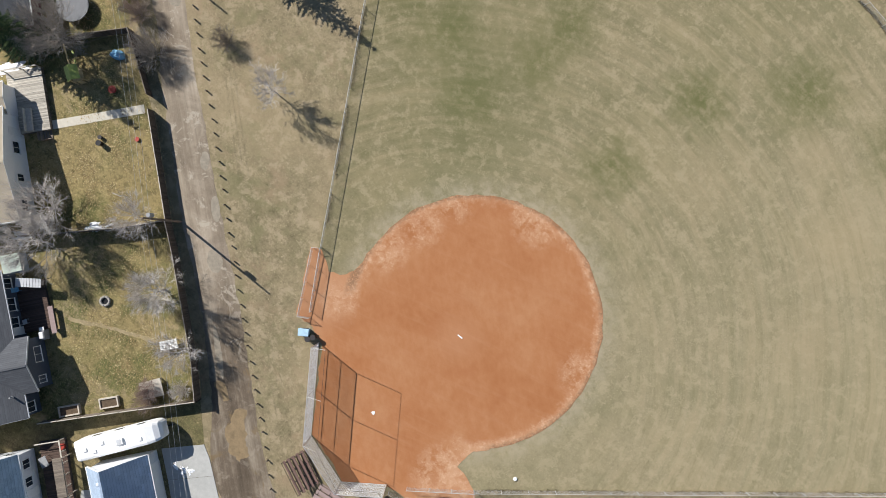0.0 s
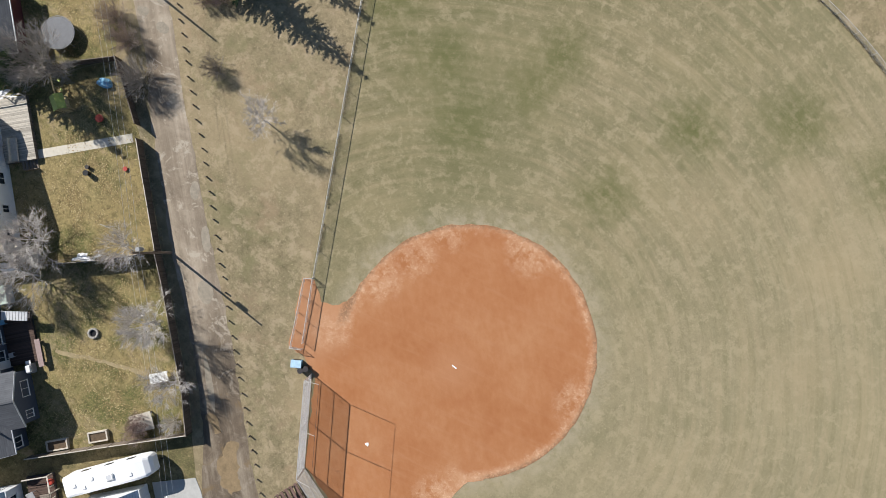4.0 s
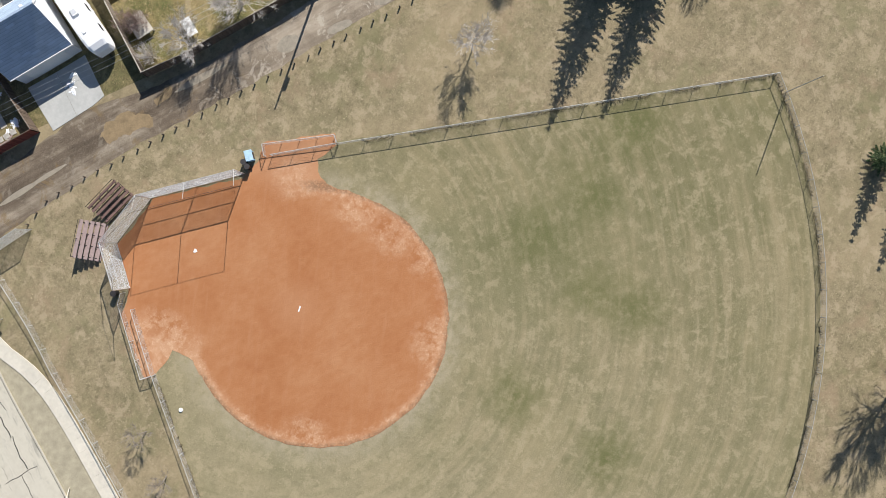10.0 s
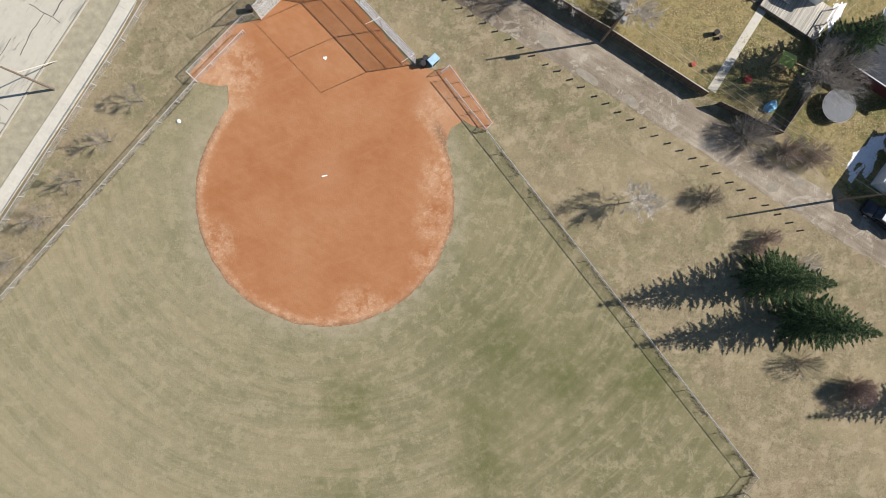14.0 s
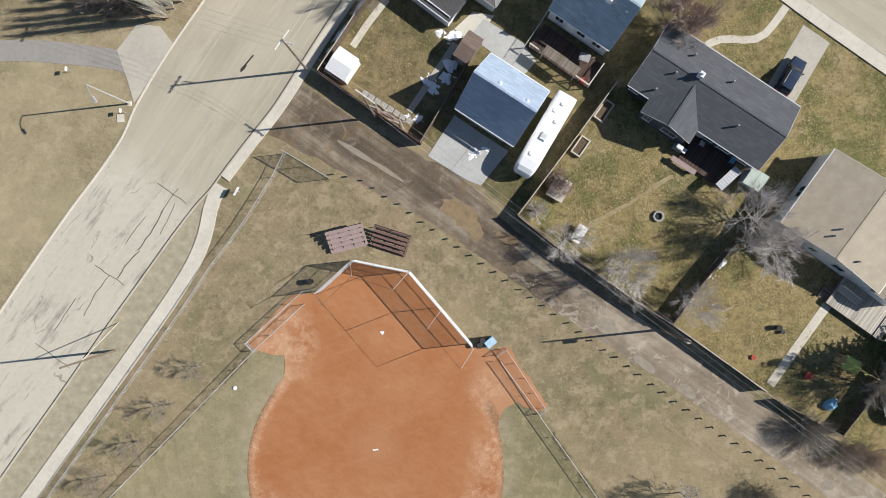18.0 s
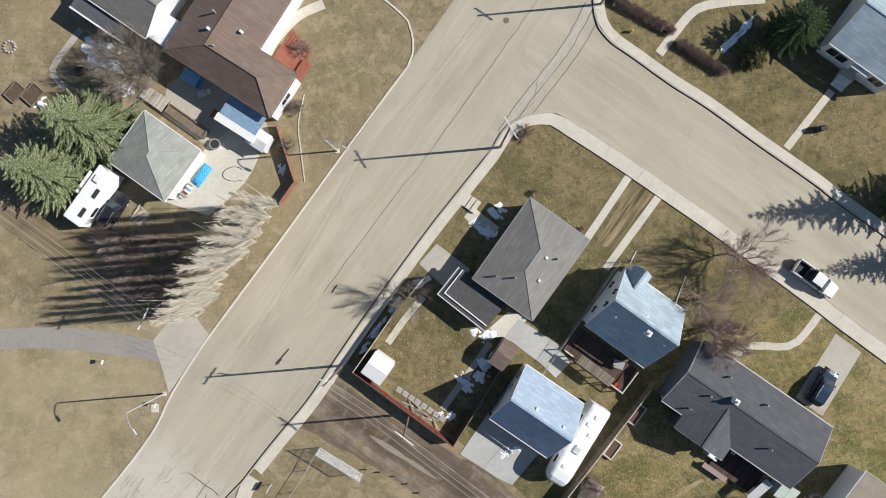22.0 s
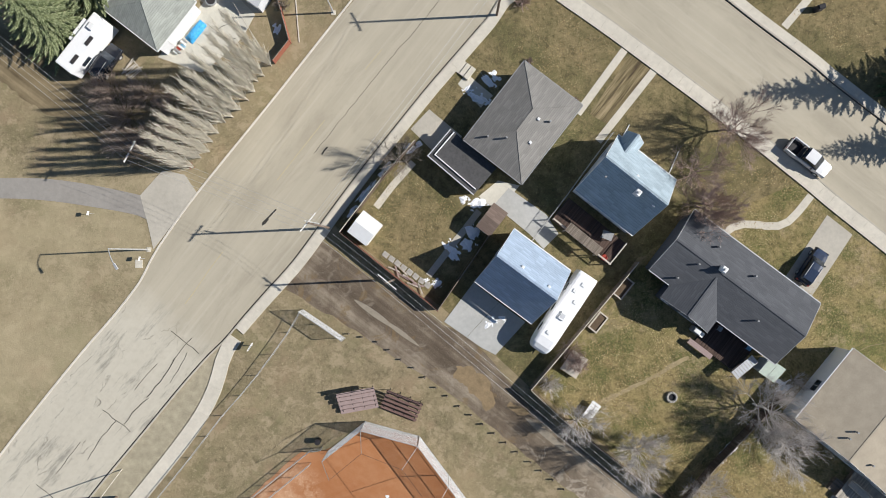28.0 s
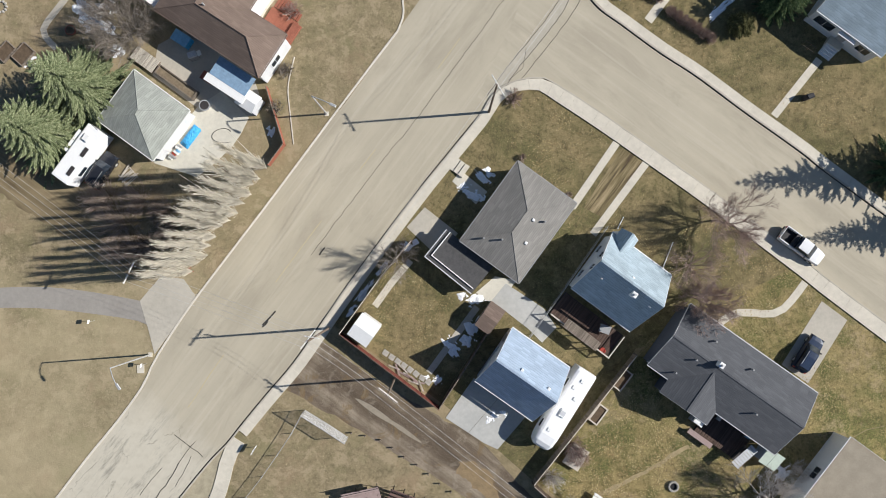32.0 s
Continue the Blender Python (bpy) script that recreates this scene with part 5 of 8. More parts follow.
# ---- kinds of things: vehicles ----
def wheel(root, x, y, r=0.36, w=0.24):
    t = part("wheel", bevelled(tube(bmesh.new(), (0, -w / 2, 0), (0, w / 2, 0), r, r, 18), 0.03), "rubber", root)
    t.matrix_local = pose(x, y, r)
    part("rim", tube(bmesh.new(), (0, -w / 2 - 0.01, 0), (0, w / 2 + 0.01, 0), r * 0.6, r * 0.6, 14), "steel", t)


def hull(sections, material, name, root, bev=0.0):
    """A body lofted through cross-sections along x: (x, half width, z low, z high, half width at top)."""
    bm = bmesh.new()
    rings = []
    for x, w, z0, z1, wt in sections:
        zm = z0 + (z1 - z0) * 0.62
        rings.append([bm.verts.new(q) for q in ((x, -w * 0.94, z0), (x, -w, (z0 + zm) / 2), (x, -w * 0.985, zm), (x, -wt, z1), (x, -wt * 0.5, z1 + 0.025), (x, wt * 0.5, z1 + 0.025), (x, wt, z1), (x, w * 0.985, zm), (x, w, (z0 + zm) / 2), (x, w * 0.94, z0))])
    n = len(rings[0])
    for a, b in zip(rings, rings[1:]):
        for i in range(n):
            j = (i + 1) % n
            bm.faces.new((a[i], a[j], b[j], b[i]))
    bm.faces.new(rings[0])
    bm.faces.new(rings[-1][::-1])
    bmesh.ops.recalc_face_normals(bm, faces=bm.faces)
    return part(name, bm, material, root)


def car_trim(root, lf, lr, hw, zl, front_lamps="white"):
    for sg in (-1, 1):
        part("headlight", bevelled(cube(lf - 0.18, lf + 0.01, sg * hw * 0.68 - 0.18, sg * hw * 0.68 + 0.18, zl, zl + 0.16), 0.03), "glass", root, "clear headlight")
        part("tail_light", bevelled(cube(lr - 0.01, lr + 0.12, sg * hw * 0.8 - 0.12, sg * hw * 0.8 + 0.12, zl + 0.05, zl + 0.3), 0.02), "red", root, "red tail light")
        part("mirror", bevelled(cube(lf * 0.28, lf * 0.28 + 0.16, sg * (hw + 0.1) - 0.1, sg * (hw + 0.1) + 0.1, zl + 0.28, zl + 0.46), 0.03), "black", root)
    part("bumper", bevelled(cube(lf - 0.1, lf + 0.06, -hw * 0.9, hw * 0.9, 0.32, 0.52), 0.03), "darktrim", root)
    part("bumper", bevelled(cube(lr - 0.06, lr + 0.1, -hw * 0.9, hw * 0.9, 0.34, 0.56), 0.03), "darktrim", root)
    part("number_plate", cube(lr - 0.075, lr - 0.055, -0.15, 0.15, 0.6, 0.72), "white", root)


def suv(x, y, ang, paint, label):
    root = thing("suv", x, y, 0, ang, label, "car")
    root.scale = (0.94, 0.94, 0.94)
    hull([(-2.25, 0.82, 0.38, 0.95, 0.76), (-2.1, 0.9, 0.3, 1.02, 0.82), (-0.5, 0.93, 0.28, 1.02, 0.84), (0.9, 0.93, 0.28, 1.0, 0.84), (1.7, 0.9, 0.3, 0.95, 0.78), (2.2, 0.8, 0.4, 0.8, 0.66)], paint, "body", root)
    hull([(-2.12, 0.8, 0.98, 1.3, 0.62), (-1.75, 0.8, 0.98, 1.62, 0.64), (-0.4, 0.82, 0.98, 1.7, 0.66), (0.35, 0.82, 0.98, 1.64, 0.64), (1.05, 0.8, 0.96, 1.08, 0.7)], "glass", "cabin_glass", root)
    hull([(-1.85, 0.68, 1.58, 1.66, 0.62), (-0.4, 0.7, 1.66, 1.735, 0.64), (0.32, 0.68, 1.6, 1.675, 0.6)], paint, "roof", root)
    for sg in (-1, 1):
        part("roof_rail", tube(bmesh.new(), (-1.6, sg * 0.62, 1.76), (0.1, sg * 0.62, 1.77), 0.025, 0.025, 6), "steel", root)
        for wx in (-1.38, 1.38):
            wheel(root, wx, sg * 0.8)
    car_trim(root, 2.2, -2.25, 0.9, 0.7)
    return root


def pickup(x, y, ang, label, paint="whitecar"):
    root = thing("pickup_truck", x, y, 0, ang, label, "pickup")
    root.scale = (0.92, 0.92, 0.92)
    hull([(0.55, 0.94, 0.42, 1.12, 0.9), (1.3, 0.96, 0.4, 1.14, 0.9), (2.2, 0.95, 0.42, 1.08, 0.84), (2.8, 0.86, 0.5, 0.95, 0.72)], paint, "body", root)
    hull([(-0.75, 0.95, 0.4, 1.14, 0.9), (0.6, 0.96, 0.4, 1.14, 0.9)], paint, "door_panels", root)
    hull([(-0.82, 0.84, 1.1, 1.72, 0.7), (-0.6, 0.85, 1.1, 1.84, 0.72), (0.75, 0.85, 1.1, 1.82, 0.72), (1.45, 0.84, 1.1, 1.2, 0.76)], "glass", "cabin_glass", root)
    hull([(-0.66, 0.74, 1.8, 1.86, 0.7), (0.72, 0.74, 1.78, 1.85, 0.7)], "whitecar", "roof", root)
    part("bed_floor", cube(-2.75, -0.82, -0.85, 0.85, 0.5, 0.62), "black", root, "black bed liner")
    for sg in (-1, 1):
        part("bed_side", bevelled(cube(-2.8, -0.78, sg * 0.9 - 0.08, sg * 0.9 + 0.08, 0.42, 1.12), 0.03), paint, root)
        for wx in (-1.85, 1.85):
            wheel(root, wx, sg * 0.84, 0.4, 0.27)
    part("tailgate", bevelled(cube(-2.86, -2.76, -0.9, 0.9, 0.5, 1.1), 0.025), paint, root)
    part("tool_box", bevelled(cube(-1.35, -0.9, -0.8, 0.8, 0.85, 1.15), 0.03), "darktrim", root)
    car_trim(root, 2.8, -2.88, 0.9, 0.78)
    return root


# ---- houses ----
def corner_house():
    h = thing("house", 9.27, -0.54, 0, 53.8, "single-storey corner house with grey shingle hip roof", "house", "houses")
    hip_block(h, 0, 0, 10.55, 7.75, 3.0, 1.4, "bluesiding", "shingle_grey", "grey")
    for wx in (-3.0, 0.2, 3.2):
        window(h, wx, 3.48, 1.1, 90, 1.4, 1.2)
        window(h, wx, -3.48, 1.1, -90, 1.2, 1.0)
    window(h, -4.88, 1.2, 1.1, 180, 1.3, 1.1)
    window(h, 4.88, -0.6, 1.1, 0, 1.8, 1.2)
    part("door", cube(4.87, 4.93, 1.2, 2.1, 0.1, 2.15), "white", h)
    roof_vent(h, -2.6, 0.35, 4.1)
    roof_vent(h, -1.4, -1.9, 3.7, "box")
    roof_vent(h, 1.0, -1.1, 3.98, "box")
    roof_vent(h, 1.6, -2.2, 3.75)
    roof_vent(h, -3.6, 2.0, 3.75)
    # flat-roofed carport on the street side
    c = thing("carport", 3.0, -4.55, 0, -39.0, "flat-roofed attached carport with white metal roof edging", "carport")
    part("roof", bevelled(cube(-3.2, 3.3, -2.1, 1.7, 1.9, 2.1), 0.02), "flatroof", c)
    for a in ((-3.2, 3.3, -2.12, -2.0), (-3.2, -3.08, -2.0, 1.7)):
        part("fascia", cube(*a, 1.8, 2.12), "palegrey", c)
    for a in ((-2.7, 3.1, -1.55, -1.43), (-2.7, -2.58, -1.43, 1.7)):
        part("roof_edging", bevelled(cube(*a, 2.1, 2.28), 0.02), "white", c, "white metal edging")
    part("wall", cube(-3.0, 3.1, -1.9, 1.5, -0.1, 1.9), "siding", c)
    part("garage_door", cube(-3.05, -3.0, -1.5, 1.2, 0.02, 1.85), "white", c)


corner_house()


def gable_house():
    h = thing("house", 20.17, -6.93, 0, -36.8, "white storey-and-a-half house with steep pale blue-grey gable roof", "house", "houses")
    gable_block(h, 0, 0, 7.75, 7.4, 3.2, 4.1, "siding", "shingle_pale")
    for wy, wz, w in ((-1.7, 1.0, 1.0), (1.6, 1.0, 1.0), (-0.7, 3.9, 0.8), (0.9, 3.9, 0.8)):
        window(h, -3.68, wy, wz, 180, w, 1.2)
        window(h, 3.68, wy, wz, 0, w, 1.2)
    for wx in (-2.4, 0.4, 2.4):
        window(h, wx, -3.36, 1.1, -90, 1.1, 1.2)
    part("door", cube(-1.4, -0.5, -3.42, -3.34, 0.3, 2.35), "white", h)
    # entrance gable on the street slope
    gable_block(h, -2.35, 3.2, 2.6, 2.2, 3.6, 1.3, "siding", "shingle_pale", over=0.15, turn=90, gutters=False, ends=(1,))
    roof_vent(h, 0.9, -0.75, 6.2, "chimney")
    roof_vent(h, -0.1, 0.55, 6.5, "box")
    roof_vent(h, 3.0, -0.7, 6.3, "box")
    roof_vent(h, -2.5, -1.3, 5.7)
    for x, y, a, ln in ((20.6, -1.2, 62, 1.5), (25.6, -5.6, 68, 3.1)):
        d = thing("downspout_pipe", x, y, 0, a, "white downspout extension lying on the lawn", "pipe")
        part("pipe", pipe(bmesh.new(), [(0, 0, 0.25), (0.4, 0, 0.08), (ln, 0, 0.06)], 0.06), "white", d)
    k = thing("deck", 17.0, -11.75, 0, -37.5, "dark brown timber deck in the shade of the white house", "deck")
    for i in range(19):
        part("board", cube(-3.9 + i * 0.41, -3.52 + i * 0.41, -1.5, 1.45, 0.42, 0.47), "browndeck", k)
    part("frame", cube(-3.95, 3.95, -1.55, 1.5, 0.1, 0.415), "darktrim", k)
    for i in range(7):
        part("post", cube(-3.9 + i * 1.3, -3.8 + i * 1.3, -1.5, -1.4, 0.47, 1.4), "palewood", k)
    part("rail", bevelled(cube(-3.95, 3.95, -1.55, -1.38, 1.4, 1.45), 0.01), "palewood", k)
    part("rail", bevelled(cube(3.82, 3.95, -1.4, 1.4, 1.4, 1.45), 0.01), "palewood", k)
    r = thing("porch_roof", 16.2, -12.7, 0, -37.5, "weathered brown lean-to roof beside the deck", "roof")
    part("roof", bevelled(cube(-2.2, 2.2, -0.55, 0.55, 1.85, 1.95), 0.02), "wood", r)
    for sx in (-2.1, 2.1):
        part("post", cube(sx - 0.05, sx + 0.05, -0.5, -0.4, 0.0, 1.85), "palewood", r)
    t = thing("patio_table", 18.9, -12.2, 0.47, -20, "folded grey patio table on the deck", "table")
    part("tabletop", bevelled(cube(-0.6, 0.6, -0.45, 0.45, 0.66, 0.72), 0.02), "grey", t)
    for sx, sy in ((-0.5, -0.35), (0.5, -0.35), (-0.5, 0.35), (0.5, 0.35)):
        part("leg", tube(bmesh.new(), (sx, sy, 0), (sx, sy, 0.66), 0.03), "steel", t)
    b = thing("red_bin", 18.7, -14.6, 0, 10, "faded red plastic bin by the deck steps", "bin")
    part("body", tube(bmesh.new(), (0, 0, 0), (0, 0, 0.75), 0.26, 0.34, 12), "red", b)
    part("lid", tube(bmesh.new(), (0, 0, 0.75), (0, 0, 0.82), 0.36, 0.3, 12), "red", b)


gable_house()


def double_garage():
    h = thing("garage", 9.68, -16.8, 0, -35.2, "white detached garage with pale blue-grey gable roof", "garage")
    gable_block(h, 0, 0, 7.5, 6.95, 2.7, 3.65, "siding", "shingle_blue", over=0.3)
    window(h, -3.56, 0.6, 1.3, 180, 0.7, 0.9)
    part("garage_door", bevelled(cube(-2.4, 2.4, -3.24, -3.17, 0.02, 2.1), 0.01), "white", h)
    part("door", cube(-3.6, -3.54, 1.6, 2.5, 0.02, 2.05), "grey", h)
    roof_vent(h, -0.9, 0.6, 5.7, "box")
    roof_vent(h, 2.4, 0.6, 5.7, "box")
    # apron and side path: part of their shade is mixed into the grey concrete
    p = thing("driveway", 0, 0, 0, 0, "pale concrete garage apron in two slabs", "driveway", kind="structure")
    part("slab", prism(bmesh.new(), [(1.45, -22.1), (4.6, -17.7), (7.4, -19.8), (3.95, -23.75)], -0.1, 0.05), "shaded_pad", p)
    part("slab", prism(bmesh.new(), [(3.98, -23.77), (7.43, -19.82), (10.4, -21.9), (7.2, -25.6), (5.7, -24.9)], -0.1, 0.045), "shaded_pad", p)
    q = thing("side_path", 0, 0, 0, 0, "pale concrete path between garage and house", "path", kind="structure")
    part("slab", prism(bmesh.new(), [(6.6, -9.1), (8.2, -7.2), (12.4, -10.0), (13.8, -12.1), (12.2, -13.8), (10.6, -12.2)], -0.1, 0.04), "shaded_pad", q)


double_garage()


def charcoal_house():
    """Main block with a cross gable towards the back yard."""
    ax, nx = Vector((0.814, -0.581)), Vector((0.581, 0.814))
    c = ax * 36.1 + nx * 4.48
    h = thing("house", c.x, c.y, 0, -35.5, "long bungalow with charcoal shingle roof and pale siding", "house", "houses")
    gable_block(h, 0.0, 0, 16.5, 7.95, 2.9, 1.45, "slatesiding", "shingle_dark", "palegrey", over=0.4)
    gable_block(h, -2.5, -2.9, 5.4, 6.2, 2.9, 1.2, "slatesiding", "shingle_dark", trim="palegrey", over=0.3, turn=90, gutters=False, ends=(-1,))
    for wx, w in ((-4.4, 0.9), (-1.6, 1.8)):
        window(h, wx, -5.36, 0.9, -90, w, 1.2)
    for wx, w in ((2.2, 1.5), (4.4, 1.5), (6.8, 1.2), (-7.2, 1.2)):
        window(h, wx, -3.58, 1.0, -90, w, 1.2)
    for wx in (-5.5, -1.0, 3.0, 6.5):
        window(h, wx, 3.58, 1.0, 90, 1.6, 1.2)
    part("door", cube(0.9, 1.8, -3.64, -3.56, 0.2, 2.2), "white", h)
    roof_vent(h, -4.9, -0.7, 4.1)
    roof_vent(h, -2.7, 0.3, 4.3, "chimney")
    roof_vent(h, -5.6, -3.0, 3.4)
    roof_vent(h, 3.5, -1.7, 3.9)
    roof_vent(h, 0.6, 1.9, 3.85)
    roof_vent(h, -4.2, 2.1, 3.8)
    a = part("awning", bm_wedge(2.2, 1.1, 0.5), "white", h, "white metal window awning")
    a.matrix_local = pose(8.0, 0.9, 1.75, 0, 0, -90)
    d = thing("deck", 32.2, -23.6, 0, -35.5, "small brown deck behind the charcoal bungalow", "deck")
    for i in range(14):
        part("board", cube(-2.8 + i * 0.4, -2.42 + i * 0.4, -1.9, 1.4, 0.35, 0.4), "browndeck", d)
    part("frame", cube(-2.82, 2.78, -1.9, 1.38, 0.05, 0.345), "darktrim", d)
    t = thing("picnic_bench", 29.35, -24.25, 0, -36, "weathered brown plank bench by the back steps", "bench")
    part("seat", bevelled(cube(-1.55, 1.55, -0.3, 0.3, 0.62, 0.68), 0.01), "palebench", t)
    for sx in (-1.2, 1.2):
        part("leg", cube(sx - 0.05, sx + 0.05, -0.25, 0.25, 0, 0.62), "wood", t)
    t = thing("lawn_swing", 33.7, -25.9, 0, 41, "garden swing seat with a tilted slatted canopy by the deck", "swing seat")
    for i in range(9):
        part("canopy_slat", cube(-1.45 + i * 0.325, -1.17 + i * 0.325, -0.55, 0.45, 1.72, 1.75), "palegrey", t)
    for sx in (-1.4, 1.4):
        for sy in (-0.6, 0.5):
            part("leg", tube(bmesh.new(), (sx, sy, 0), (sx, sy * 0.5, 1.72), 0.03), "black", t)
    part("seat", bevelled(cube(-1.0, 1.0, -0.3, 0.3, 0.45, 0.53), 0.03), "darktrim", t)
    part("backrest", bevelled(cube(-1.0, 1.0, 0.26, 0.34, 0.53, 1.0), 0.03), "darktrim", t)
    t = thing("barbecue", 28.9, -22.3, 0, -36, "pale covered barbecue at the end of the deck bench", "barbecue")
    part("body", bevelled(cube(-0.55, 0.55, -0.3, 0.3, 0.0, 0.85), 0.03), "grey", t)
    part("lid", bevelled(cube(-0.4, 0.4, -0.28, 0.28, 0.85, 1.15), 0.1, 2), "white", t)
    part("side_shelf", cube(0.55, 0.9, -0.28, 0.28, 0.78, 0.82), "white", t)
    for x, y, a, mat_, label in ((33.0, -22.2, 10, "palegrey", "pale grey garden chair on the bungalow deck"), (31.4, -22.0, 60, "palegrey", "pale grey garden chair on the bungalow deck"), (34.6, -24.0, -30, "blue", "faded blue garden chair on the bungalow deck")):
        ch = thing("garden_chair", x, y, 0.4, a, label, "chair", "chairs on the bungalow deck")
        part("seat", bevelled(cube(-0.27, 0.27, -0.27, 0.27, 0.4, 0.45), 0.02), mat_, ch)
        part("backrest", bevelled(cube(-0.27, 0.27, 0.24, 0.29, 0.45, 0.95), 0.02), mat_, ch)
        for sx in (-0.23, 0.23):
            for sy in (-0.23, 0.23):
                part("leg", tube(bmesh.new(), (sx, sy, 0), (sx, sy, 0.4), 0.02), mat_, ch)
    g = thing("greenhouse_shed", 36.6, -26.2, 0, -33.0, "small pale green translucent lean-to shed", "shed")
    part("body", cube(-1.0, 1.0, -0.7, 0.8, -0.05, 1.7), "bluesiding", g)
    for sx in (-0.52, 0.52):
        pl = bmesh.new()
        roof_plate(pl, [(sx - 0.5, -0.95, 1.65), (sx + 0.5, -0.95, 1.65), (sx + 0.5, 0.9, 2.1), (sx - 0.5, 0.9, 2.1)], 0.05)
        part("roof_panel", pl, plain("pale_green_panel", (0.6, 0.68, 0.58), 0.4, vary=0.1), g)


def bm_wedge(w, d, h):
    bm = bmesh.new()
    v = [bm.verts.new(q) for q in ((-w / 2, 0, 0), (w / 2, 0, 0), (w / 2, d, -h * 0.2), (-w / 2, d, -h * 0.2), (-w / 2, 0, h), (w / 2, 0, h))]
    for f in ((0, 3, 2, 1), (4, 5, 2, 3), (0, 1, 5, 4), (0, 4, 3), (1, 2, 5)):
        bm.faces.new([v[i] for i in f])
    return bm


charcoal_house()


def tan_house():
    h = thing("house", 46.1, -31.4, 0, 52.0, "white house with low tan roof and back deck", "house", "houses")
    gable_block(h, 0.4, 0, 9.6, 12.6, 3.2, 1.2, "rv", "shingle_tan", over=0.25)
    gable_block(h, -2.2, -7.4, 4.6, 3.6, 2.7, 0.4, "rv", "shingle_tan", over=0.15)
    for wy, w in ((4.4, 1.6), (1.4, 0.9), (-2.0, 1.4)):
        window(h, -4.25, wy, 1.2, 180, w, 1.1)
    window(h, 0.0, 6.06, 1.2, 90, 1.5, 1.1)
    part("door", cube(-4.26, -4.18, -4.3, -3.4, 0.5, 2.55), "white", h)
    roof_vent(h, -1.6, 1.3, 4.2)
    roof_vent(h, -2.6, 1.5, 4.15)
    roof_vent(h, -3.2, -2.2, 4.0)
    d = thing("deck", 48.4, -40.4, 0, -37.5, "broad pale timber deck behind the white house", "deck")
    for i in range(18):
        part("board", cube(-3.6 + i * 0.4, -3.22 + i * 0.4, -2.0, 2.1, 0.55, 0.6), "deckwood", d)
    part("frame", cube(-3.62, 3.6, -1.98, 2.08, 0.05, 0.545), "wood", d)
    part("rail", bevelled(cube(3.45, 3.6, -2.0, 2.1, 1.45, 1.5), 0.01), "palewood", d)
    for sy in (-1.9, 0.0, 2.0):
        part("post", cube(3.48, 3.58, sy - 0.05, sy + 0.05, 0.6, 1.45), "palewood", d)
    s = thing("wooden_stairs", 45.5, -38.6, 0, -128, "weathered timber stairs down from the deck", "stairs")
    for i in range(5):
        part("tread", cube(0.3 * i, 0.3 * i + 0.28, -1.2, 1.2, 0.5 - 0.11 * i, 0.54 - 0.11 * i), "wood", s)
    for sy in (-1.2, 1.2):
        part("stringer", cube(0, 1.5, sy - 0.03, sy + 0.03, 0.0, 0.45), "wood", s)
    b = thing("outdoor_sofa", 46.6, -39.0, 0.6, -40, "pale cushioned outdoor bench on the deck", "bench")
    part("seat", bevelled(cube(-1.3, 1.3, -0.35, 0.35, 0.2, 0.45), 0.05), "palewood", b)
    part("backrest", bevelled(cube(-1.3, 1.3, 0.3, 0.45, 0.2, 0.85), 0.04), "palewood", b)
    for x, y in ((48.3, -36.5), (48.5, -37.3)):
        c = thing("patio_chair", x, y, 0.6, 30, "blue patio chair on the deck", "chair", "patio chairs")
        part("seat", bevelled(cube(-0.3, 0.3, -0.3, 0.3, 0.38, 0.44), 0.02), "blue", c)
        part("backrest", bevelled(cube(-0.3, 0.3, 0.26, 0.32, 0.44, 0.95), 0.02), "blue", c)
        for sx, sy in ((-0.26, -0.26), (0.26, -0.26), (-0.26, 0.26), (0.26, 0.26)):
            part("leg", tube(bmesh.new(), (sx, sy, 0), (sx, sy, 0.38), 0.02), "steel", c)


tan_house()


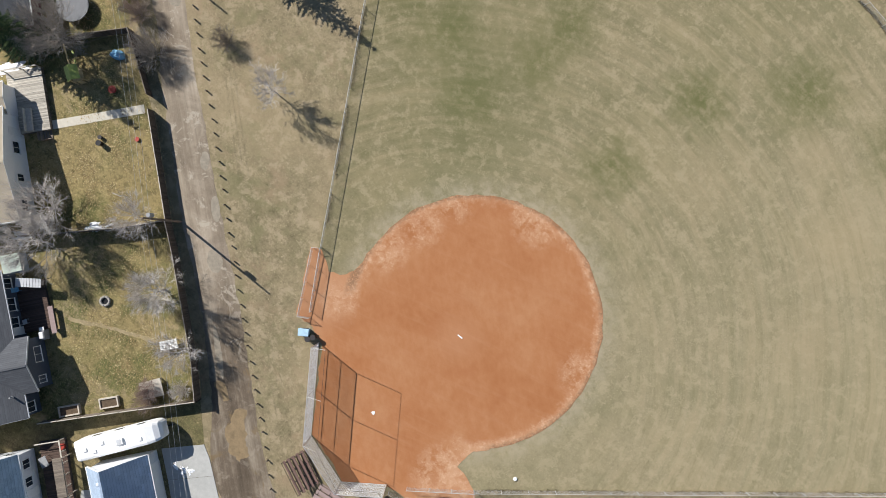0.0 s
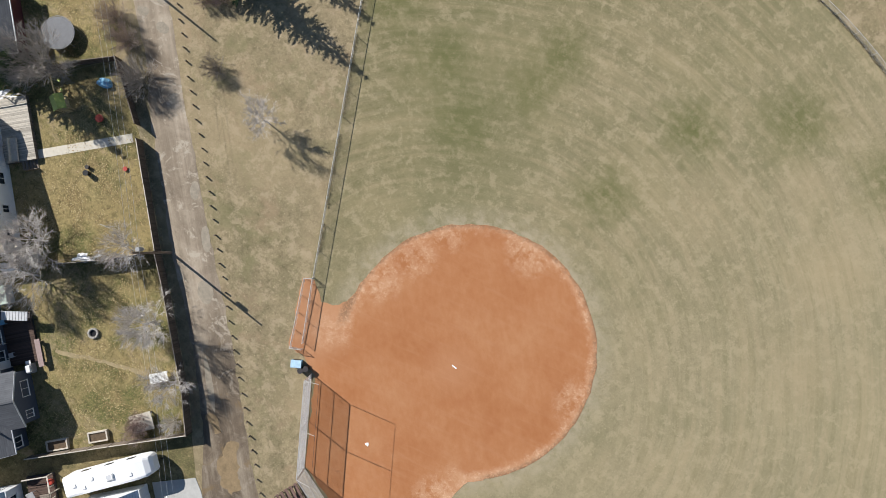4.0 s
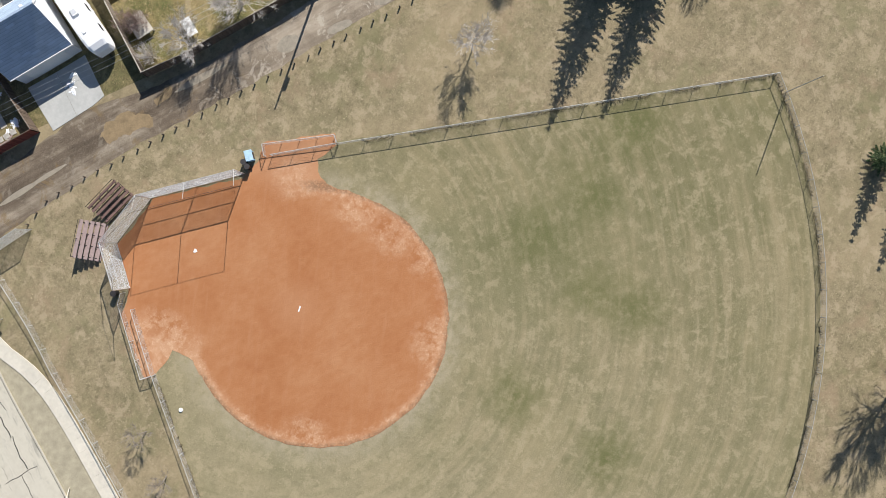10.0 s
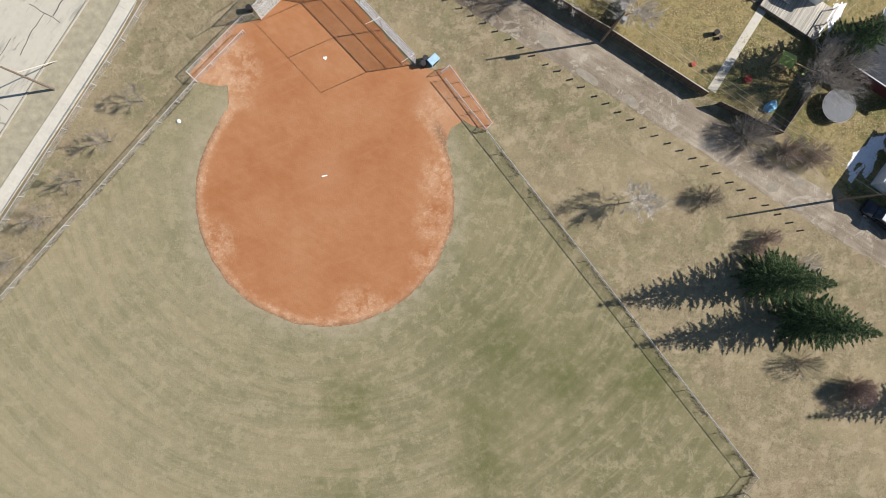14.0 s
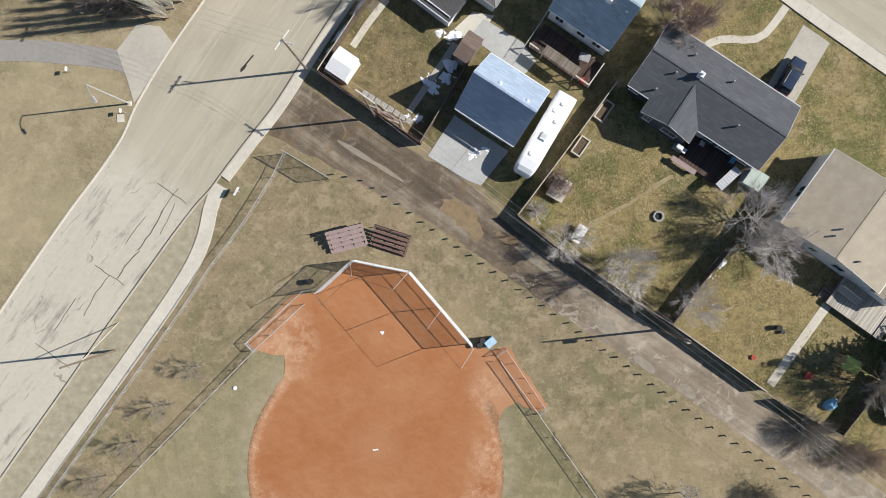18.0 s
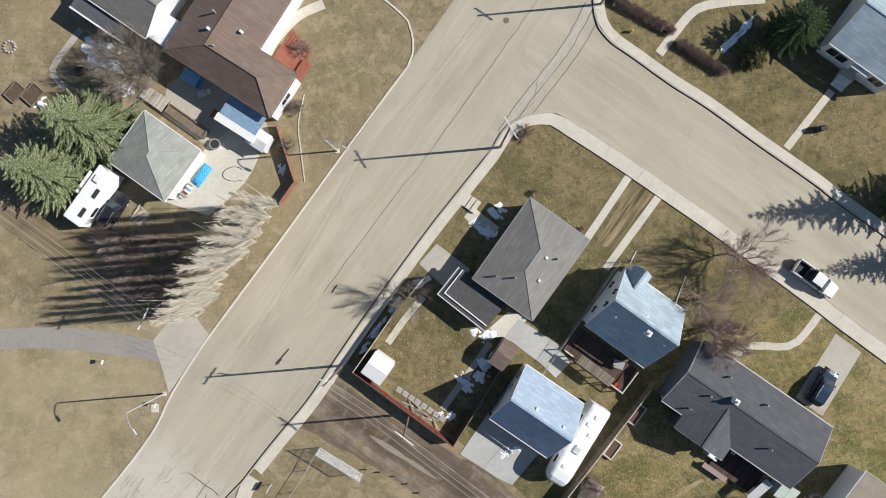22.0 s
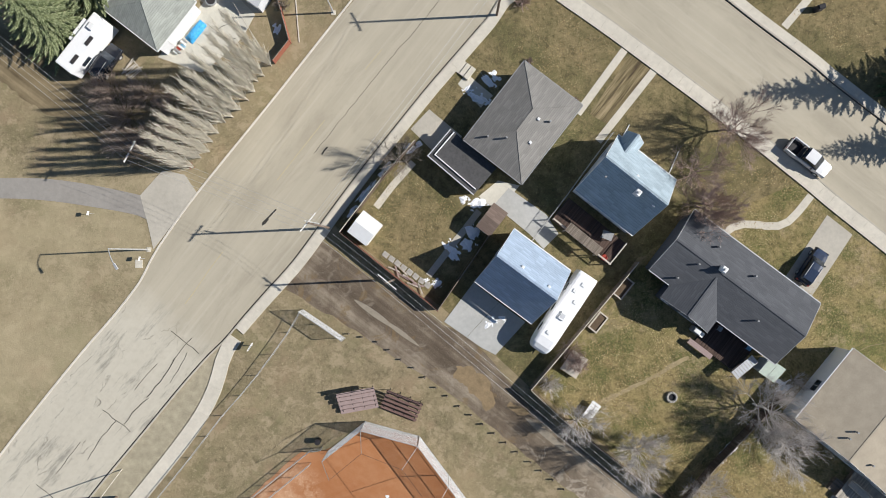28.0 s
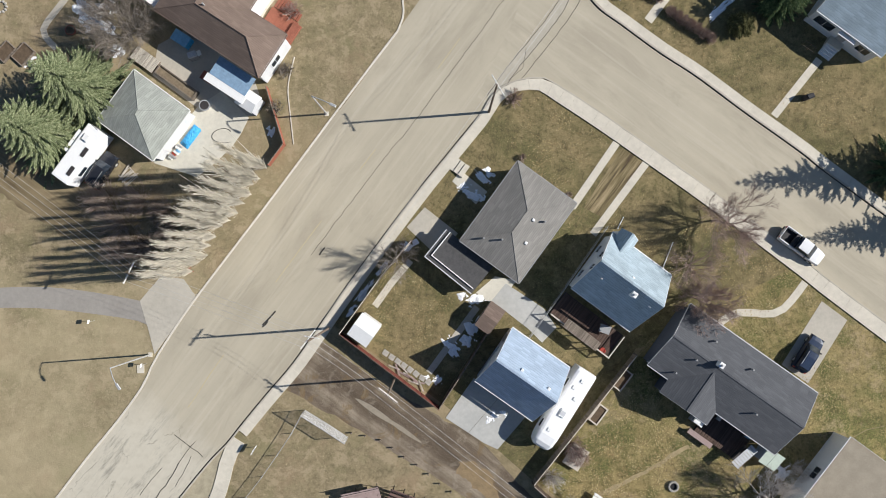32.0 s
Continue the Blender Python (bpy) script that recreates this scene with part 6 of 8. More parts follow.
def brown_house():
    s, n = Vector((0.835, -0.55)), Vector((0.55, 0.835))
    c = s * -30.1 + n * 5.1
    h = thing("house", c.x, c.y, 0, -33.4, "house with brown shingle hip roof and white siding", "house", "houses")
    # L-shaped roof: a hip along the yard and a long wing towards the street behind
    E, T = 3.7, 5.4
    for q in ([(-6.7, -2.75, E), (6.7, -2.75, E), (3.95, 0, T), (-2.4, 0, T)], [(6.7, -2.75, E), (6.7, 2.75, E), (3.95, 0, T)], [(6.7, 2.75, E), (1.9, 2.75, E), (-2.4, 0, T), (3.95, 0, T)], [(-6.7, -2.75, E), (-2.4, 0, T), (-2.4, 10.95, T), (-6.7, 10.95, E)], [(1.9, 2.75, E), (1.9, 10.95, E), (-2.4, 10.95, T), (-2.4, 0, T)]):
        bm = bmesh.new()
        roof_plate(bm, q, 0.12)
        part("roof", bm, "shingle_brown", h)
    for a, b in (((-6.7, -2.75, E), (-2.4, 0, T)), ((-2.4, 0, T), (3.95, 0, T)), ((3.95, 0, T), (6.7, -2.75, E)), ((3.95, 0, T), (6.7, 2.75, E)), ((-2.4, 0, T), (-2.4, 10.95, T))):
        part("ridge_cap", rod(a, b, 0.06, 5), "shingle_brown", h)
    part("wall", cube(-6.4, 6.4, -2.45, 2.45, -0.1, E - 0.05), "siding", h)
    part("wall", cube(-6.4, 1.6, 2.45, 10.7, -0.1, E - 0.05), "siding", h)
    for a in ((-6.7, 6.7, -2.85, -2.75), (6.7, 6.8, -2.75, 2.75), (1.9, 6.7, 2.75, 2.85), (1.9, 2.0, 2.85, 10.95)):
        part("gutter", bevelled(cube(*a, E - 0.14, E - 0.03), 0.015), "shingle_brown", h)
    for wx in (-1.5, 1.5, 4.5):
        window(h, wx, -2.46, 1.0, -90, 1.2, 1.1)
    window(h, 6.42, 0.0, 1.0, 0, 1.5, 1.2)
    roof_vent(h, -3.0, 1.6, 5.35, "box")
    roof_vent(h, -3.4, 3.4, 5.3)
    roof_vent(h, -1.6, 0.4, 5.2)
    roof_vent(h, -0.2, 3.2, 4.8, "box")
    p = thing("patio_cover", -21.6, 14.9, 0, -33.4, "blue-panelled patio roof with white edge beam", "patio roof")
    part("roof", cube(-2.4, 2.2, -0.6, 1.6, 2.45, 2.52), "bluepanel", p)
    part("edge_beam", bevelled(cube(-2.6, 2.4, -1.5, -0.6, 2.35, 2.5), 0.02), "white", p)
    for sx in (-2.4, 2.2):
        part("post", cube(sx - 0.06, sx + 0.06, -1.4, -1.28, 0, 2.35), "white", p)
    m = thing("red_bench", -25.0, 15.9, 0, -33, "red painted bench beside the patio", "bench")
    part("seat", bevelled(cube(-0.6, 0.6, -0.5, 0.5, 0.4, 0.5), 0.02), "brick", m)
    for sx in (-0.5, 0.5):
        part("leg", cube(sx - 0.05, sx + 0.05, -0.45, 0.45, 0, 0.4), "brick", m)
    m = thing("patio_grill", -26.4, 18.2, 0, 20, "grey lidded grill by the house wall", "grill")
    part("lid", bevelled(cube(-0.5, 0.5, -0.35, 0.35, 0.8, 1.15), 0.12, 2), "steel", m)
    part("body", bevelled(cube(-0.5, 0.5, -0.35, 0.35, 0.0, 0.8), 0.03), "grey", m)
    part("side_shelf", cube(0.5, 0.95, -0.3, 0.3, 0.75, 0.79), "white", m)
    w = thing("white_shed", -19.9, 12.9, 0, -33.4, "white garden shed under the patio eaves", "shed")
    part("body", cube(-1.0, 1.0, -0.9, 0.9, -0.05, 2.0), "siding", w)
    for sg in (-1, 1):
        pl = bmesh.new()
        roof_plate(pl, [(-1.15, sg * 1.05, 1.95), (1.15, sg * 1.05, 1.95), (1.15, 0, 2.4), (-1.15, 0, 2.4)], 0.06)
        part("roof", pl, "white", w)
    b = thing("blue_storage_box", -27.6, 20.0, 0, -33, "blue plastic storage box by the house wall", "box")
    part("body", bevelled(cube(-0.95, 0.95, -0.6, 0.6, 0, 1.1), 0.05), "tarp", b)
    part("lid", bevelled(cube(-1.0, 1.0, -0.65, 0.65, 1.1, 1.18), 0.03), "blue", b)
    t = thing("brick_terrace", -16.9, 21.6, 0, -33.4, "red brick front steps and flower bed", "terrace")
    part("paving", bevelled(cube(-1.9, 1.6, -1.6, 1.4, 0, 0.22), 0.03), "brick", t)
    for k in range(9):
        part("paver", bevelled(cube(-1.8 + 0.36 * k, -1.5 + 0.36 * k, 1.5, 3.4 - 0.12 * k, 0, 0.1), 0.02), "brick", t)
    part("wall", bevelled(cube(1.2, 2.2, -1.8, 1.2, 0.22, 0.6), 0.03), "brick", t)
    g = thing("garage", -30.95, 11.15, 0, 53.6, "detached garage with weathered grey-green hip roof", "garage")
    hip_block(g, 0, 0, 6.7, 7.5, 2.7, 1.5, "siding", "shingle_green", over=0.3, ridge=0.25)
    part("garage_door", cube(-1.8, 1.8, -3.5, -3.42, 0.02, 2.1), "white", g)
    sheet("garage_pad", [(-31.1, 6.4), (-26.2, 12.6), (-23.5, 14.4), (-20.4, 11.4), (-21.3, 9.6), (-22.2, 8.3), (-23.9, 6.6), (-26.2, 4.8)], "pad", 0.04, "pale concrete parking pad by the garage", "driveway")
    t = thing("blue_tarp", -26.9, 9.3, 0, 53, "crumpled bright blue tarp over stacked goods", "tarp")
    bm = bmesh.new()
    bmesh.ops.create_grid(bm, x_segments=14, y_segments=8, size=1)
    for v in bm.verts:
        x, y = v.co.x, v.co.y
        v.co = Vector((x * 1.35, y * 0.55, 0.55 * max(0, 1 - abs(x) ** 4) * max(0, 1 - abs(y) ** 3) + 0.12 * noise.noise(Vector((x * 4, y * 4, 2))) + 0.03))
    part("sheet", bm, "tarp", t)
    t = thing("stacked_goods", -28.5, 7.5, 0, 53, "white boxes and scrap stacked by the garage door", "boxes")
    for i in range(7):
        q = random.Random(i)
        part("box", bevelled(cube(-0.9 + 0.27 * i, -0.68 + 0.27 * i, q.uniform(-0.4, -0.1), q.uniform(0.1, 0.4), 0, q.uniform(0.2, 0.7)), 0.02), ("white", "grey", "red", "white", "blue", "white", "grey")[i], t)


brown_house()


def edge_houses():
    h = thing("house", -33.2, 28.4, 0, -35.0, "white house with grey roof and white-edged porch", "house", "houses")
    gable_block(h, 0, 0.6, 8.0, 7.0, 2.9, 1.7, "siding", "shingle_grey", over=0.3)
    # charcoal shingles here stand in for the shade lying on the porch roof
    part("porch_roof", bevelled(cube(-5.0, 1.9, -4.6, -2.6, 2.4, 2.52), 0.02), "shingle_dark", h)
    part("porch_edge", bevelled(cube(-5.0, 2.0, -4.8, -4.6, 2.35, 2.56), 0.02), "white", h)
    part("wall", cube(3.2, 6.4, -2.6, 0.6, -0.1, 2.9), "white", h)
    h = thing("house", 47.1, 22.8, 0, -36.6, "white house with pale grey shingle roof and front steps", "house", "houses")
    gable_block(h, 0, 0, 8.5, 8.6, 3.2, 2.2, "siding", "shingle_pale", over=0.3)
    window(h, -2.4, -4.0, 1.0, -90, 2.4, 1.4)
    window(h, 2.6, -4.0, 1.2, -90, 1.6, 1.2)
    part("door", cube(-0.3, 0.6, -4.06, -3.99, 0.75, 2.8), "grey", h)
    part("porch", cube(-0.7, 1.0, -4.9, -4.0, 0.0, 0.75), "walk", h)
    part("porch_hood", bevelled(cube(-0.9, 1.2, -4.8, -4.31, 2.75, 2.85), 0.02), "white", h)
    for i in range(4):
        part("step", cube(-0.6, 0.9, -4.9 - 0.3 * (i + 1) + 0.04, -4.9 - 0.3 * i, 0, 0.6 - 0.15 * i), "white", h, "white painted step")
    h = thing("garage", 60.1, -59.7, 0, 49.5, "white garage beside the alley with pale roof", "garage")
    gable_block(h, 0, 0, 8.2, 6.6, 2.8, 1.7, "siding", "shingle_pale", over=0.3)
    window(h, -1.0, 3.02, 1.2, 90, 0.9, 0.9)
    h = thing("house", 58.0, -47.3, 0, -38.0, "maroon-sided house with blue window trim", "house", "houses")
    gable_block(h, 0, 0, 8.5, 7.0, 2.6, 1.6, "maroon", "shingle_dark", over=0.3)
    window(h, -4.1, -1.2, 1.0, 180, 1.2, 1.0)


edge_houses()

# ---- vehicles ----
suv(41.3, -15.0, 57, "bluecar", "dark blue estate car parked on a driveway")
pickup(40.65, -3.2, -37, "white pickup truck parked at the kerb")
pickup(56.0, -64.6, 141, "black pickup truck with a pale roof parked beside the alley garage", "blackcar")
suv(-36.5, 5.5, 57, "blackcar", "black car parked beside a white camper")


def motorhome():
    r = thing("travel_trailer", 14.1, -20.6, 0, 57.7, "long white fibreglass travel trailer parked beside the garage", "trailer")
    bm = bmesh.new()
    secs = [(-4.85, 0.75, 0.9, 2.0), (-4.6, 0.98, 0.75, 2.45), (-4.1, 1.1, 0.6, 2.75), (-3.2, 1.15, 0.55, 2.9), (4.4, 1.15, 0.55, 2.9), (4.8, 1.1, 0.6, 2.75)]
    rings = []
    for x, w, z0, z1 in secs:
        rings.append([bm.verts.new(q) for q in ((x, -w, z0), (x, -w, z1 - 0.25), (x, -w + 0.08, z1 - 0.08), (x, -w + 0.3, z1), (x, w - 0.3, z1), (x, w - 0.08, z1 - 0.08), (x, w, z1 - 0.25), (x, w, z0))])
    for a, b in zip(rings, rings[1:]):
        for i in range(8):
            j = (i + 1) % 8
            bm.faces.new((a[i], a[j], b[j], b[i]))
    bm.faces.new(rings[0])
    bm.faces.new(rings[-1][::-1])
    bmesh.ops.recalc_face_normals(bm, faces=bm.faces)
    part("body", bm, "rv", r)
    part("window", bevelled(cube(-4.75, -4.62, -0.6, 0.6, 1.5, 1.95), 0.02), "glass", r)
    for x in (-2.5, 0.0, 2.6):
        for sg in (-1, 1):
            part("window", bevelled(cube(x - 0.45, x + 0.45, sg * 1.15 - 0.02, sg * 1.15 + 0.02, 1.5, 2.1), 0.01), "glass", r)
    ac = part("air_conditioner", bevelled(cube(-0.8, 0.1, -0.35, 0.35, 2.88, 3.12), 0.06), "white", r)
    part("grille", cube(-0.6, -0.1, -0.25, 0.25, 3.12, 3.13), "palegrey", ac)
    for x, y in ((-2.6, 0.3), (1.6, -0.3), (2.6, 0.4), (3.6, 0.0)):
        part("roof_hatch", bevelled(cube(x - 0.2, x + 0.2, y - 0.2, y + 0.2, 2.88, 3.0), 0.03), "white", r)
    part("hitch", tube(bmesh.new(), (-4.7, 0, 0.55), (-5.5, 0, 0.55), 0.06), "black", r)
    for sg in (-1, 1):
        for x in (0.2, 1.1):
            wheel(r, x, sg * 1.0, 0.34, 0.22)
    c = thing("camper_trailer", -38.1, 7.0, 0, 53.5, "white camper trailer with black roof vents", "camper")
    part("body", bevelled(cube(-3.4, 3.4, -1.1, 1.1, 0.5, 2.6), 0.14, 2), "rv", c)
    part("slide_out", bevelled(cube(-0.6, 2.2, 1.1, 1.7, 0.8, 2.35), 0.05), "rv", c)
    for x, y in ((-1.9, -0.5), (0.6, -0.5)):
        v = part("roof_vent", bevelled(cube(x - 0.55, x + 0.55, y - 0.22, y + 0.22, 2.6, 2.7), 0.03), "darktrim", c)
    part("air_conditioner", bevelled(cube(1.6, 2.4, -0.1, 0.6, 2.6, 2.85), 0.05), "white", c)
    part("window", cube(-2.0, -0.8, -1.12, -1.09, 1.4, 2.0), "glass", c)
    for sg in (-1, 1):
        wheel(c, 0.0, sg * 1.0, 0.34, 0.22)


motorhome()

# ---- ball diamond ----
BASE = [(-10.9, -36.6), (-6.95, -33.3), (-0.95, -34.75), (5.6, -43.0)]


def backstop():
    """High pipe-framed wire screen in three bays with an overhang towards the plate."""
    r = thing("backstop", 0, 0, 0, 0, "tall galvanised wire backstop with inward overhang behind home plate", "backstop")
    H, TOP = 3.85, 6.5
    hx, hy = -4.3, -41.5
    corners = [BASE[0], BASE[1], BASE[2], (2.33, -38.87), BASE[3]]

    def inward(p):
        if p in corners[2:]:
            return (p[0] - 1.4, p[1] - 1.55)
        d = Vector((hx - p[0], hy - p[1])).normalized() * 1.6
        return (p[0] + d.x, p[1] + d.y)

    for p in corners:
        q = inward(p)
        part("post", tube(bmesh.new(), (*p, -0.1), (*p, H), 0.05, 0.05, 8), "steel", r)
        part("overhang_arm", tube(bmesh.new(), (*p, H), (*q, TOP), 0.032, 0.026, 8), "steel", r)
    for a, b in zip(corners, corners[1:]):
        for z in (0.1, 1.0, 2.3, H):
            part("rail", tube(bmesh.new(), (*a, z), (*b, z), 0.03 if z < H else 0.045, None, 6), "steel", r)
        part("tip_cable", tube(bmesh.new(), (*inward(a), TOP), (*inward(b), TOP), 0.016, None, 6), "darktrim", r)
        net(a, b, 0.05, H, "densewire", r)


backstop()


def bleacher(x, y, ang, label, seat="bench", half=0.14):
    """Five plank rows rising to the back on braced frames."""
    b = thing("bleacher", x, y, 0, ang, label, "bleacher", "bleachers by the backstop")
    for k in range(5):
        yy, z = -0.95 + 0.5 * k, 0.42 + 0.22 * k
        part("plank", bevelled(cube(-2.1, 2.1, yy - half, yy + half, z, z + 0.05), 0.012), seat, b)
        part("footboard", bevelled(cube(-2.05, 2.05, yy - 0.3, yy - 0.17, max(0.05, z - 0.3), max(0.09, z - 0.26)), 0.01), seat, b)
    for sx in (-1.8, -0.6, 0.6, 1.8):
        f = bmesh.new()
        tube(f, (sx, -1.1, 0.38), (sx, 1.2, 1.28), 0.035, None, 6)
        tube(f, (sx, -1.1, 0.0), (sx, 1.2, 0.0), 0.035, None, 6)
        for k in range(5):
            yy = -0.95 + 0.5 * k
            tube(f, (sx, yy, 0), (sx, yy, 0.42 + 0.22 * k), 0.03, None, 6)
        part("frame", f, "black", b)
    part("back_rail", tube(bmesh.new(), (-2.1, 1.2, 1.75), (2.1, 1.2, 1.75), 0.03), "black", b)
    for sx in (-2.0, 0.0, 2.0):
        part("rail_post", tube(bmesh.new(), (sx, 1.15, 1.2), (sx, 1.2, 1.75), 0.03), "black", b)


bleacher(-7.75, -30.9, 12, "dusty brown plank bleacher on black metal frames", "palebench", 0.21)
bleacher(-2.95, -31.3, -20, "dark brown plank bleacher turned towards the plate")


def dugout(line, label):
    """A player's pen of chain-link."""
    d = chain_fence(line, 1.12, label, "grey_wire", gap=2.2)
    tagged(d, category="dugout")
    d.name = "dugout_fence"
    return d


dugout([(8.25, -44.4), (9.3, -43.7), (13.4, -50.4), (12.68, -51.0)], "chain-link dugout pen on the third-base side")
dugout([(8.65, -45.0), (12.68, -51.0)], "front fence of the third-base dugout")
dugout([(-11.6, -36.3), (-12.8, -36.5), (-19.3, -42.0), (-18.5, -42.9)], "chain-link dugout pen on the first-base side")
dugout([(-12.8, -38.0), (-18.5, -42.9)], "front fence of the first-base dugout")
chain_fence([THIRD_A, THIRD_B], 1.1, "chain-link fence along the third-base side of the outfield", "grey_wire", 3.05, 0.028)
chain_fence(OUTFIELD, 1.1, "curved chain-link outfield fence", "grey_wire", 3.05, 0.028)
chain_fence([FIRST_A, FIRST_B], 1.1, "chain-link fence along the first-base side of the outfield", "grey_wire", 3.05, 0.028)


def fence_weeds(lines):
    """Dead blades caught along the foot of the outfield fences."""
    rng, bm = random.Random(77), bmesh.new()
    for line in lines:
        for x, y in resample(line, int(length(line) / 0.11)):
            if noise.noise(Vector((x * 0.45, y * 0.45, 3.0))) < -0.18:
                continue
            for k in range(4):
                bx, by = x + rng.gauss(0, 0.09), y + rng.gauss(0, 0.09)
                az, ln = rng.uniform(0, math.tau), rng.uniform(0.18, 0.48)
                ux, uy = math.cos(az), math.sin(az)
                bm.faces.new([bm.verts.new(q) for q in ((bx - uy * 0.035, by + ux * 0.035, -0.01), (bx + uy * 0.035, by - ux * 0.035, -0.01), (bx + ux * ln * 0.7, by + uy * ln * 0.7, ln * 0.75))])
    tagged(part("dead_weeds", bm, "weeds"), "dead brown weeds caught along the outfield fence", "weeds", kind="stuff")


fence_weeds(([FIRST_A, FIRST_B], [THIRD_A, THIRD_B], OUTFIELD))
STREET_FENCE = smooth_line([(-14.2, -21.2), (-15.3, -23.3), (-19.6, -29.5), (-22.4, -32.8), (-26.1, -37.9), (-32.0, -45.5), (-38.2, -53.5), (-46.8, -64.6), (-60.0, -81.5)], 2.0)
chain_fence(STREET_FENCE, 1.15, "chain-link fence between sidewalk and ballpark", "wire", 2.9, 0.03)
chain_fence([(-14.1, -21.2), (-11.7, -22.7), (-9.4, -24.2)], 2.6, "tall double chain-link gate panel by the alley", "densewire", 3.0, 0.05, True)

pl = thing("pitching_plate", -5.55, -54.45, 0.03, 6, "worn white pitching rubber", "plate")
part("slab", bevelled(cube(-0.32, 0.32, -0.08, 0.08, 0, 0.03), 0.01), "white", pl)
hp = thing("home_plate", -4.3, -41.5, 0.03, 0, "white rubber home plate", "plate")
part("slab", prism(bmesh.new(), [(-0.21, 0.0), (0.0, -0.21), (0.21, 0.0), (0.21, 0.2), (-0.21, 0.2)], 0, 0.03), "white", hp)
for x, y in ((38.1, -93.9), (-59.0, -84.5)):
    fp = thing("foul_pole", x, y, 0, 0, "slender pale foul pole beside the outfield fence", "pole", "foul poles")
    part("pole", tube(bmesh.new(), (0, 0, -0.1), (0, 0, 6.8), 0.06, 0.05, 8), "palewood", fp)
bx = thing("equipment_box", 7.6, -42.85, 0, 38, "pale blue equipment box beside the backstop", "box")
part("body", bevelled(cube(-0.55, 0.55, -0.38, 0.38, 0, 0.85), 0.03), "blue", bx)
part("lid", bevelled(cube(-0.6, 0.6, -0.43, 0.43, 0.85, 0.93), 0.03), "paleblue", bx)
part("door", cube(-0.4, 0.4, -0.41, -0.38, 0.12, 0.75), "darktrim", bx)
for x, y in ((6.75, -42.6), (6.45, -43.15)):
    bk = thing("litter_barrel", x, y, 0, 0, "black steel litter barrel beside the equipment box", "barrel", "barrels by the backstop")
    part("drum", bevelled(tube(bmesh.new(), (0, 0, 0), (0, 0, 0.9), 0.29, 0.29, 14), 0.03), "black", bk)
    part("rim", tube(bmesh.new(), (0, 0, 0.88), (0, 0, 0.93), 0.32, 0.32, 14), "darktrim", bk)
bk = thing("litter_barrel", -12.0, -35.5, 0, 0, "black steel litter barrel behind the backstop", "barrel")
part("drum", bevelled(tube(bmesh.new(), (0, 0, 0), (0, 0, 0.9), 0.3, 0.3, 14), 0.03), "black", bk)
part("rim", tube(bmesh.new(), (0, 0, 0.88), (0, 0, 0.93), 0.33, 0.33, 14), "darktrim", bk)
sg = thing("park_sign", -19.7, -25.2, 0, 60, "small white metal sign panel on a post by the sidewalk", "sign")
part("panel", bevelled(cube(-0.5, 0.5, -0.2, -0.14, 0.9, 1.5), 0.01), "white", sg)
for k in range(3):
    part("text_bar", cube(-0.38, 0.38 - 0.12 * k, -0.206, -0.2, 1.35 - 0.15 * k, 1.41 - 0.15 * k), "darktrim", sg)
part("post", tube(bmesh.new(), (0, -0.1, -0.1), (0, -0.1, 1.5), 0.04), "steel", sg)
bs = thing("sprinkler_box", -20.95, -47.05, 0.01, 0, "white plastic base beside the foul line fence", "base")
part("pad", bevelled(tube(bmesh.new(), (0, 0, 0), (0, 0, 0.14), 0.25, 0.2, 14), 0.02), "white", bs)

# wooden bollards along the alley
bollard_line = [(-9.0, -23.7), (-6.5, -24.3), (-4.8, -25.1), (-2.3, -26.9), (1.4, -29.8), (13.0, -38.5), (18.6, -42.9), (28.8, -50.8), (39.2, -58.7), (45.5, -63.7), (47.2, -65.2)]
pts = resample(bollard_line, int(length(bollard_line) / 1.62) + 1)
first = None
for k, (x, y) in enumerate(pts):
    if first is None:
        first = thing("bollard", x, y, 0, 20, "short dark wooden bollard post beside the alley", "bollard", "bollards along the alley")
        part("post", bevelled(cube(-0.07, 0.07, -0.07, 0.07, -0.2, 0.46), 0.02), "post", first)
        part("cap", bevelled(cube(-0.075, 0.075, -0.075, 0.075, 0.46, 0.49), 0.02), "wood", first)
    else:
        q = random.Random(k)
        copy_thing(first, pose(x + q.uniform(-0.08, 0.08), y + q.uniform(-0.08, 0.08), q.uniform(-0.08, 0.04), q.uniform(-5, 5), q.uniform(-5, 5), q.uniform(0, 90)))


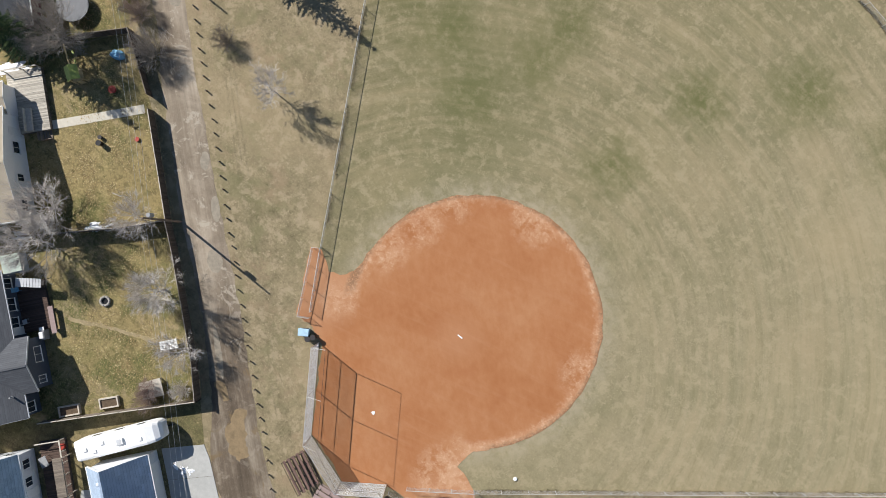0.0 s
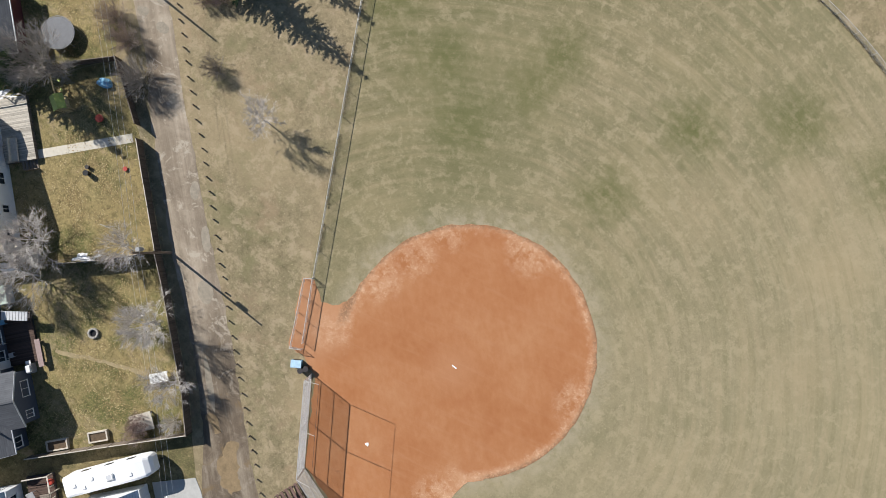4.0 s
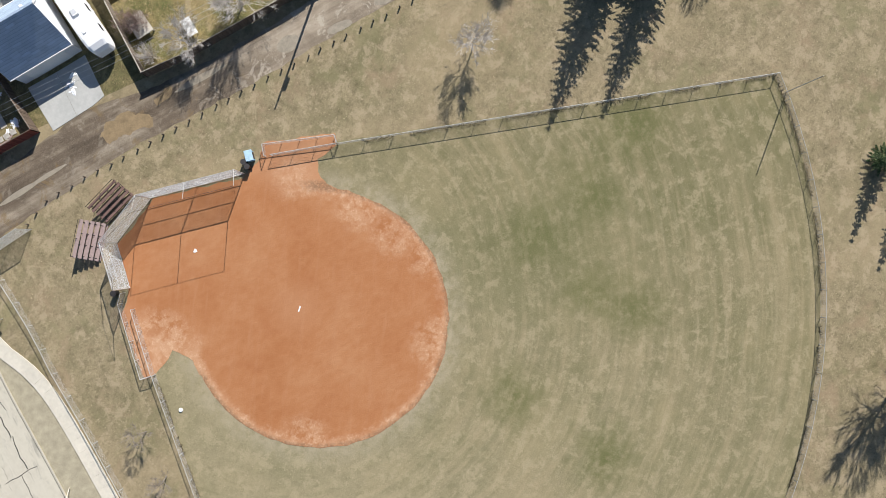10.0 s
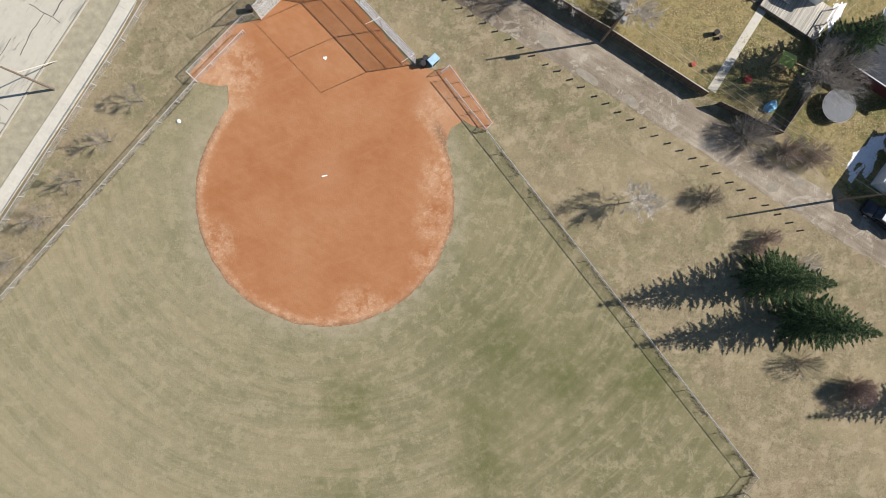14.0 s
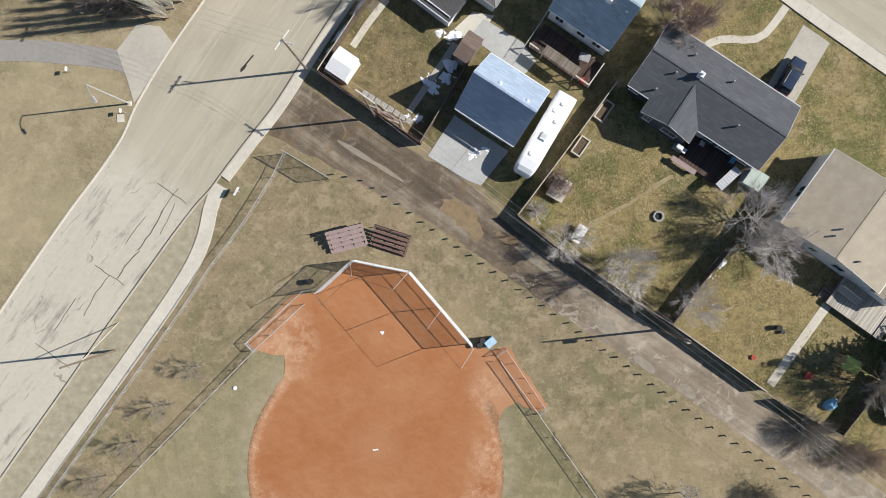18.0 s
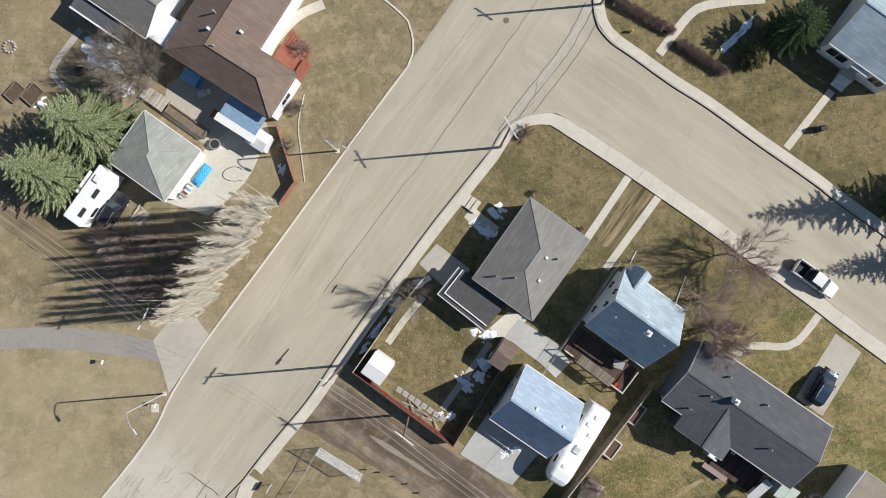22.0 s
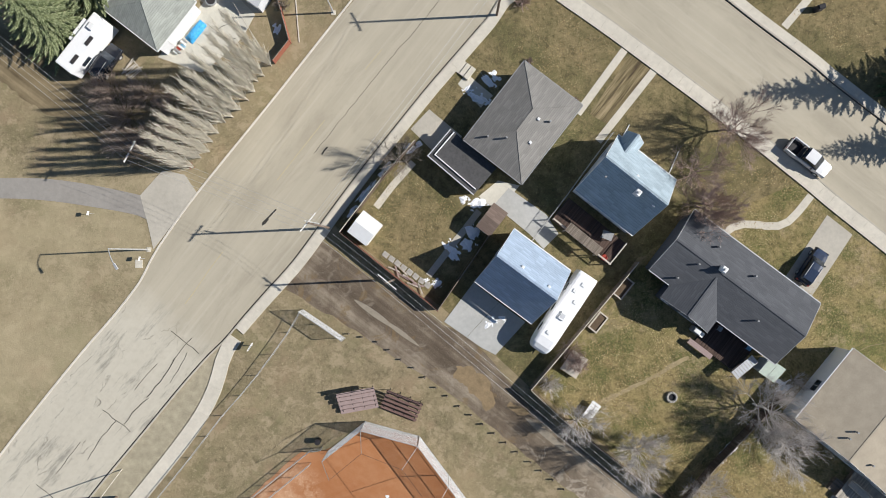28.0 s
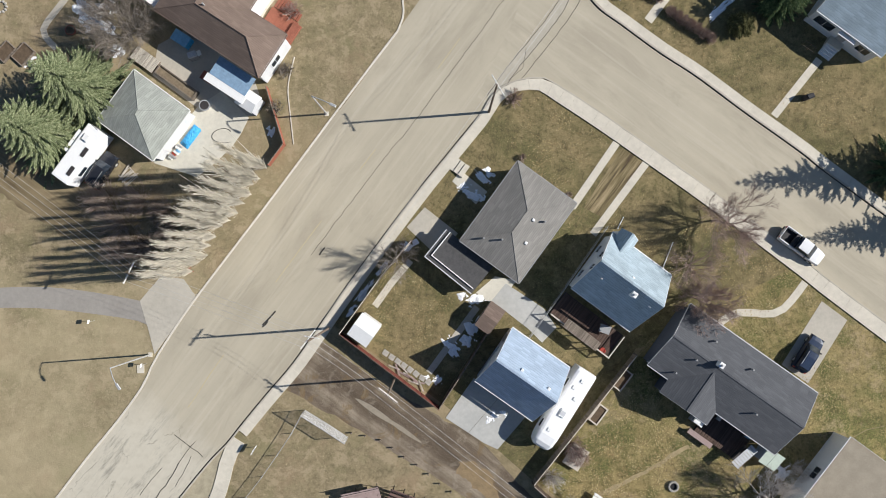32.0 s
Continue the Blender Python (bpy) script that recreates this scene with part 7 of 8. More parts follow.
def brown_house_yard():
    """Clutter round the brown house: planters, pallet, ring, beds, walk."""
    sheet("patio", [(-30.6, 19.6), (-26.4, 22.0), (-20.6, 18.0), (-18.9, 13.0), (-19.9, 11.6), (-22.3, 11.6), (-25.0, 12.0), (-26.7, 12.9), (-31.2, 16.2)], "oldpad", 0.03, "worn concrete patio behind the brown house", "patio")
    b = thing("planter_box", -28.3, 15.3, 0, -36, "long timber planter with bare twigs beside the garage", "planter")
    for a in ((-2.6, 2.6, -0.55, -0.43), (-2.6, 2.6, 0.43, 0.55), (-2.6, -2.48, -0.43, 0.43), (2.48, 2.6, -0.43, 0.43)):
        part("board", cube(*a, 0, 0.7), "wood", b)
    part("soil", cube(-2.48, 2.48, -0.43, 0.43, 0, 0.55), "straw", b)
    b = thing("timber_platform", -31.9, 17.9, 0, -36, "weathered timber platform between the house and garage", "platform")
    for i in range(8):
        part("plank", cube(-1.5 + 0.38 * i, -1.15 + 0.38 * i, -0.8, 0.8, 0.35, 0.41), "deckwood", b)
    part("frame", cube(-1.5, 1.5, -0.75, 0.75, 0, 0.345), "wood", b)
    b = thing("wooden_steps", -29.9, 16.4, 0, -36, "short grey timber steps", "stairs")
    for i in range(4):
        part("tread", cube(-0.6, 0.6, -0.6 + 0.3 * i, -0.34 + 0.3 * i, 0.15 * i, 0.15 * i + 0.06), "wood", b)
    b = thing("pallet_stack", -33.9, 4.9, 0, 40, "broken pale pallets leaning in a heap", "pallets")
    for i in range(9):
        q = random.Random(60 + i)
        ob = part("slat", cube(-0.9, 0.9, -0.06, 0.06, 0, 0.03), "palewood", b)
        ob.matrix_local = pose(q.uniform(-0.3, 0.3), -0.7 + 0.17 * i, 0.1 + 0.05 * (i % 3), 0, 0, q.uniform(-18, 18))
    part("runner", cube(-0.8, -0.7, -0.8, 0.8, 0, 0.1), "palewood", b)
    part("runner", cube(0.7, 0.8, -0.8, 0.8, 0, 0.1), "palewood", b)
    b = thing("fire_ring", -48.2, 24.0, 0, 0, "ring of stones on the side lawn", "fire pit")
    for k in range(11):
        ob = part("stone", bevelled(cube(-0.14, 0.14, -0.12, 0.12, 0, 0.22), 0.05), "stone", b)
        ob.matrix_local = pose(0.62 * math.cos(k * 0.571), 0.62 * math.sin(k * 0.571), 0, 0, 0, k * 32.7)
    for x, y, l, d in ((-47.6, 18.9, 2.1, 1.5), (-45.6, 18.6, 2.2, 1.7)):
        b = thing("garden_bed", x, y, 0, 48, "weathered plank garden bed with dead stalks", "planter", "side garden beds")
        for a in ((-l / 2, l / 2, -d / 2, -d / 2 + 0.1), (-l / 2, l / 2, d / 2 - 0.1, d / 2), (-l / 2, -l / 2 + 0.1, -d / 2 + 0.1, d / 2 - 0.1), (l / 2 - 0.1, l / 2, -d / 2 + 0.1, d / 2 - 0.1)):
            part("board", cube(*a, 0, 0.35), "wood", b)
        part("soil", cube(-l / 2 + 0.1, l / 2 - 0.1, -d / 2 + 0.1, d / 2 - 0.1, 0, 0.26), "soil", b)
    b = thing("clay_planter", -40.2, 21.2, 0, 0, "round terracotta planter on the lawn", "planter")
    part("bowl", tube(bmesh.new(), (0, 0, 0), (0, 0, 0.45), 0.4, 0.6, 16), "brick", b)
    part("soil", tube(bmesh.new(), (0, 0, 0.4), (0, 0, 0.46), 0.5, 0.5, 16), "soil", b)
    b = thing("wash_tub", -25.2, 12.7, 0, 0, "round galvanised tub beside the patio", "tub")
    part("body", tube(bmesh.new(), (0, 0, 0), (0, 0, 0.55), 0.5, 0.62, 16), "steel", b)
    part("lid", tube(bmesh.new(), (0, 0, 0.5), (0, 0, 0.56), 0.5, 0.5, 16), "darktrim", b)
    h = thing("garden_hose", -23.2, 9.4, 0.04, 0, "dark garden hose looped on the concrete", "hose")
    part("hose", pipe(bmesh.new(), [(1.6 * math.cos(a) * (0.55 + 0.09 * a), 0.8 * math.sin(a), 0.03) for a in np.linspace(0.6, 5.2, 22).tolist()], 0.03, 5), "black", h)
    e = thing("lawn_edging", 0, 0, 0, 0, "thin pale edging strip along the lawn", "edging")
    part("strip", strip(smooth_line([(-15.3, 18.2), (-16.0, 14.9), (-15.8, 12.0), (-15.4, 8.4)], 0.5), 0.06, 0, 0.08), "palewood", e)
    b = thing("brick_pile", -27.0, -5.6, 0, 30, "small heap of loose red bricks beside the pole", "bricks")
    for i in range(12):
        q = random.Random(80 + i)
        ob = part("brick", bevelled(cube(-0.1, 0.1, -0.05, 0.05, 0, 0.07), 0.01), "brick", b)
        ob.matrix_local = pose(q.uniform(-0.35, 0.35), q.uniform(-0.3, 0.3), 0.07 * (i // 6), 0, 0, q.uniform(0, 180))


brown_house_yard()


def street_details():
    h = thing("fire_hydrant", 21.1, 24.5, 0, 30, "yellow fire hydrant on the grass verge", "hydrant")
    yellow = plain("yellow_paint", (0.62, 0.42, 0.08), 0.5, vary=0.1)
    part("barrel", tube(bmesh.new(), (0, 0, 0), (0, 0, 0.62), 0.14, 0.12, 12), yellow, h)
    part("bonnet", tube(bmesh.new(), (0, 0, 0.62), (0, 0, 0.78), 0.15, 0.05, 12), yellow, h)
    for sg in (-1, 1):
        part("outlet", tube(bmesh.new(), (0, 0.1 * sg, 0.45), (0, 0.22 * sg, 0.45), 0.06, 0.06, 8), yellow, h)
    part("flange", tube(bmesh.new(), (0, 0, 0), (0, 0, 0.06), 0.2, 0.2, 12), "grey", h)
    for x, y, a in ((-37.7, -11.2, 80), (-31.9, -16.0, 80)):
        s = thing("path_sign", x, y, 0, a, "small white sign plate on a thin post", "sign", "small park signs")
        part("post", tube(bmesh.new(), (0, 0, -0.1), (0, 0, 1.35), 0.025), "steel", s)
        part("plate", bevelled(cube(-0.22, 0.22, -0.02, 0.02, 1.0, 1.4), 0.008), "white", s)
    s = thing("entry_steps", 3.3, 5.55, 0, -36, "low concrete entry steps rising from the sidewalk", "steps")
    for i in range(3):
        part("step", bevelled(cube(-1.2 + 0.62 * i, -0.62 + 0.62 * i, -0.75, 0.75, 0, 0.14 + 0.1 * i), 0.015), "walk", s)
    r = thing("plant_frame", 41.7, 18.8, 0, -36, "dark metal plant frame by the front steps", "frame")
    for sx in (-0.7, 0.0, 0.7):
        for sy in (-0.3, 0.3):
            part("leg", tube(bmesh.new(), (sx, sy, 0), (sx, sy, 0.8), 0.03), "post", r)
    for sy in (-0.3, 0.3):
        part("rail", tube(bmesh.new(), (-0.7, sy, 0.8), (0.7, sy, 0.8), 0.03), "post", r)


street_details()

fb = thing("fallen_fence_boards", -2.6, -17.5, 0, -37, "loose weathered pinkish boards leaning on the alley fence", "boards")
for i in range(9):
    q = random.Random(200 + i)
    ob = part("board", cube(-0.7, 0.7, -0.08, 0.08, 0, 0.03), "palebench" if i % 2 else "deckwood", fb)
    ob.matrix_local = pose(-1.9 + 0.45 * i, q.uniform(-0.2, 0.5), 0.12 + 0.05 * (i % 3), q.uniform(-12, 12), 0, q.uniform(-35, 35))


# ---- yards: fences and sheds ----
board_fence([(-2.2, -2.4), (-5.6, -6.4), (-10.1, -12.6)], 1.7, "dark board fence along the sidewalk", "fence", "palewood")
board_fence([(-10.1, -12.6), (-5.0, -16.5), (0.7, -20.8)], 1.7, "red-brown board fence along the alley", "redfence", "fence")
board_fence([(0.7, -20.8), (4.4, -15.2), (7.6, -10.1)], 1.6, "weathered board fence between two lots", "fence", "wood")
board_fence([(11.0, -29.1), (16.5, -22.3), (22.3, -15.0)], 1.5, "weathered board fence beside the trailer", "wood", "palewood")
board_fence([(11.0, -29.1), (14.5, -32.2), (24.9, -39.9), (27.3, -41.5)], 1.8, "dark board fence of the bungalow yard along the alley", "fence", "palefence")
board_fence([(27.3, -41.5), (31.0, -36.8), (38.2, -28.9)], 1.6, "weathered board fence between two back yards", "fence", "palefence")
board_fence([(27.3, -41.5), (37.3, -49.2)], 1.6, "dark board fence with a pale cap along the alley", "fence", "palewood")
board_fence([(45.2, -54.2), (48.4, -50.4), (52.8, -43.6)], 1.5, "weathered board fence beside the playset yard", "fence", "wood")
board_fence([(38.6, -50.3), (45.2, -54.2)], 1.5, "dark board fence behind the playset yard", "fence", "wood")
board_fence([(-18.2, 14.6), (-17.3, 11.6), (-16.3, 8.3), (-18.0, 6.0)], 1.2, "low reddish board fence beside the brown house", "brick", "wood")
chain_fence([(19.3, -1.0), (14.2, -8.3), (7.6, -17.4)], 1.2, "low chain-link fence between two houses", "wire", 2.6, 0.025)


def shed(x, y, ang, lx, ly, h, wall, roof, label, rise=0.35):
    s = thing("garden_shed", x, y, 0, ang, label, "shed", "garden sheds")
    part("wall", cube(-lx / 2 + 0.1, lx / 2 - 0.1, -ly / 2 + 0.1, ly / 2 - 0.1, -0.05, h), wall, s)
    for sg in (-1, 1):
        bm = bmesh.new()
        roof_plate(bm, [(-lx / 2, sg * ly / 2, h), (lx / 2, sg * ly / 2, h), (lx / 2, 0, h + rise), (-lx / 2, 0, h + rise)], 0.06)
        part("roof", bm, roof, s)
    part("door", cube(-0.4, 0.4, -ly / 2 + 0.06, -ly / 2 + 0.1, 0.0, 1.75), "grey", s)
    return s


shed(-7.32, -12.1, -36, 2.55, 2.9, 2.0, "white", "white", "small white metal garden shed inside the corner fence")
shed(6.3, -10.85, -36, 1.9, 3.2, 2.0, "wood", "shingle_brown", "brown-roofed garden shed by the lot fence")


def raised_bed(x, y, ang, lx, ly, label):
    b = thing("raised_bed", x, y, 0, ang, label, "planter", "raised garden beds")
    for a in ((-lx / 2, lx / 2, -ly / 2, -ly / 2 + 0.15), (-lx / 2, lx / 2, ly / 2 - 0.15, ly / 2), (-lx / 2, -lx / 2 + 0.15, -ly / 2 + 0.15, ly / 2 - 0.15), (lx / 2 - 0.15, lx / 2, -ly / 2 + 0.15, ly / 2 - 0.15)):
        part("board", cube(*a, 0, 0.42), "palewood", b)
    part("soil", cube(-lx / 2 + 0.15, lx / 2 - 0.15, -ly / 2 + 0.15, ly / 2 - 0.15, 0, 0.3), "soil", b)


raised_bed(21.0, -17.9, 53, 2.4, 1.2, "pale timber raised bed with bare soil against the fence")
raised_bed(18.3, -21.7, 53, 2.2, 1.2, "pale timber raised bed with bare soil beside the lawn")

fp = thing("fire_pit", 26.58, -29.7, 0, 0, "ring of grey stones round a black fire pit", "fire pit")
for k in range(10):
    a = k * 36
    ob = part("stone", bevelled(cube(-0.16, 0.16, -0.12, 0.12, 0, 0.3), 0.05), "stone", fp)
    ob.matrix_local = pose(0.5 * math.cos(radians(a)), 0.5 * math.sin(radians(a)), 0, 0, 0, a + 90)
part("ash", tube(bmesh.new(), (0, 0, 0), (0, 0, 0.08), 0.38, 0.38, 14), "black", fp)
wt = thing("white_table", 17.75, -31.3, 0, 55, "white slatted garden table on the lawn", "table")
for i in range(6):
    part("slat", cube(-1.0 + i * 0.34, -0.7 + i * 0.34, -0.55, 0.55, 0.66, 0.7), "white", wt)
for sx, sy in ((-0.8, -0.4), (0.8, -0.4), (-0.8, 0.4), (0.8, 0.4)):
    part("leg", cube(sx - 0.03, sx + 0.03, sy - 0.03, sy + 0.03, 0, 0.66), "white", wt)
sd = thing("plywood_lean_to", 15.75, -26.3, 0, 58, "tan plywood platform lying in the corner of the yard", "platform")
part("board", bevelled(cube(-1.25, 1.25, -1.0, 1.0, 0.55, 0.62), 0.01), "palewood", sd)
for sx, sy in ((-1.1, -0.85), (1.1, -0.85), (-1.1, 0.85), (1.1, 0.85)):
    part("post", cube(sx - 0.06, sx + 0.06, sy - 0.06, sy + 0.06, 0, 0.55), "wood", sd)
tp = thing("clothes_line_pole", 33.0, -40.0, 0, 20, "pale metal clothes line post with a crossbar", "clothes line")
part("post", tube(bmesh.new(), (0, 0, -0.1), (0, 0, 2.0), 0.04), "steel", tp)
part("crossbar", tube(bmesh.new(), (-0.6, 0, 2.0), (0.6, 0, 2.0), 0.03), "steel", tp)
for x, y, r, z, mat_, label in ((39.2, -42.4, 0.3, 0.7, "black", "black kettle grill on the lawn"), (39.7, -42.9, 0.22, 0.4, "darktrim", "small dark charcoal tub on the lawn"), (42.4, -47.8, 0.42, 0.35, "red", "red toy tub in the playset yard"), (36.5, -45.6, 0.25, 0.2, "red", "small orange toy on the lawn")):
    t = thing("garden_tub", x, y, 0, 0, label, "tub")
    part("body", tube(bmesh.new(), (0, 0, 0), (0, 0, z), r * 0.8, r, 14), mat_, t)
    part("rim", tube(bmesh.new(), (0, 0, z - 0.05), (0, 0, z + 0.02), r * 1.06, r * 1.06, 14), mat_, t)

ps = thing("playset", 46.0, -46.4, 0, 150, "timber swing set with a green roofed tower", "playset")
for sx in (-0.6, 0.6):
    for sy in (-0.6, 0.6):
        part("post", cube(sx - 0.06, sx + 0.06, sy - 0.06, sy + 0.06, 0, 2.0), "playwood", ps)
part("platform", cube(-0.65, 0.65, -0.65, 0.65, 0.95, 1.02), "playwood", ps)
for sg in (-1, 1):
    bm = bmesh.new()
    roof_plate(bm, [(-0.85, sg * 0.75, 2.0), (0.85, sg * 0.75, 2.0), (0.85, 0, 2.45), (-0.85, 0, 2.45)], 0.05)
    part("roof", bm, "green", ps, "lime green roof")
part("beam", cube(-3.6, -0.6, -0.06, 0.06, 1.95, 2.08), "playwood", ps)
for sy in (-0.9, 0.9):
    part("leg", tube(bmesh.new(), (-3.5, 0, 2.0), (-3.8, sy, 0), 0.05), "playwood", ps)
for sx in (-2.9, -1.8):
    s = part("swing_seat", cube(sx - 0.2, sx + 0.2, -0.1, 0.1, 0.5, 0.54), "green", ps)
    for q in (-0.18, 0.18):
        part("chain", tube(bmesh.new(), (sx + q, 0, 0.54), (sx + q, 0, 1.98), 0.01, None, 4), "steel", s)
part("ladder", bevelled(cube(0.65, 0.72, -0.3, 0.3, 0.0, 1.0), 0.02), "playwood", ps)

tr = thing("trampoline", 51.95, -51.75, 0, 0, "round black trampoline with a pale metal rim", "trampoline")
part("mat", tube(bmesh.new(), (0, 0, 0.86), (0, 0, 0.88), 1.78, 1.78, 36), "tramp", tr)
bm = bmesh.new()
pipe(bm, [(1.85 * math.cos(k * math.tau / 36), 1.85 * math.sin(k * math.tau / 36), 0.88) for k in range(37)], 0.04)
part("rim", bm, "grey", tr)
for k in range(6):
    a = k * math.tau / 6
    part("leg", tube(bmesh.new(), (1.85 * math.cos(a), 1.85 * math.sin(a), 0), (1.85 * math.cos(a), 1.85 * math.sin(a), 0.86), 0.035), "steel", tr)

tp = thing("tarped_toy_car", 44.7, -51.1, 0, 30, "pale blue tarp bundled over garden toys", "tarp")
bm = bmesh.new()
bmesh.ops.create_icosphere(bm, subdivisions=3, radius=1)
for v in bm.verts:
    k = 1 + 0.28 * noise.noise(v.co * 2.3)
    v.co = Vector((v.co.x * 0.85 * k, v.co.y * 0.55 * k, max(0, v.co.z) * 0.8 * k))
part("sheet", bm, "blue", tp)
gc = thing("kettle_cover", 41.65, 13.3, 0, 20, "dark covered barbecue on the front lawn", "barbecue")
part("cover", bevelled(cube(-0.45, 0.45, -0.3, 0.3, 0.0, 0.95), 0.14, 2), "darktrim", gc)
part("lid", bevelled(cube(-0.4, 0.4, -0.26, 0.26, 0.95, 1.1), 0.06), "black", gc)

# walks in the front gardens
slab_walk("garden_walk", smooth_line([(31.9, -11.7), (32.9, -10.9), (34.3, -10.5), (37.5, -10.7), (38.9, -10.2), (40.2, -8.8), (41.4, -7.2)], 0.4), 0.42, "walk", "curved pale concrete garden walk", 1.2, 0.03)
slab_walk("garden_walk", [(38.1, 11.3), (43.2, 17.6)], 0.42, "walk", "stepping slab walk to the front steps", 0.8, 0.04)
slab_walk("garden_walk", smooth_line([(24.2, 22.0), (26.2, 24.6), (28.4, 26.9), (31.6, 27.6), (36.0, 27.9)], 0.5), 0.5, "walk", "curved concrete walk across the lawn", 1.2, 0.03)
slab_walk("garden_walk", [(38.3, -48.7), (45.0, -39.9)], 0.5, "walk", "pale concrete slab walk through the back yard", 1.2, 0.03)
slab_walk("wheel_strip", [(15.6, 1.2), (20.6, 8.4)], 0.42, "walk", "pale concrete wheel strip of the driveway", 1.6, 0.05)
slab_walk("wheel_strip", [(17.9, -1.8), (24.0, 6.3)], 0.42, "walk", "pale concrete wheel strip of the driveway", 1.6, 0.05)
sheet("drive_earth", [(16.9, 1.2), (21.2, 7.8), (23.6, 6.5), (19.1, 0.0)], "ruts", 0.016, "muddy straw-strewn earth between the wheel strips", "driveway")
slab_walk("garden_walk", [(-6.4, -9.7), (-4.6, -7.2), (-2.4, -4.6)], 0.38, "walk", "narrow slab walk in the corner yard", 0.8, 0.03)
slab_walk("garden_walk", [(5.0, -9.8), (-0.4, -17.1)], 0.36, "oldpad", "narrow concrete path along the lot fence", 1.2, 0.04)
sheet("carport_drive", [(-2.8, -0.9), (-0.8, 1.3), (2.9, -1.6), (0.6, -4.2)], "oldpad", 0.03, "worn concrete driveway to the carport", "driveway")
sheet("yard_slab", [(4.9, -8.2), (7.0, -6.4), (9.4, -6.9), (7.2, -9.6), (6.2, -9.2)], "pad", 0.03, "pale concrete slab behind the carport", "paving")
sheet("entry_slab", [(2.3, 4.2), (3.2, 5.4), (6.2, 3.0), (4.9, 1.6)], "pad", 0.03, "concrete entry slab beside the corner house", "paving")
sheet("estate_drive", [(43.2, -9.3), (46.0, -11.4), (41.6, -18.4), (38.7, -16.3)], "oldpad", 0.03, "cracked concrete driveway of the bungalow", "driveway")
sheet("alley_dirt", rough_edge([(-33.0, -6.6), (-30.2, -4.0), (-38.0, 2.6), (-46.0, 8.0), (-62.0, 18.0), (-62.0, 11.0), (-48.0, 3.0), (-40.0, -2.6)], 0.6, 0.8, 41.0), "darksoil", 0.014, "muddy lane under the power lines", "lane")
for k, (a, b) in enumerate((((-5.2, -14.9), (0.2, -18.6)),)):
    ln = resample([a, b], 9)
    root = thing("stepping_stones", 0, 0, 0, 0, "row of pale stone slabs along the back fence", "paving", kind="structure")
    for i in range(8):
        x0, y0 = ln[i]
        ob = part("slab", bevelled(cube(-0.34, 0.34, -0.3, 0.3, -0.02, 0.06), 0.02), "stone", root)
        ob.matrix_local = pose(x0, y0, 0, 0, 0, -36 + random.uniform(-6, 6))


def snow_patch(x, y, rx, ry, ang, seed):
    rng = random.Random(seed)
    s = thing("snow_patch", x, y, 0, ang, "leftover patch of melting snow in the shade", "snow", "melting snow")
    bm = bmesh.new()
    bmesh.ops.create_grid(bm, x_segments=26, y_segments=18, size=1)
    gone = []
    for v in bm.verts:
        q = math.hypot(v.co.x, v.co.y) + 0.75 * noise.noise(Vector((v.co.x * 1.7 + seed, v.co.y * 1.7, seed))) + 0.35 * noise.noise(Vector((v.co.x * 4.5, v.co.y * 4.5 + seed, 1)))
        v.co = Vector((v.co.x * rx, v.co.y * ry, 0.13 * (0.8 - q)))
        if v.co.z < -0.01:
            gone.append(v)
    bmesh.ops.delete(bm, geom=gone, context="VERTS")
    part("snow", bm, "snow", s)


SNOW_CORNER = ((5.6, 4.6, 1.2, 0.6, -40), (4.6, 2.7, 1.4, 0.9, -40), (3.4, 3.6, 0.7, 0.6, 0), (-2.6, -3.0, 1.2, 0.7, 30), (5.0, -8.9, 1.2, 0.9, 20), (4.4, -11.9, 1.4, 1.3, 50), (2.2, -14.4, 0.8, 1.6, 40), (0.6, -17.9, 0.7, 0.6, 0), (6.3, -22.3, 1.0, 0.7, 60), (7.8, -21.6, 0.8, 0.6, 20), (-7.6, -8.2, 1.9, 0.45, 54), (-5.5, -5.4, 1.2, 0.4, 54))
SNOW_YARDS = ((-9.0, -10.2, 0.9, 0.4, 54), (33.0, -35.2, 1.9, 0.7, 54), (38.6, -28.4, 1.3, 1.0, 30), (53.0, -41.5, 2.6, 0.8, 54), (55.6, -57.2, 4.4, 1.5, 48), (32.0, 23.0, 1.9, 0.6, 48), (-37.7, 23.2, 2.4, 1.9, -40), (-36.4, 21.6, 1.6, 0.9, -30), (-35.2, 18.9, 1.0, 1.0, 0), (-44.8, 17.6, 0.9, 0.8, 0), (-18.0, 9.9, 0.8, 0.6, 50), (-39.2, 23.6, 1.3, 1.5, 20), (-38.2, 21.8, 0.9, 0.8, 0))
SNOW_SHADE = ((6.3, 5.2, 0.9, 0.5, -40), (5.2, 2.5, 0.8, 0.6, -50), (-3.0, -2.9, 0.6, 0.4, 0), (3.4, -8.6, 0.8, 0.6, 0), (6.9, -21.8, 0.5, 0.9, 60), (3.9, -13.6, 1.0, 0.8, 50), (-0.6, -17.6, 0.4, 0.35, 0), (33.5, 24.6, 2.2, 0.5, 45), (52.6, -41.2, 1.4, 0.6, 54), (54.3, -57.9, 2.0, 1.2, 48))
for k, row in enumerate(SNOW_CORNER + SNOW_YARDS + SNOW_SHADE):
    snow_patch(*row, k + 1)


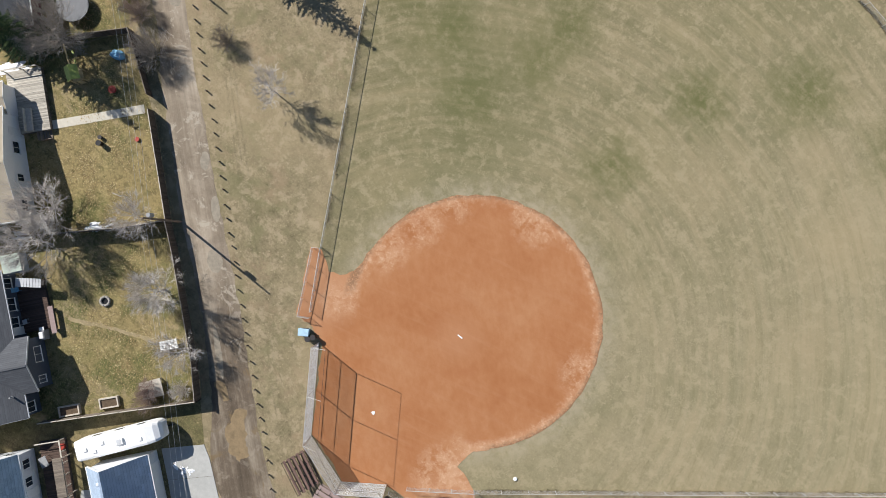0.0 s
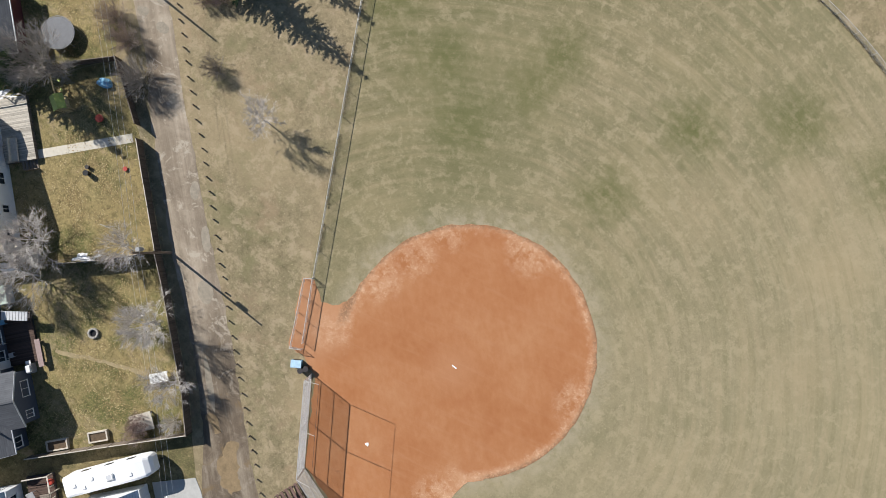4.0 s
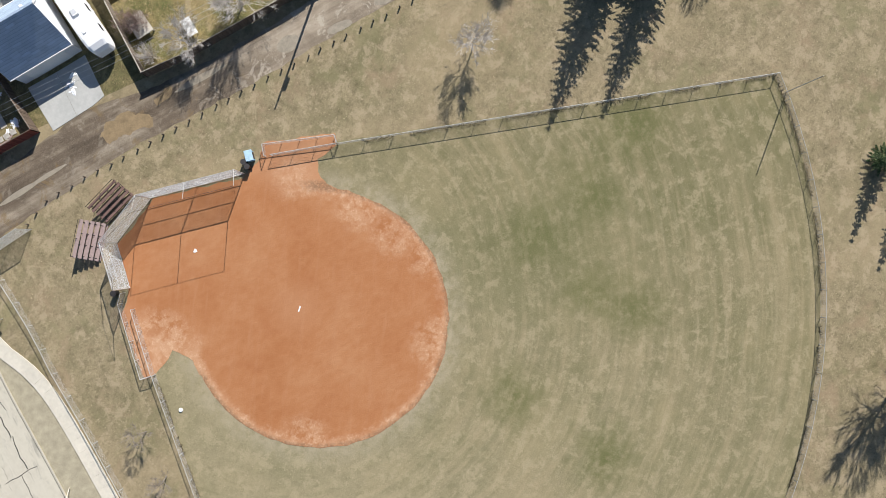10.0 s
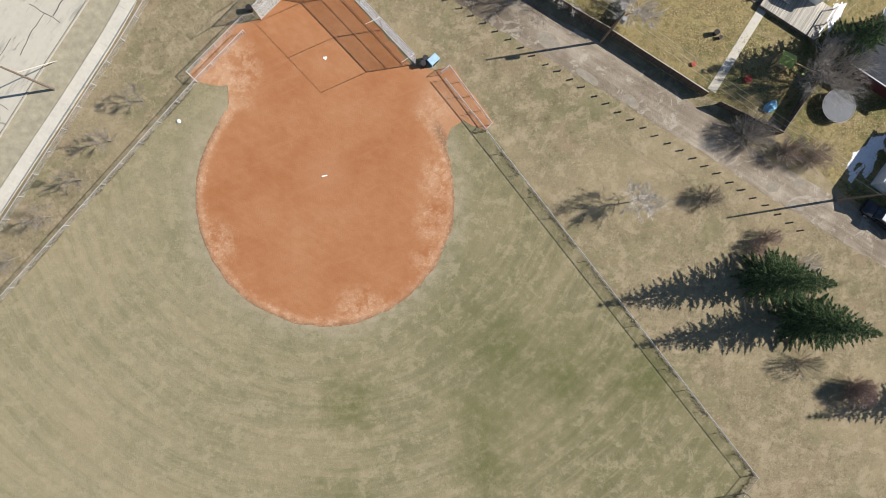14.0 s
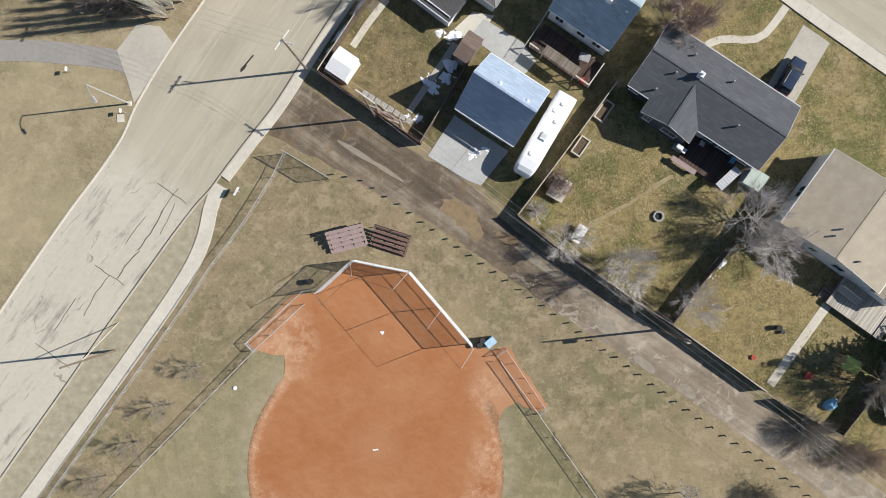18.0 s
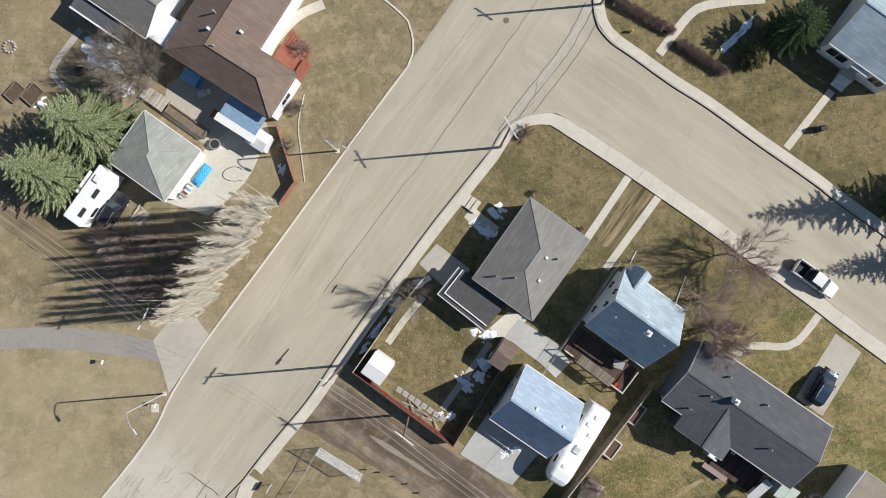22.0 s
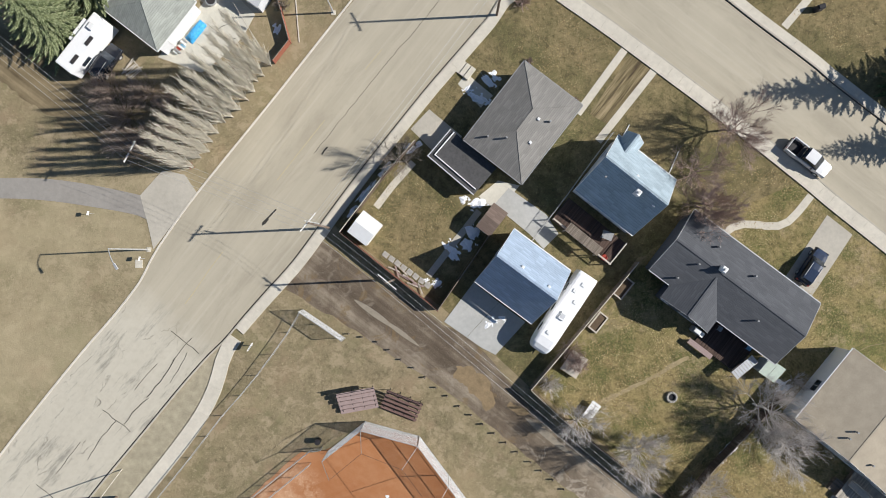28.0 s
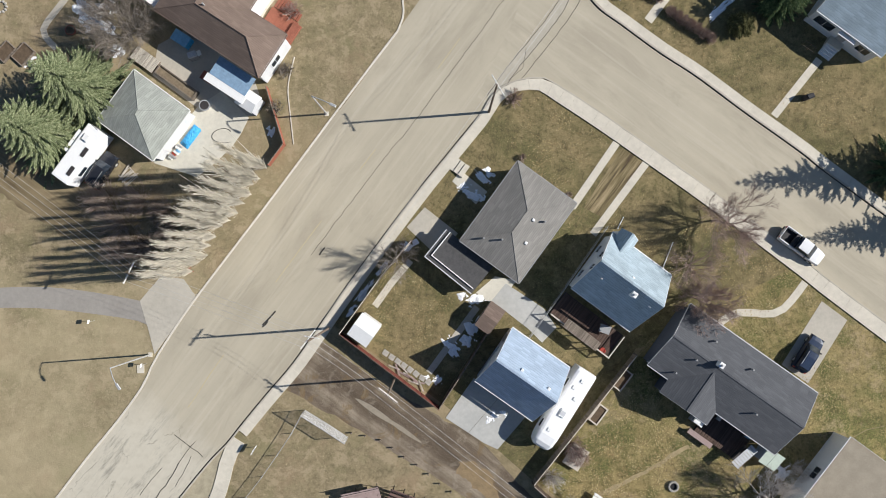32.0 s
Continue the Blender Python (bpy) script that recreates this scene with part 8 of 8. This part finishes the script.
# ---- poles, lamps and wires ----
def utility_pole(x, y, h, ang, label, arms=1, lamp=False, brace=None):
    p = thing("utility_pole", x, y, 0, ang, label, "utility pole", "utility poles")
    part("pole", tube(bmesh.new(), (0, 0, -0.2), (0, 0, h), 0.145, 0.09, 12), "pole", p)
    for k in range(arms):
        z = h - 0.4 - 1.1 * k
        half = 1.15 if k == 0 else 0.75
        a = part("crossarm", bevelled(cube(-half, half, 0.1, 0.21, z - 0.055, z + 0.055), 0.01), "armwood", p)
        a.matrix_local = pose(0, 0, 0, 0, 0, -62 * k)
        for sx in (-half + 0.1, -half * 0.42, half * 0.42, half - 0.1):
            part("insulator", tube(bmesh.new(), (sx, 0.16, z + 0.06), (sx, 0.16, z + 0.22), 0.05, 0.03, 8), "white", a)
    if brace:
        part("brace", tube(bmesh.new(), (0, 0, h * 0.65), (*brace, 0), 0.05, 0.05, 8), "palewood", p)
    return p


utility_pole(-11.5, -12.1, 10.6, 52, "weathered wooden utility pole at the alley mouth", 2)
utility_pole(-4.15, -17.6, 9.9, -38, "weathered wooden utility pole beside the alley fence", 1)
utility_pole(26.4, -42.2, 9.0, -38, "weathered wooden utility pole in the back alley", 0)
tf = thing("pole_transformer", 26.4, -42.2, 0, 0, "grey cylindrical transformer hung on the utility pole", "transformer")
part("can", bevelled(tube(bmesh.new(), (0.32, -0.2, 6.7), (0.32, -0.2, 7.6), 0.24, 0.24, 14), 0.03), "grey", tf)
part("bracket", tube(bmesh.new(), (0.1, -0.06, 7.2), (0.32, -0.2, 7.2), 0.05), "steel", tf)
utility_pole(51.2, -62.1, 8.6, -38, "weathered wooden utility pole farther along the alley", 0)
utility_pole(-28.95, -5.7, 9.9, 64, "wooden utility pole with pale crossarm beside the street", 1)
utility_pole(6.4, 11.9, 11.3, -60, "wooden utility pole at the street corner", 1)
utility_pole(-34.2, -42.4, 10.0, 54, "braced wooden utility pole by the kerb", 0, brace=(2.8, 1.4))
utility_pole(17.8, 27.6, 9.5, -36, "wooden utility pole across the side street", 1)


def wire(a, b, sag, n=12):
    pts = []
    for k in range(n + 1):
        t = k / n
        pts.append((a[0] + (b[0] - a[0]) * t, a[1] + (b[1] - a[1]) * t, a[2] + (b[2] - a[2]) * t - sag * 4 * t * (1 - t)))
    return pts


def wires(a, b, za, zb, count, label):
    w = thing("power_line", 0, 0, 0, 0, label, "cable", "overhead power lines")
    d = Vector((b[0] - a[0], b[1] - a[1])).normalized()
    for k in range(count):
        o = (k - (count - 1) / 2) * 0.55
        part("cable", pipe(bmesh.new(), wire((a[0] - d.y * o, a[1] + d.x * o, za), (b[0] - d.y * o, b[1] + d.x * o, zb), 0.5), 0.011, 4), "steel", w)


wires((-11.5, -12.1), (-4.15, -17.6), 10.3, 9.6, 3, "thin overhead cables along the alley")
wires((-4.15, -17.6), (26.4, -42.2), 9.6, 8.5, 3, "thin overhead cables along the alley")
wires((26.4, -42.2), (51.2, -62.1), 8.5, 8.3, 3, "thin overhead cables along the alley")
wires((-28.95, -5.7), (-11.5, -12.1), 9.6, 10.3, 4, "thin overhead cables across the street")
wires((-28.95, -5.7), (-75.0, 29.0), 9.6, 9.6, 4, "thin overhead cables over the muddy lane")
wires((6.4, 11.9), (-11.5, -12.1), 11.0, 9.3, 2, "thin overhead cables along the street")
wires((6.4, 11.9), (17.8, 27.6), 11.0, 9.2, 2, "thin overhead cables along the street")


def street_lamp(x, y, h, ax, ay, label):
    """A steel lamp with a curved arm that reaches over the street."""
    p = thing("street_lamp", x, y, 0, 0, label, "street lamp", "street lamps")
    part("pole", tube(bmesh.new(), (0, 0, -0.1), (0, 0, h - 0.6), 0.1, 0.07, 10), "steel", p)
    d = Vector((ax, ay, 0))
    pts = [(d.x * t, d.y * t, h - 0.6 + 0.75 * math.sin(min(t, 1) * 1.7)) for t in (0, 0.12, 0.28, 0.5, 0.75, 1.0)]
    arm = part("arm", pipe(bmesh.new(), pts, 0.05, 8), "steel", p)
    head = part("lamp_head", bevelled(cube(-0.35, 0.35, -0.13, 0.13, -0.1, 0.06), 0.04), "steel", p)
    head.matrix_local = pose(d.x * 1.05, d.y * 1.05, pts[-1][2], 0, 0, math.degrees(math.atan2(ay, ax)))
    b = part("base_plate", bevelled(cube(-0.25, 0.25, -0.25, 0.25, -0.02, 0.06), 0.02), "walk", p)


street_lamp(-31.45, -15.0, 9.0, 1.1, -1.6, "pale steel street lamp with curved arm beside the park")
street_lamp(-11.7, 11.8, 8.4, 2.1, -1.0, "pale steel street lamp on the grass verge")
mc = thing("utility_cover", -32.5, -16.6, 0.006, 0, "square pale concrete utility cover in the grass", "cover")
part("slab", bevelled(cube(-0.4, 0.4, -0.45, 0.45, 0, 0.06), 0.01), "walk", mc)
mh = thing("manhole_cover", 7.3, 26.0, 0.0, 0, "iron manhole cover in the street", "manhole")
part("disc", tube(bmesh.new(), (0, 0, 0), (0, 0, 0.024), 0.34, 0.34, 16), "pole", mh)

slab_walk("garden_walk", [(-42.0, 19.3), (-43.0, 20.2), (-43.6, 21.2), (-43.2, 22.1), (-40.2, 25.9)], 0.36, "oldpad", "narrow worn concrete walk across the side lawn", 0.9, 0.03)
slab_walk("garden_walk", smooth_line([(-19.4, 22.8), (-18.4, 24.4), (-15.9, 26.9), (-13.0, 28.2)], 0.5), 0.55, "walk", "pale concrete walk to the front steps", 1.0, 0.04)

sheet("trodden_path", rough_edge(offset(smooth_line([(17.6, -31.2), (20.5, -29.6), (24.0, -27.9), (28.3, -25.2)], 0.8), 0.22) + offset(smooth_line([(17.6, -31.2), (20.5, -29.6), (24.0, -27.9), (28.3, -25.2)], 0.8), -0.22)[::-1], 0.3, 0.3, 51.0), "trodden", 0.014, "faint trodden path across the back yard", "path")

# sealed cracks and the faded centre line in the street
rng = random.Random(4)


def crack(line, w, label):
    pts = [(x + rng.uniform(-0.07, 0.07), y + rng.uniform(-0.07, 0.07)) for x, y in resample(line, max(3, int(length(line) / 0.6)))]
    tagged(part("sealed_crack", ribbon(bmesh.new(), offset(pts, w / 2), offset(pts, -w / 2), 0.005, 0.0265), "tar_and_shade"), label, "crack", kind="structure")


off = [(a[0] * 0.42 + b[0] * 0.58, a[1] * 0.42 + b[1] * 0.58) for a, b in zip(rl, rr)]
near = [i for i, p in enumerate(off) if -14 < p[0] < 12]
crack([off[i] for i in near], 0.036, "long dark sealed seam in the asphalt")
for a, b in (((-17.5, -10.2), (-19.0, -11.8)), ((-18.3, -11.3), (-18.9, -12.0)), ((-12.0, -3.2), (-12.6, -4.0))):
    crack([a, b], 0.16, "dark crumbling patch along the seam")
for w, *line in ((0.06, (-28.8, -23.9), (-25.6, -26.3)), (0.06, (-36.1, -32.8), (-32.9, -35.1)), (0.05, (-43.2, -41.2), (-39.4, -44.2)), (0.09, (-28.2, -27.0), (-29.6, -29.4), (-31.2, -31.3)), (0.08, (-31.0, -31.4), (-32.4, -32.6), (-33.6, -34.4)), (0.05, (-26.9, -26.2), (-27.6, -28.0), (-28.6, -29.6)), (0.06, (-34.5, -34.0), (-36.2, -36.0), (-37.5, -38.4)), (0.05, (-30.2, -27.6), (-32.6, -30.6)), (0.05, (-38.4, -36.4), (-41.0, -40.0)), (0.05, (-26.4, -24.6), (-28.4, -27.2))):
    crack(line, w, "weathered open crack in the old asphalt")
pan = smooth_line([(6.6, 13.4), (8.6, 16.2), (11.6, 19.9), (14.4, 23.6), (16.6, 27.6)], 0.8)
tagged(part("gutter_pan", ribbon(bmesh.new(), offset(pan, 0.5), offset(pan, -0.5), 0.0, 0.024), "gutterpan"), "worn concrete gutter pan across the side street mouth", "gutter", kind="structure")
for d in (0.52, -0.52, -1.5):
    crack(offset(pan, d), 0.06, "dark joint beside the gutter pan")
crack([(8.6, 15.4), (10.2, 16.8), (10.6, 19.0)], 0.05, "dark joint beside the gutter pan")
cl = [(a[0] * 0.53 + b[0] * 0.47, a[1] * 0.53 + b[1] * 0.47) for a, b in zip(rl, rr)]
for lo, hi in ((-27.5, -22.5), (-18.0, -12.0), (-8.5, -6.0), (0.0, 3.5)):
    some = [p for p in cl if lo < p[0] < hi]
    tagged(part("centre_line", ribbon(bmesh.new(), offset(some, 0.035), offset(some, -0.035), 0.005, 0.0155), "line"), "faded yellow centre line", "road marking", kind="structure")

# ---- trees ----
spruce(42.2, -70.1, 13.1, 3.4, 1, "tall dark green spruce on the park edge")
spruce(45.9, -75.0, 13.2, 3.4, 2, "tall dark green spruce beside another on the park edge")
spruce(65.3, -84.7, 13.6, 3.6, 12, "tall dark spruce farther along the park edge")
spruce(35.6, -106.6, 6.8, 1.7, 3, "smaller dark spruce beyond the outfield fence")
spruce(35.0, -110.6, 7.5, 1.8, 4, "smaller dark spruce beyond the outfield fence")
spruce(-37.6, 14.2, 11.5, 5.4, 5, "broad grey-green spruce beside the garage", "bluneedle", dense=17)
spruce(-41.8, 9.4, 11.0, 5.2, 6, "broad grey-green spruce behind the camper", "bluneedle", dense=17)
spruce(38.1, 23.8, 6.2, 3.0, 7, "dark rounded evergreen in a front garden", dense=24, domed=True)
spruce(52.4, 5.2, 13.0, 4.2, 8, "tall spruce shading the side street", dense=16)
spruce(57.3, -1.2, 11.0, 4.0, 9, "tall spruce shading the side street", dense=16)
spruce(53.0, -45.3, 11.0, 2.9, 10, "green spruce between the maroon house and the deck", dense=17)
spruce(34.2, 21.3, 2.1, 1.35, 11, "small round olive evergreen on the front lawn", "oliveneedle", dense=30, domed=True)
bare_tree(28.0, -60.3, 6.4, 2.0, 21, "palebark", "slender leafless young tree in the park", "", 1, 1.3, slim=0.55)
for k, (x, y) in enumerate(((-24.6, -44.6), (-28.25, -48.5), (-32.1, -52.6), (-35.7, -56.3), (-39.6, -60.3), (-43.6, -63.7))):
    bare_tree(x, y, 4.4, 1.5, 30 + k, "bark", "leafless sapling in a row beside the sidewalk", "saplings along the street", 1, 0.75, slim=0.6)
bare_tree(22.5, -35.4, 4.8, 2.9, 41, "palebark", "spreading leafless apple tree in a back yard", "", 1, 1.45)
bare_tree(15.9, -32.5, 4.6, 2.4, 42, "palebark", "leafless tree overhanging the alley fence", "", 1, 1.1)
bare_tree(37.5, -33.7, 5.6, 3.2, 43, "palebark", "large pale leafless tree between two yards", "", 1, 1.35)
bare_tree(35.5, -30.2, 5.4, 3.2, 44, "palebark", "large pale leafless tree beside a lot fence", "", 1, 1.35)
bare_tree(29.4, -39.5, 3.8, 2.6, 45, "palebark", "small leafless tree at the fence corner", "", 1, 1.2)
bare_tree(31.2, -0.3, 5.6, 3.6, 47, "redbark", "leafless tree on the front verge", "", 1, 1.3)
bare_tree(28.2, -5.4, 5.0, 3.2, 58, "redbark", "wide-armed leafless tree in the front garden", "", 1, 0.9)
bare_tree(28.6, -8.6, 5.6, 2.9, 48, "redbark", "twiggy reddish birch in the front garden", "", 2, 1.5)
bare_tree(-3.9, -4.6, 4.6, 2.6, 49, "bark", "leafless tree overhanging the sidewalk", "", 1, 0.9)
bare_tree(50.0, -48.6, 6.0, 3.3, 50, "greybark", "large dark leafless tree beside the trampoline", "", 2, 1.7, slim=0.8)
bare_tree(-33.4, 20.4, 5.0, 3.6, 53, "bark", "dense brown leafless tree between the houses", "", 3, 1.4)
bare_tree(12.6, -118.2, 8.0, 3.8, 54, "bark", "large leafless tree beyond the outfield fence", "", 1, 1.2)
bare_tree(17.5, -120.0, 8.0, 3.6, 55, "bark", "large leafless tree beyond the outfield fence", "", 1, 1.2)
bare_tree(-12.0, -122.0, 8.0, 3.8, 56, "bark", "large leafless tree beyond the outfield fence", "", 1, 1.2)
shrub(41.9, -53.9, 4.2, 3.1, 68, "greybark", "tall dense dark brush overhanging the alley", 230)
shrub(46.2, -56.1, 3.0, 2.4, 69, "brushbark", "dense brown brush beside the alley", 130)
shrub(48.9, -57.3, 2.8, 2.3, 77, "brushbark", "dense brown brush beside the alley", 120)
shrub(36.6, -60.7, 2.6, 1.9, 61, "bark", "dense leafless shrub in the park", 90)
shrub(43.0, -65.6, 2.4, 1.7, 62, "redbark", "dense leafless shrub in the park", 70)
shrub(45.6, -80.0, 3.2, 2.4, 63, "bark", "open leafless shrub in the park", 60)
shrub(51.3, -83.6, 3.2, 2.3, 64, "redbark", "dense purplish leafless shrub in the park", 300)
shrub(46.6, -69.0, 3.6, 2.0, 65, "palebark", "pale leafless shrub behind the spruces", 50)
shrub(13.2, -28.6, 2.6, 1.6, 66, "palebark", "grey tangled shrub in the yard corner", 70)
shrub(15.4, -24.9, 2.6, 1.8, 67, "redbark", "reddish leafless shrub by the fence", 60)
shrub(41.6, -66.8, 2.2, 1.6, 78, "redbark", "twiggy shrub beside the spruces", 70)
shrub(10.1, 6.7, 0.8, 0.6, 79, "redbark", "small reddish shrub at the corner of the house", 50)
shrub(15.2, 2.6, 0.7, 0.5, 100, "redbark", "small reddish shrub by the house wall", 40)
shrub(-16.2, 16.6, 1.4, 1.1, 101, "bark", "rounded brown shrub at the end of the house", 90)
shrub(15.9, -26.0, 2.4, 1.7, 102, "redbark", "pinkish twiggy shrub beside the trailer", 110)
shrub(9.3, 13.4, 1.2, 1.4, 70, "redbark", "low brown shrub at the street corner", 70)
shrub(-34.6, -0.2, 3.2, 3.4, 71, "brushbark", "tangle of reddish brown brush behind the poplars", 150)
shrub(-31.5, -3.0, 2.8, 2.8, 72, "brushbark", "tangle of reddish brown brush behind the poplars", 120)
shrub(-37.5, 2.0, 2.2, 2.2, 73, "brushbark", "tangle of reddish brown brush by the lane", 90)
shrub(-32.4, 2.2, 3.0, 2.6, 103, "brushbark", "tangle of pale brown brush behind the poplars", 150)
shrub(-29.2, -2.0, 2.6, 2.0, 104, "brushbark", "tangle of pale brown brush behind the poplars", 110)
shrub(-35.2, -3.4, 2.4, 2.0, 105, "brushbark", "tangle of brown brush beside the lane", 80)
shrub(-36.2, 2.6, 2.6, 2.6, 106, "brushbark", "tangle of brown brush between the lane and garage", 140)
shrub(-29.6, 0.8, 2.6, 2.2, 107, "brushbark", "tangle of brown brush behind the poplars", 120)
shrub(-33.2, -3.4, 2.4, 2.4, 108, "brushbark", "tangle of brown brush beside the lane", 120)
shrub(-17.4, 12.4, 1.6, 1.2, 74, "bark", "clipped brown shrub beside the house", 80)
shrub(-15.4, 23.2, 1.4, 1.4, 75, "redbark", "twiggy shrub in the brick flower bed", 70)
shrub(39.9, -27.6, 2.6, 1.6, 76, "palebark", "pale leafless shrub against the house wall", 50)
for k in range(15):
    (x0, y0), (x1, y1), t = ((19.6, 27.8), (25.3, 24.5), k / 7) if k < 8 else ((26.6, 22.9), (31.0, 19.9), (k - 8) / 6)
    shrub(x0 + (x1 - x0) * t, y0 + (y1 - y0) * t, 1.15, 0.8, 80 + k, "redbark", "clipped leafless hedge section on the front lawn", 120, "hedge_shrub")
for k in range(13):
    t = k / 12
    q = random.Random(400 + k)
    poplar(-26.6 + 8.3 * t + q.uniform(-0.3, 0.3), -5.6 + 11.2 * t + q.uniform(-0.25, 0.25), 12.2 + 4.0 * t + q.uniform(-1.0, 1.0), 90 + k, "row of poplars by the street")


# ---- fallen leaves in the yards ----
def leaf_litter(rows, per_metre, seed, label):
    """Small curled leaves strewn over oblong stretches: (x, y, half length, half width, turn)."""
    rng = random.Random(seed)
    verts, faces = [], []
    for x, y, lx, ly, turn in rows:
        ca, sa = math.cos(radians(turn)), math.sin(radians(turn))
        for k in range(int(4 * lx * ly * per_metre)):
            u, v = rng.uniform(-lx, lx), rng.uniform(-ly, ly)
            px_, py_ = x + u * ca - v * sa, y + u * sa + v * ca
            if noise.noise(Vector((px_ * 0.45, py_ * 0.45, seed))) + 0.5 * noise.noise(Vector((px_ * 1.6, py_ * 1.6, seed))) < rng.uniform(-0.25, 0.35):
                continue
            r, a = rng.uniform(0.03, 0.085), rng.uniform(0, math.tau)
            n = len(verts)
            for q in range(4):
                b = a + q * math.pi / 2
                k2 = r * (1.0 if q % 2 else 0.6)
                verts.append((px_ + k2 * math.cos(b), py_ + k2 * math.sin(b), 0.02 + rng.uniform(0.0, 0.03)))
            faces.append((n, n + 1, n + 2))
            faces.append((n, n + 2, n + 3))
    mesh = bpy.data.meshes.new("fallen_leaves")
    mesh.from_pydata(verts, [], faces)
    mesh.materials.append(M["leaves"])
    return tagged(new("fallen_leaves", mesh), label, "leaves", kind="stuff")


leaf_litter(((25.0, -28.5, 9.0, 6.0, -36), (33.0, -20.6, 3.0, 3.0, -36), (37.5, -36.5, 6.0, 6.0, -37), (36.0, -42.5, 7.0, 5.0, -37), (52.0, -54.5, 6.0, 4.0, -37), (44.5, -46.5, 3.5, 3.5, -37)), 55, 3, "golden brown leaves strewn over the back lawns")
leaf_litter(((33.0, -5.5, 6.5, 4.0, -37), (41.0, -19.0, 3.0, 4.0, -36), (13.5, 8.5, 5.0, 4.0, -36), (-3.0, -10.0, 4.0, 4.0, -36), (46.5, 11.0, 8.0, 3.0, -36), (31.0, 19.0, 5.0, 1.2, -36), (22.0, -3.0, 3.0, 2.0, -37)), 34, 4, "dry leaves scattered over the front lawns")
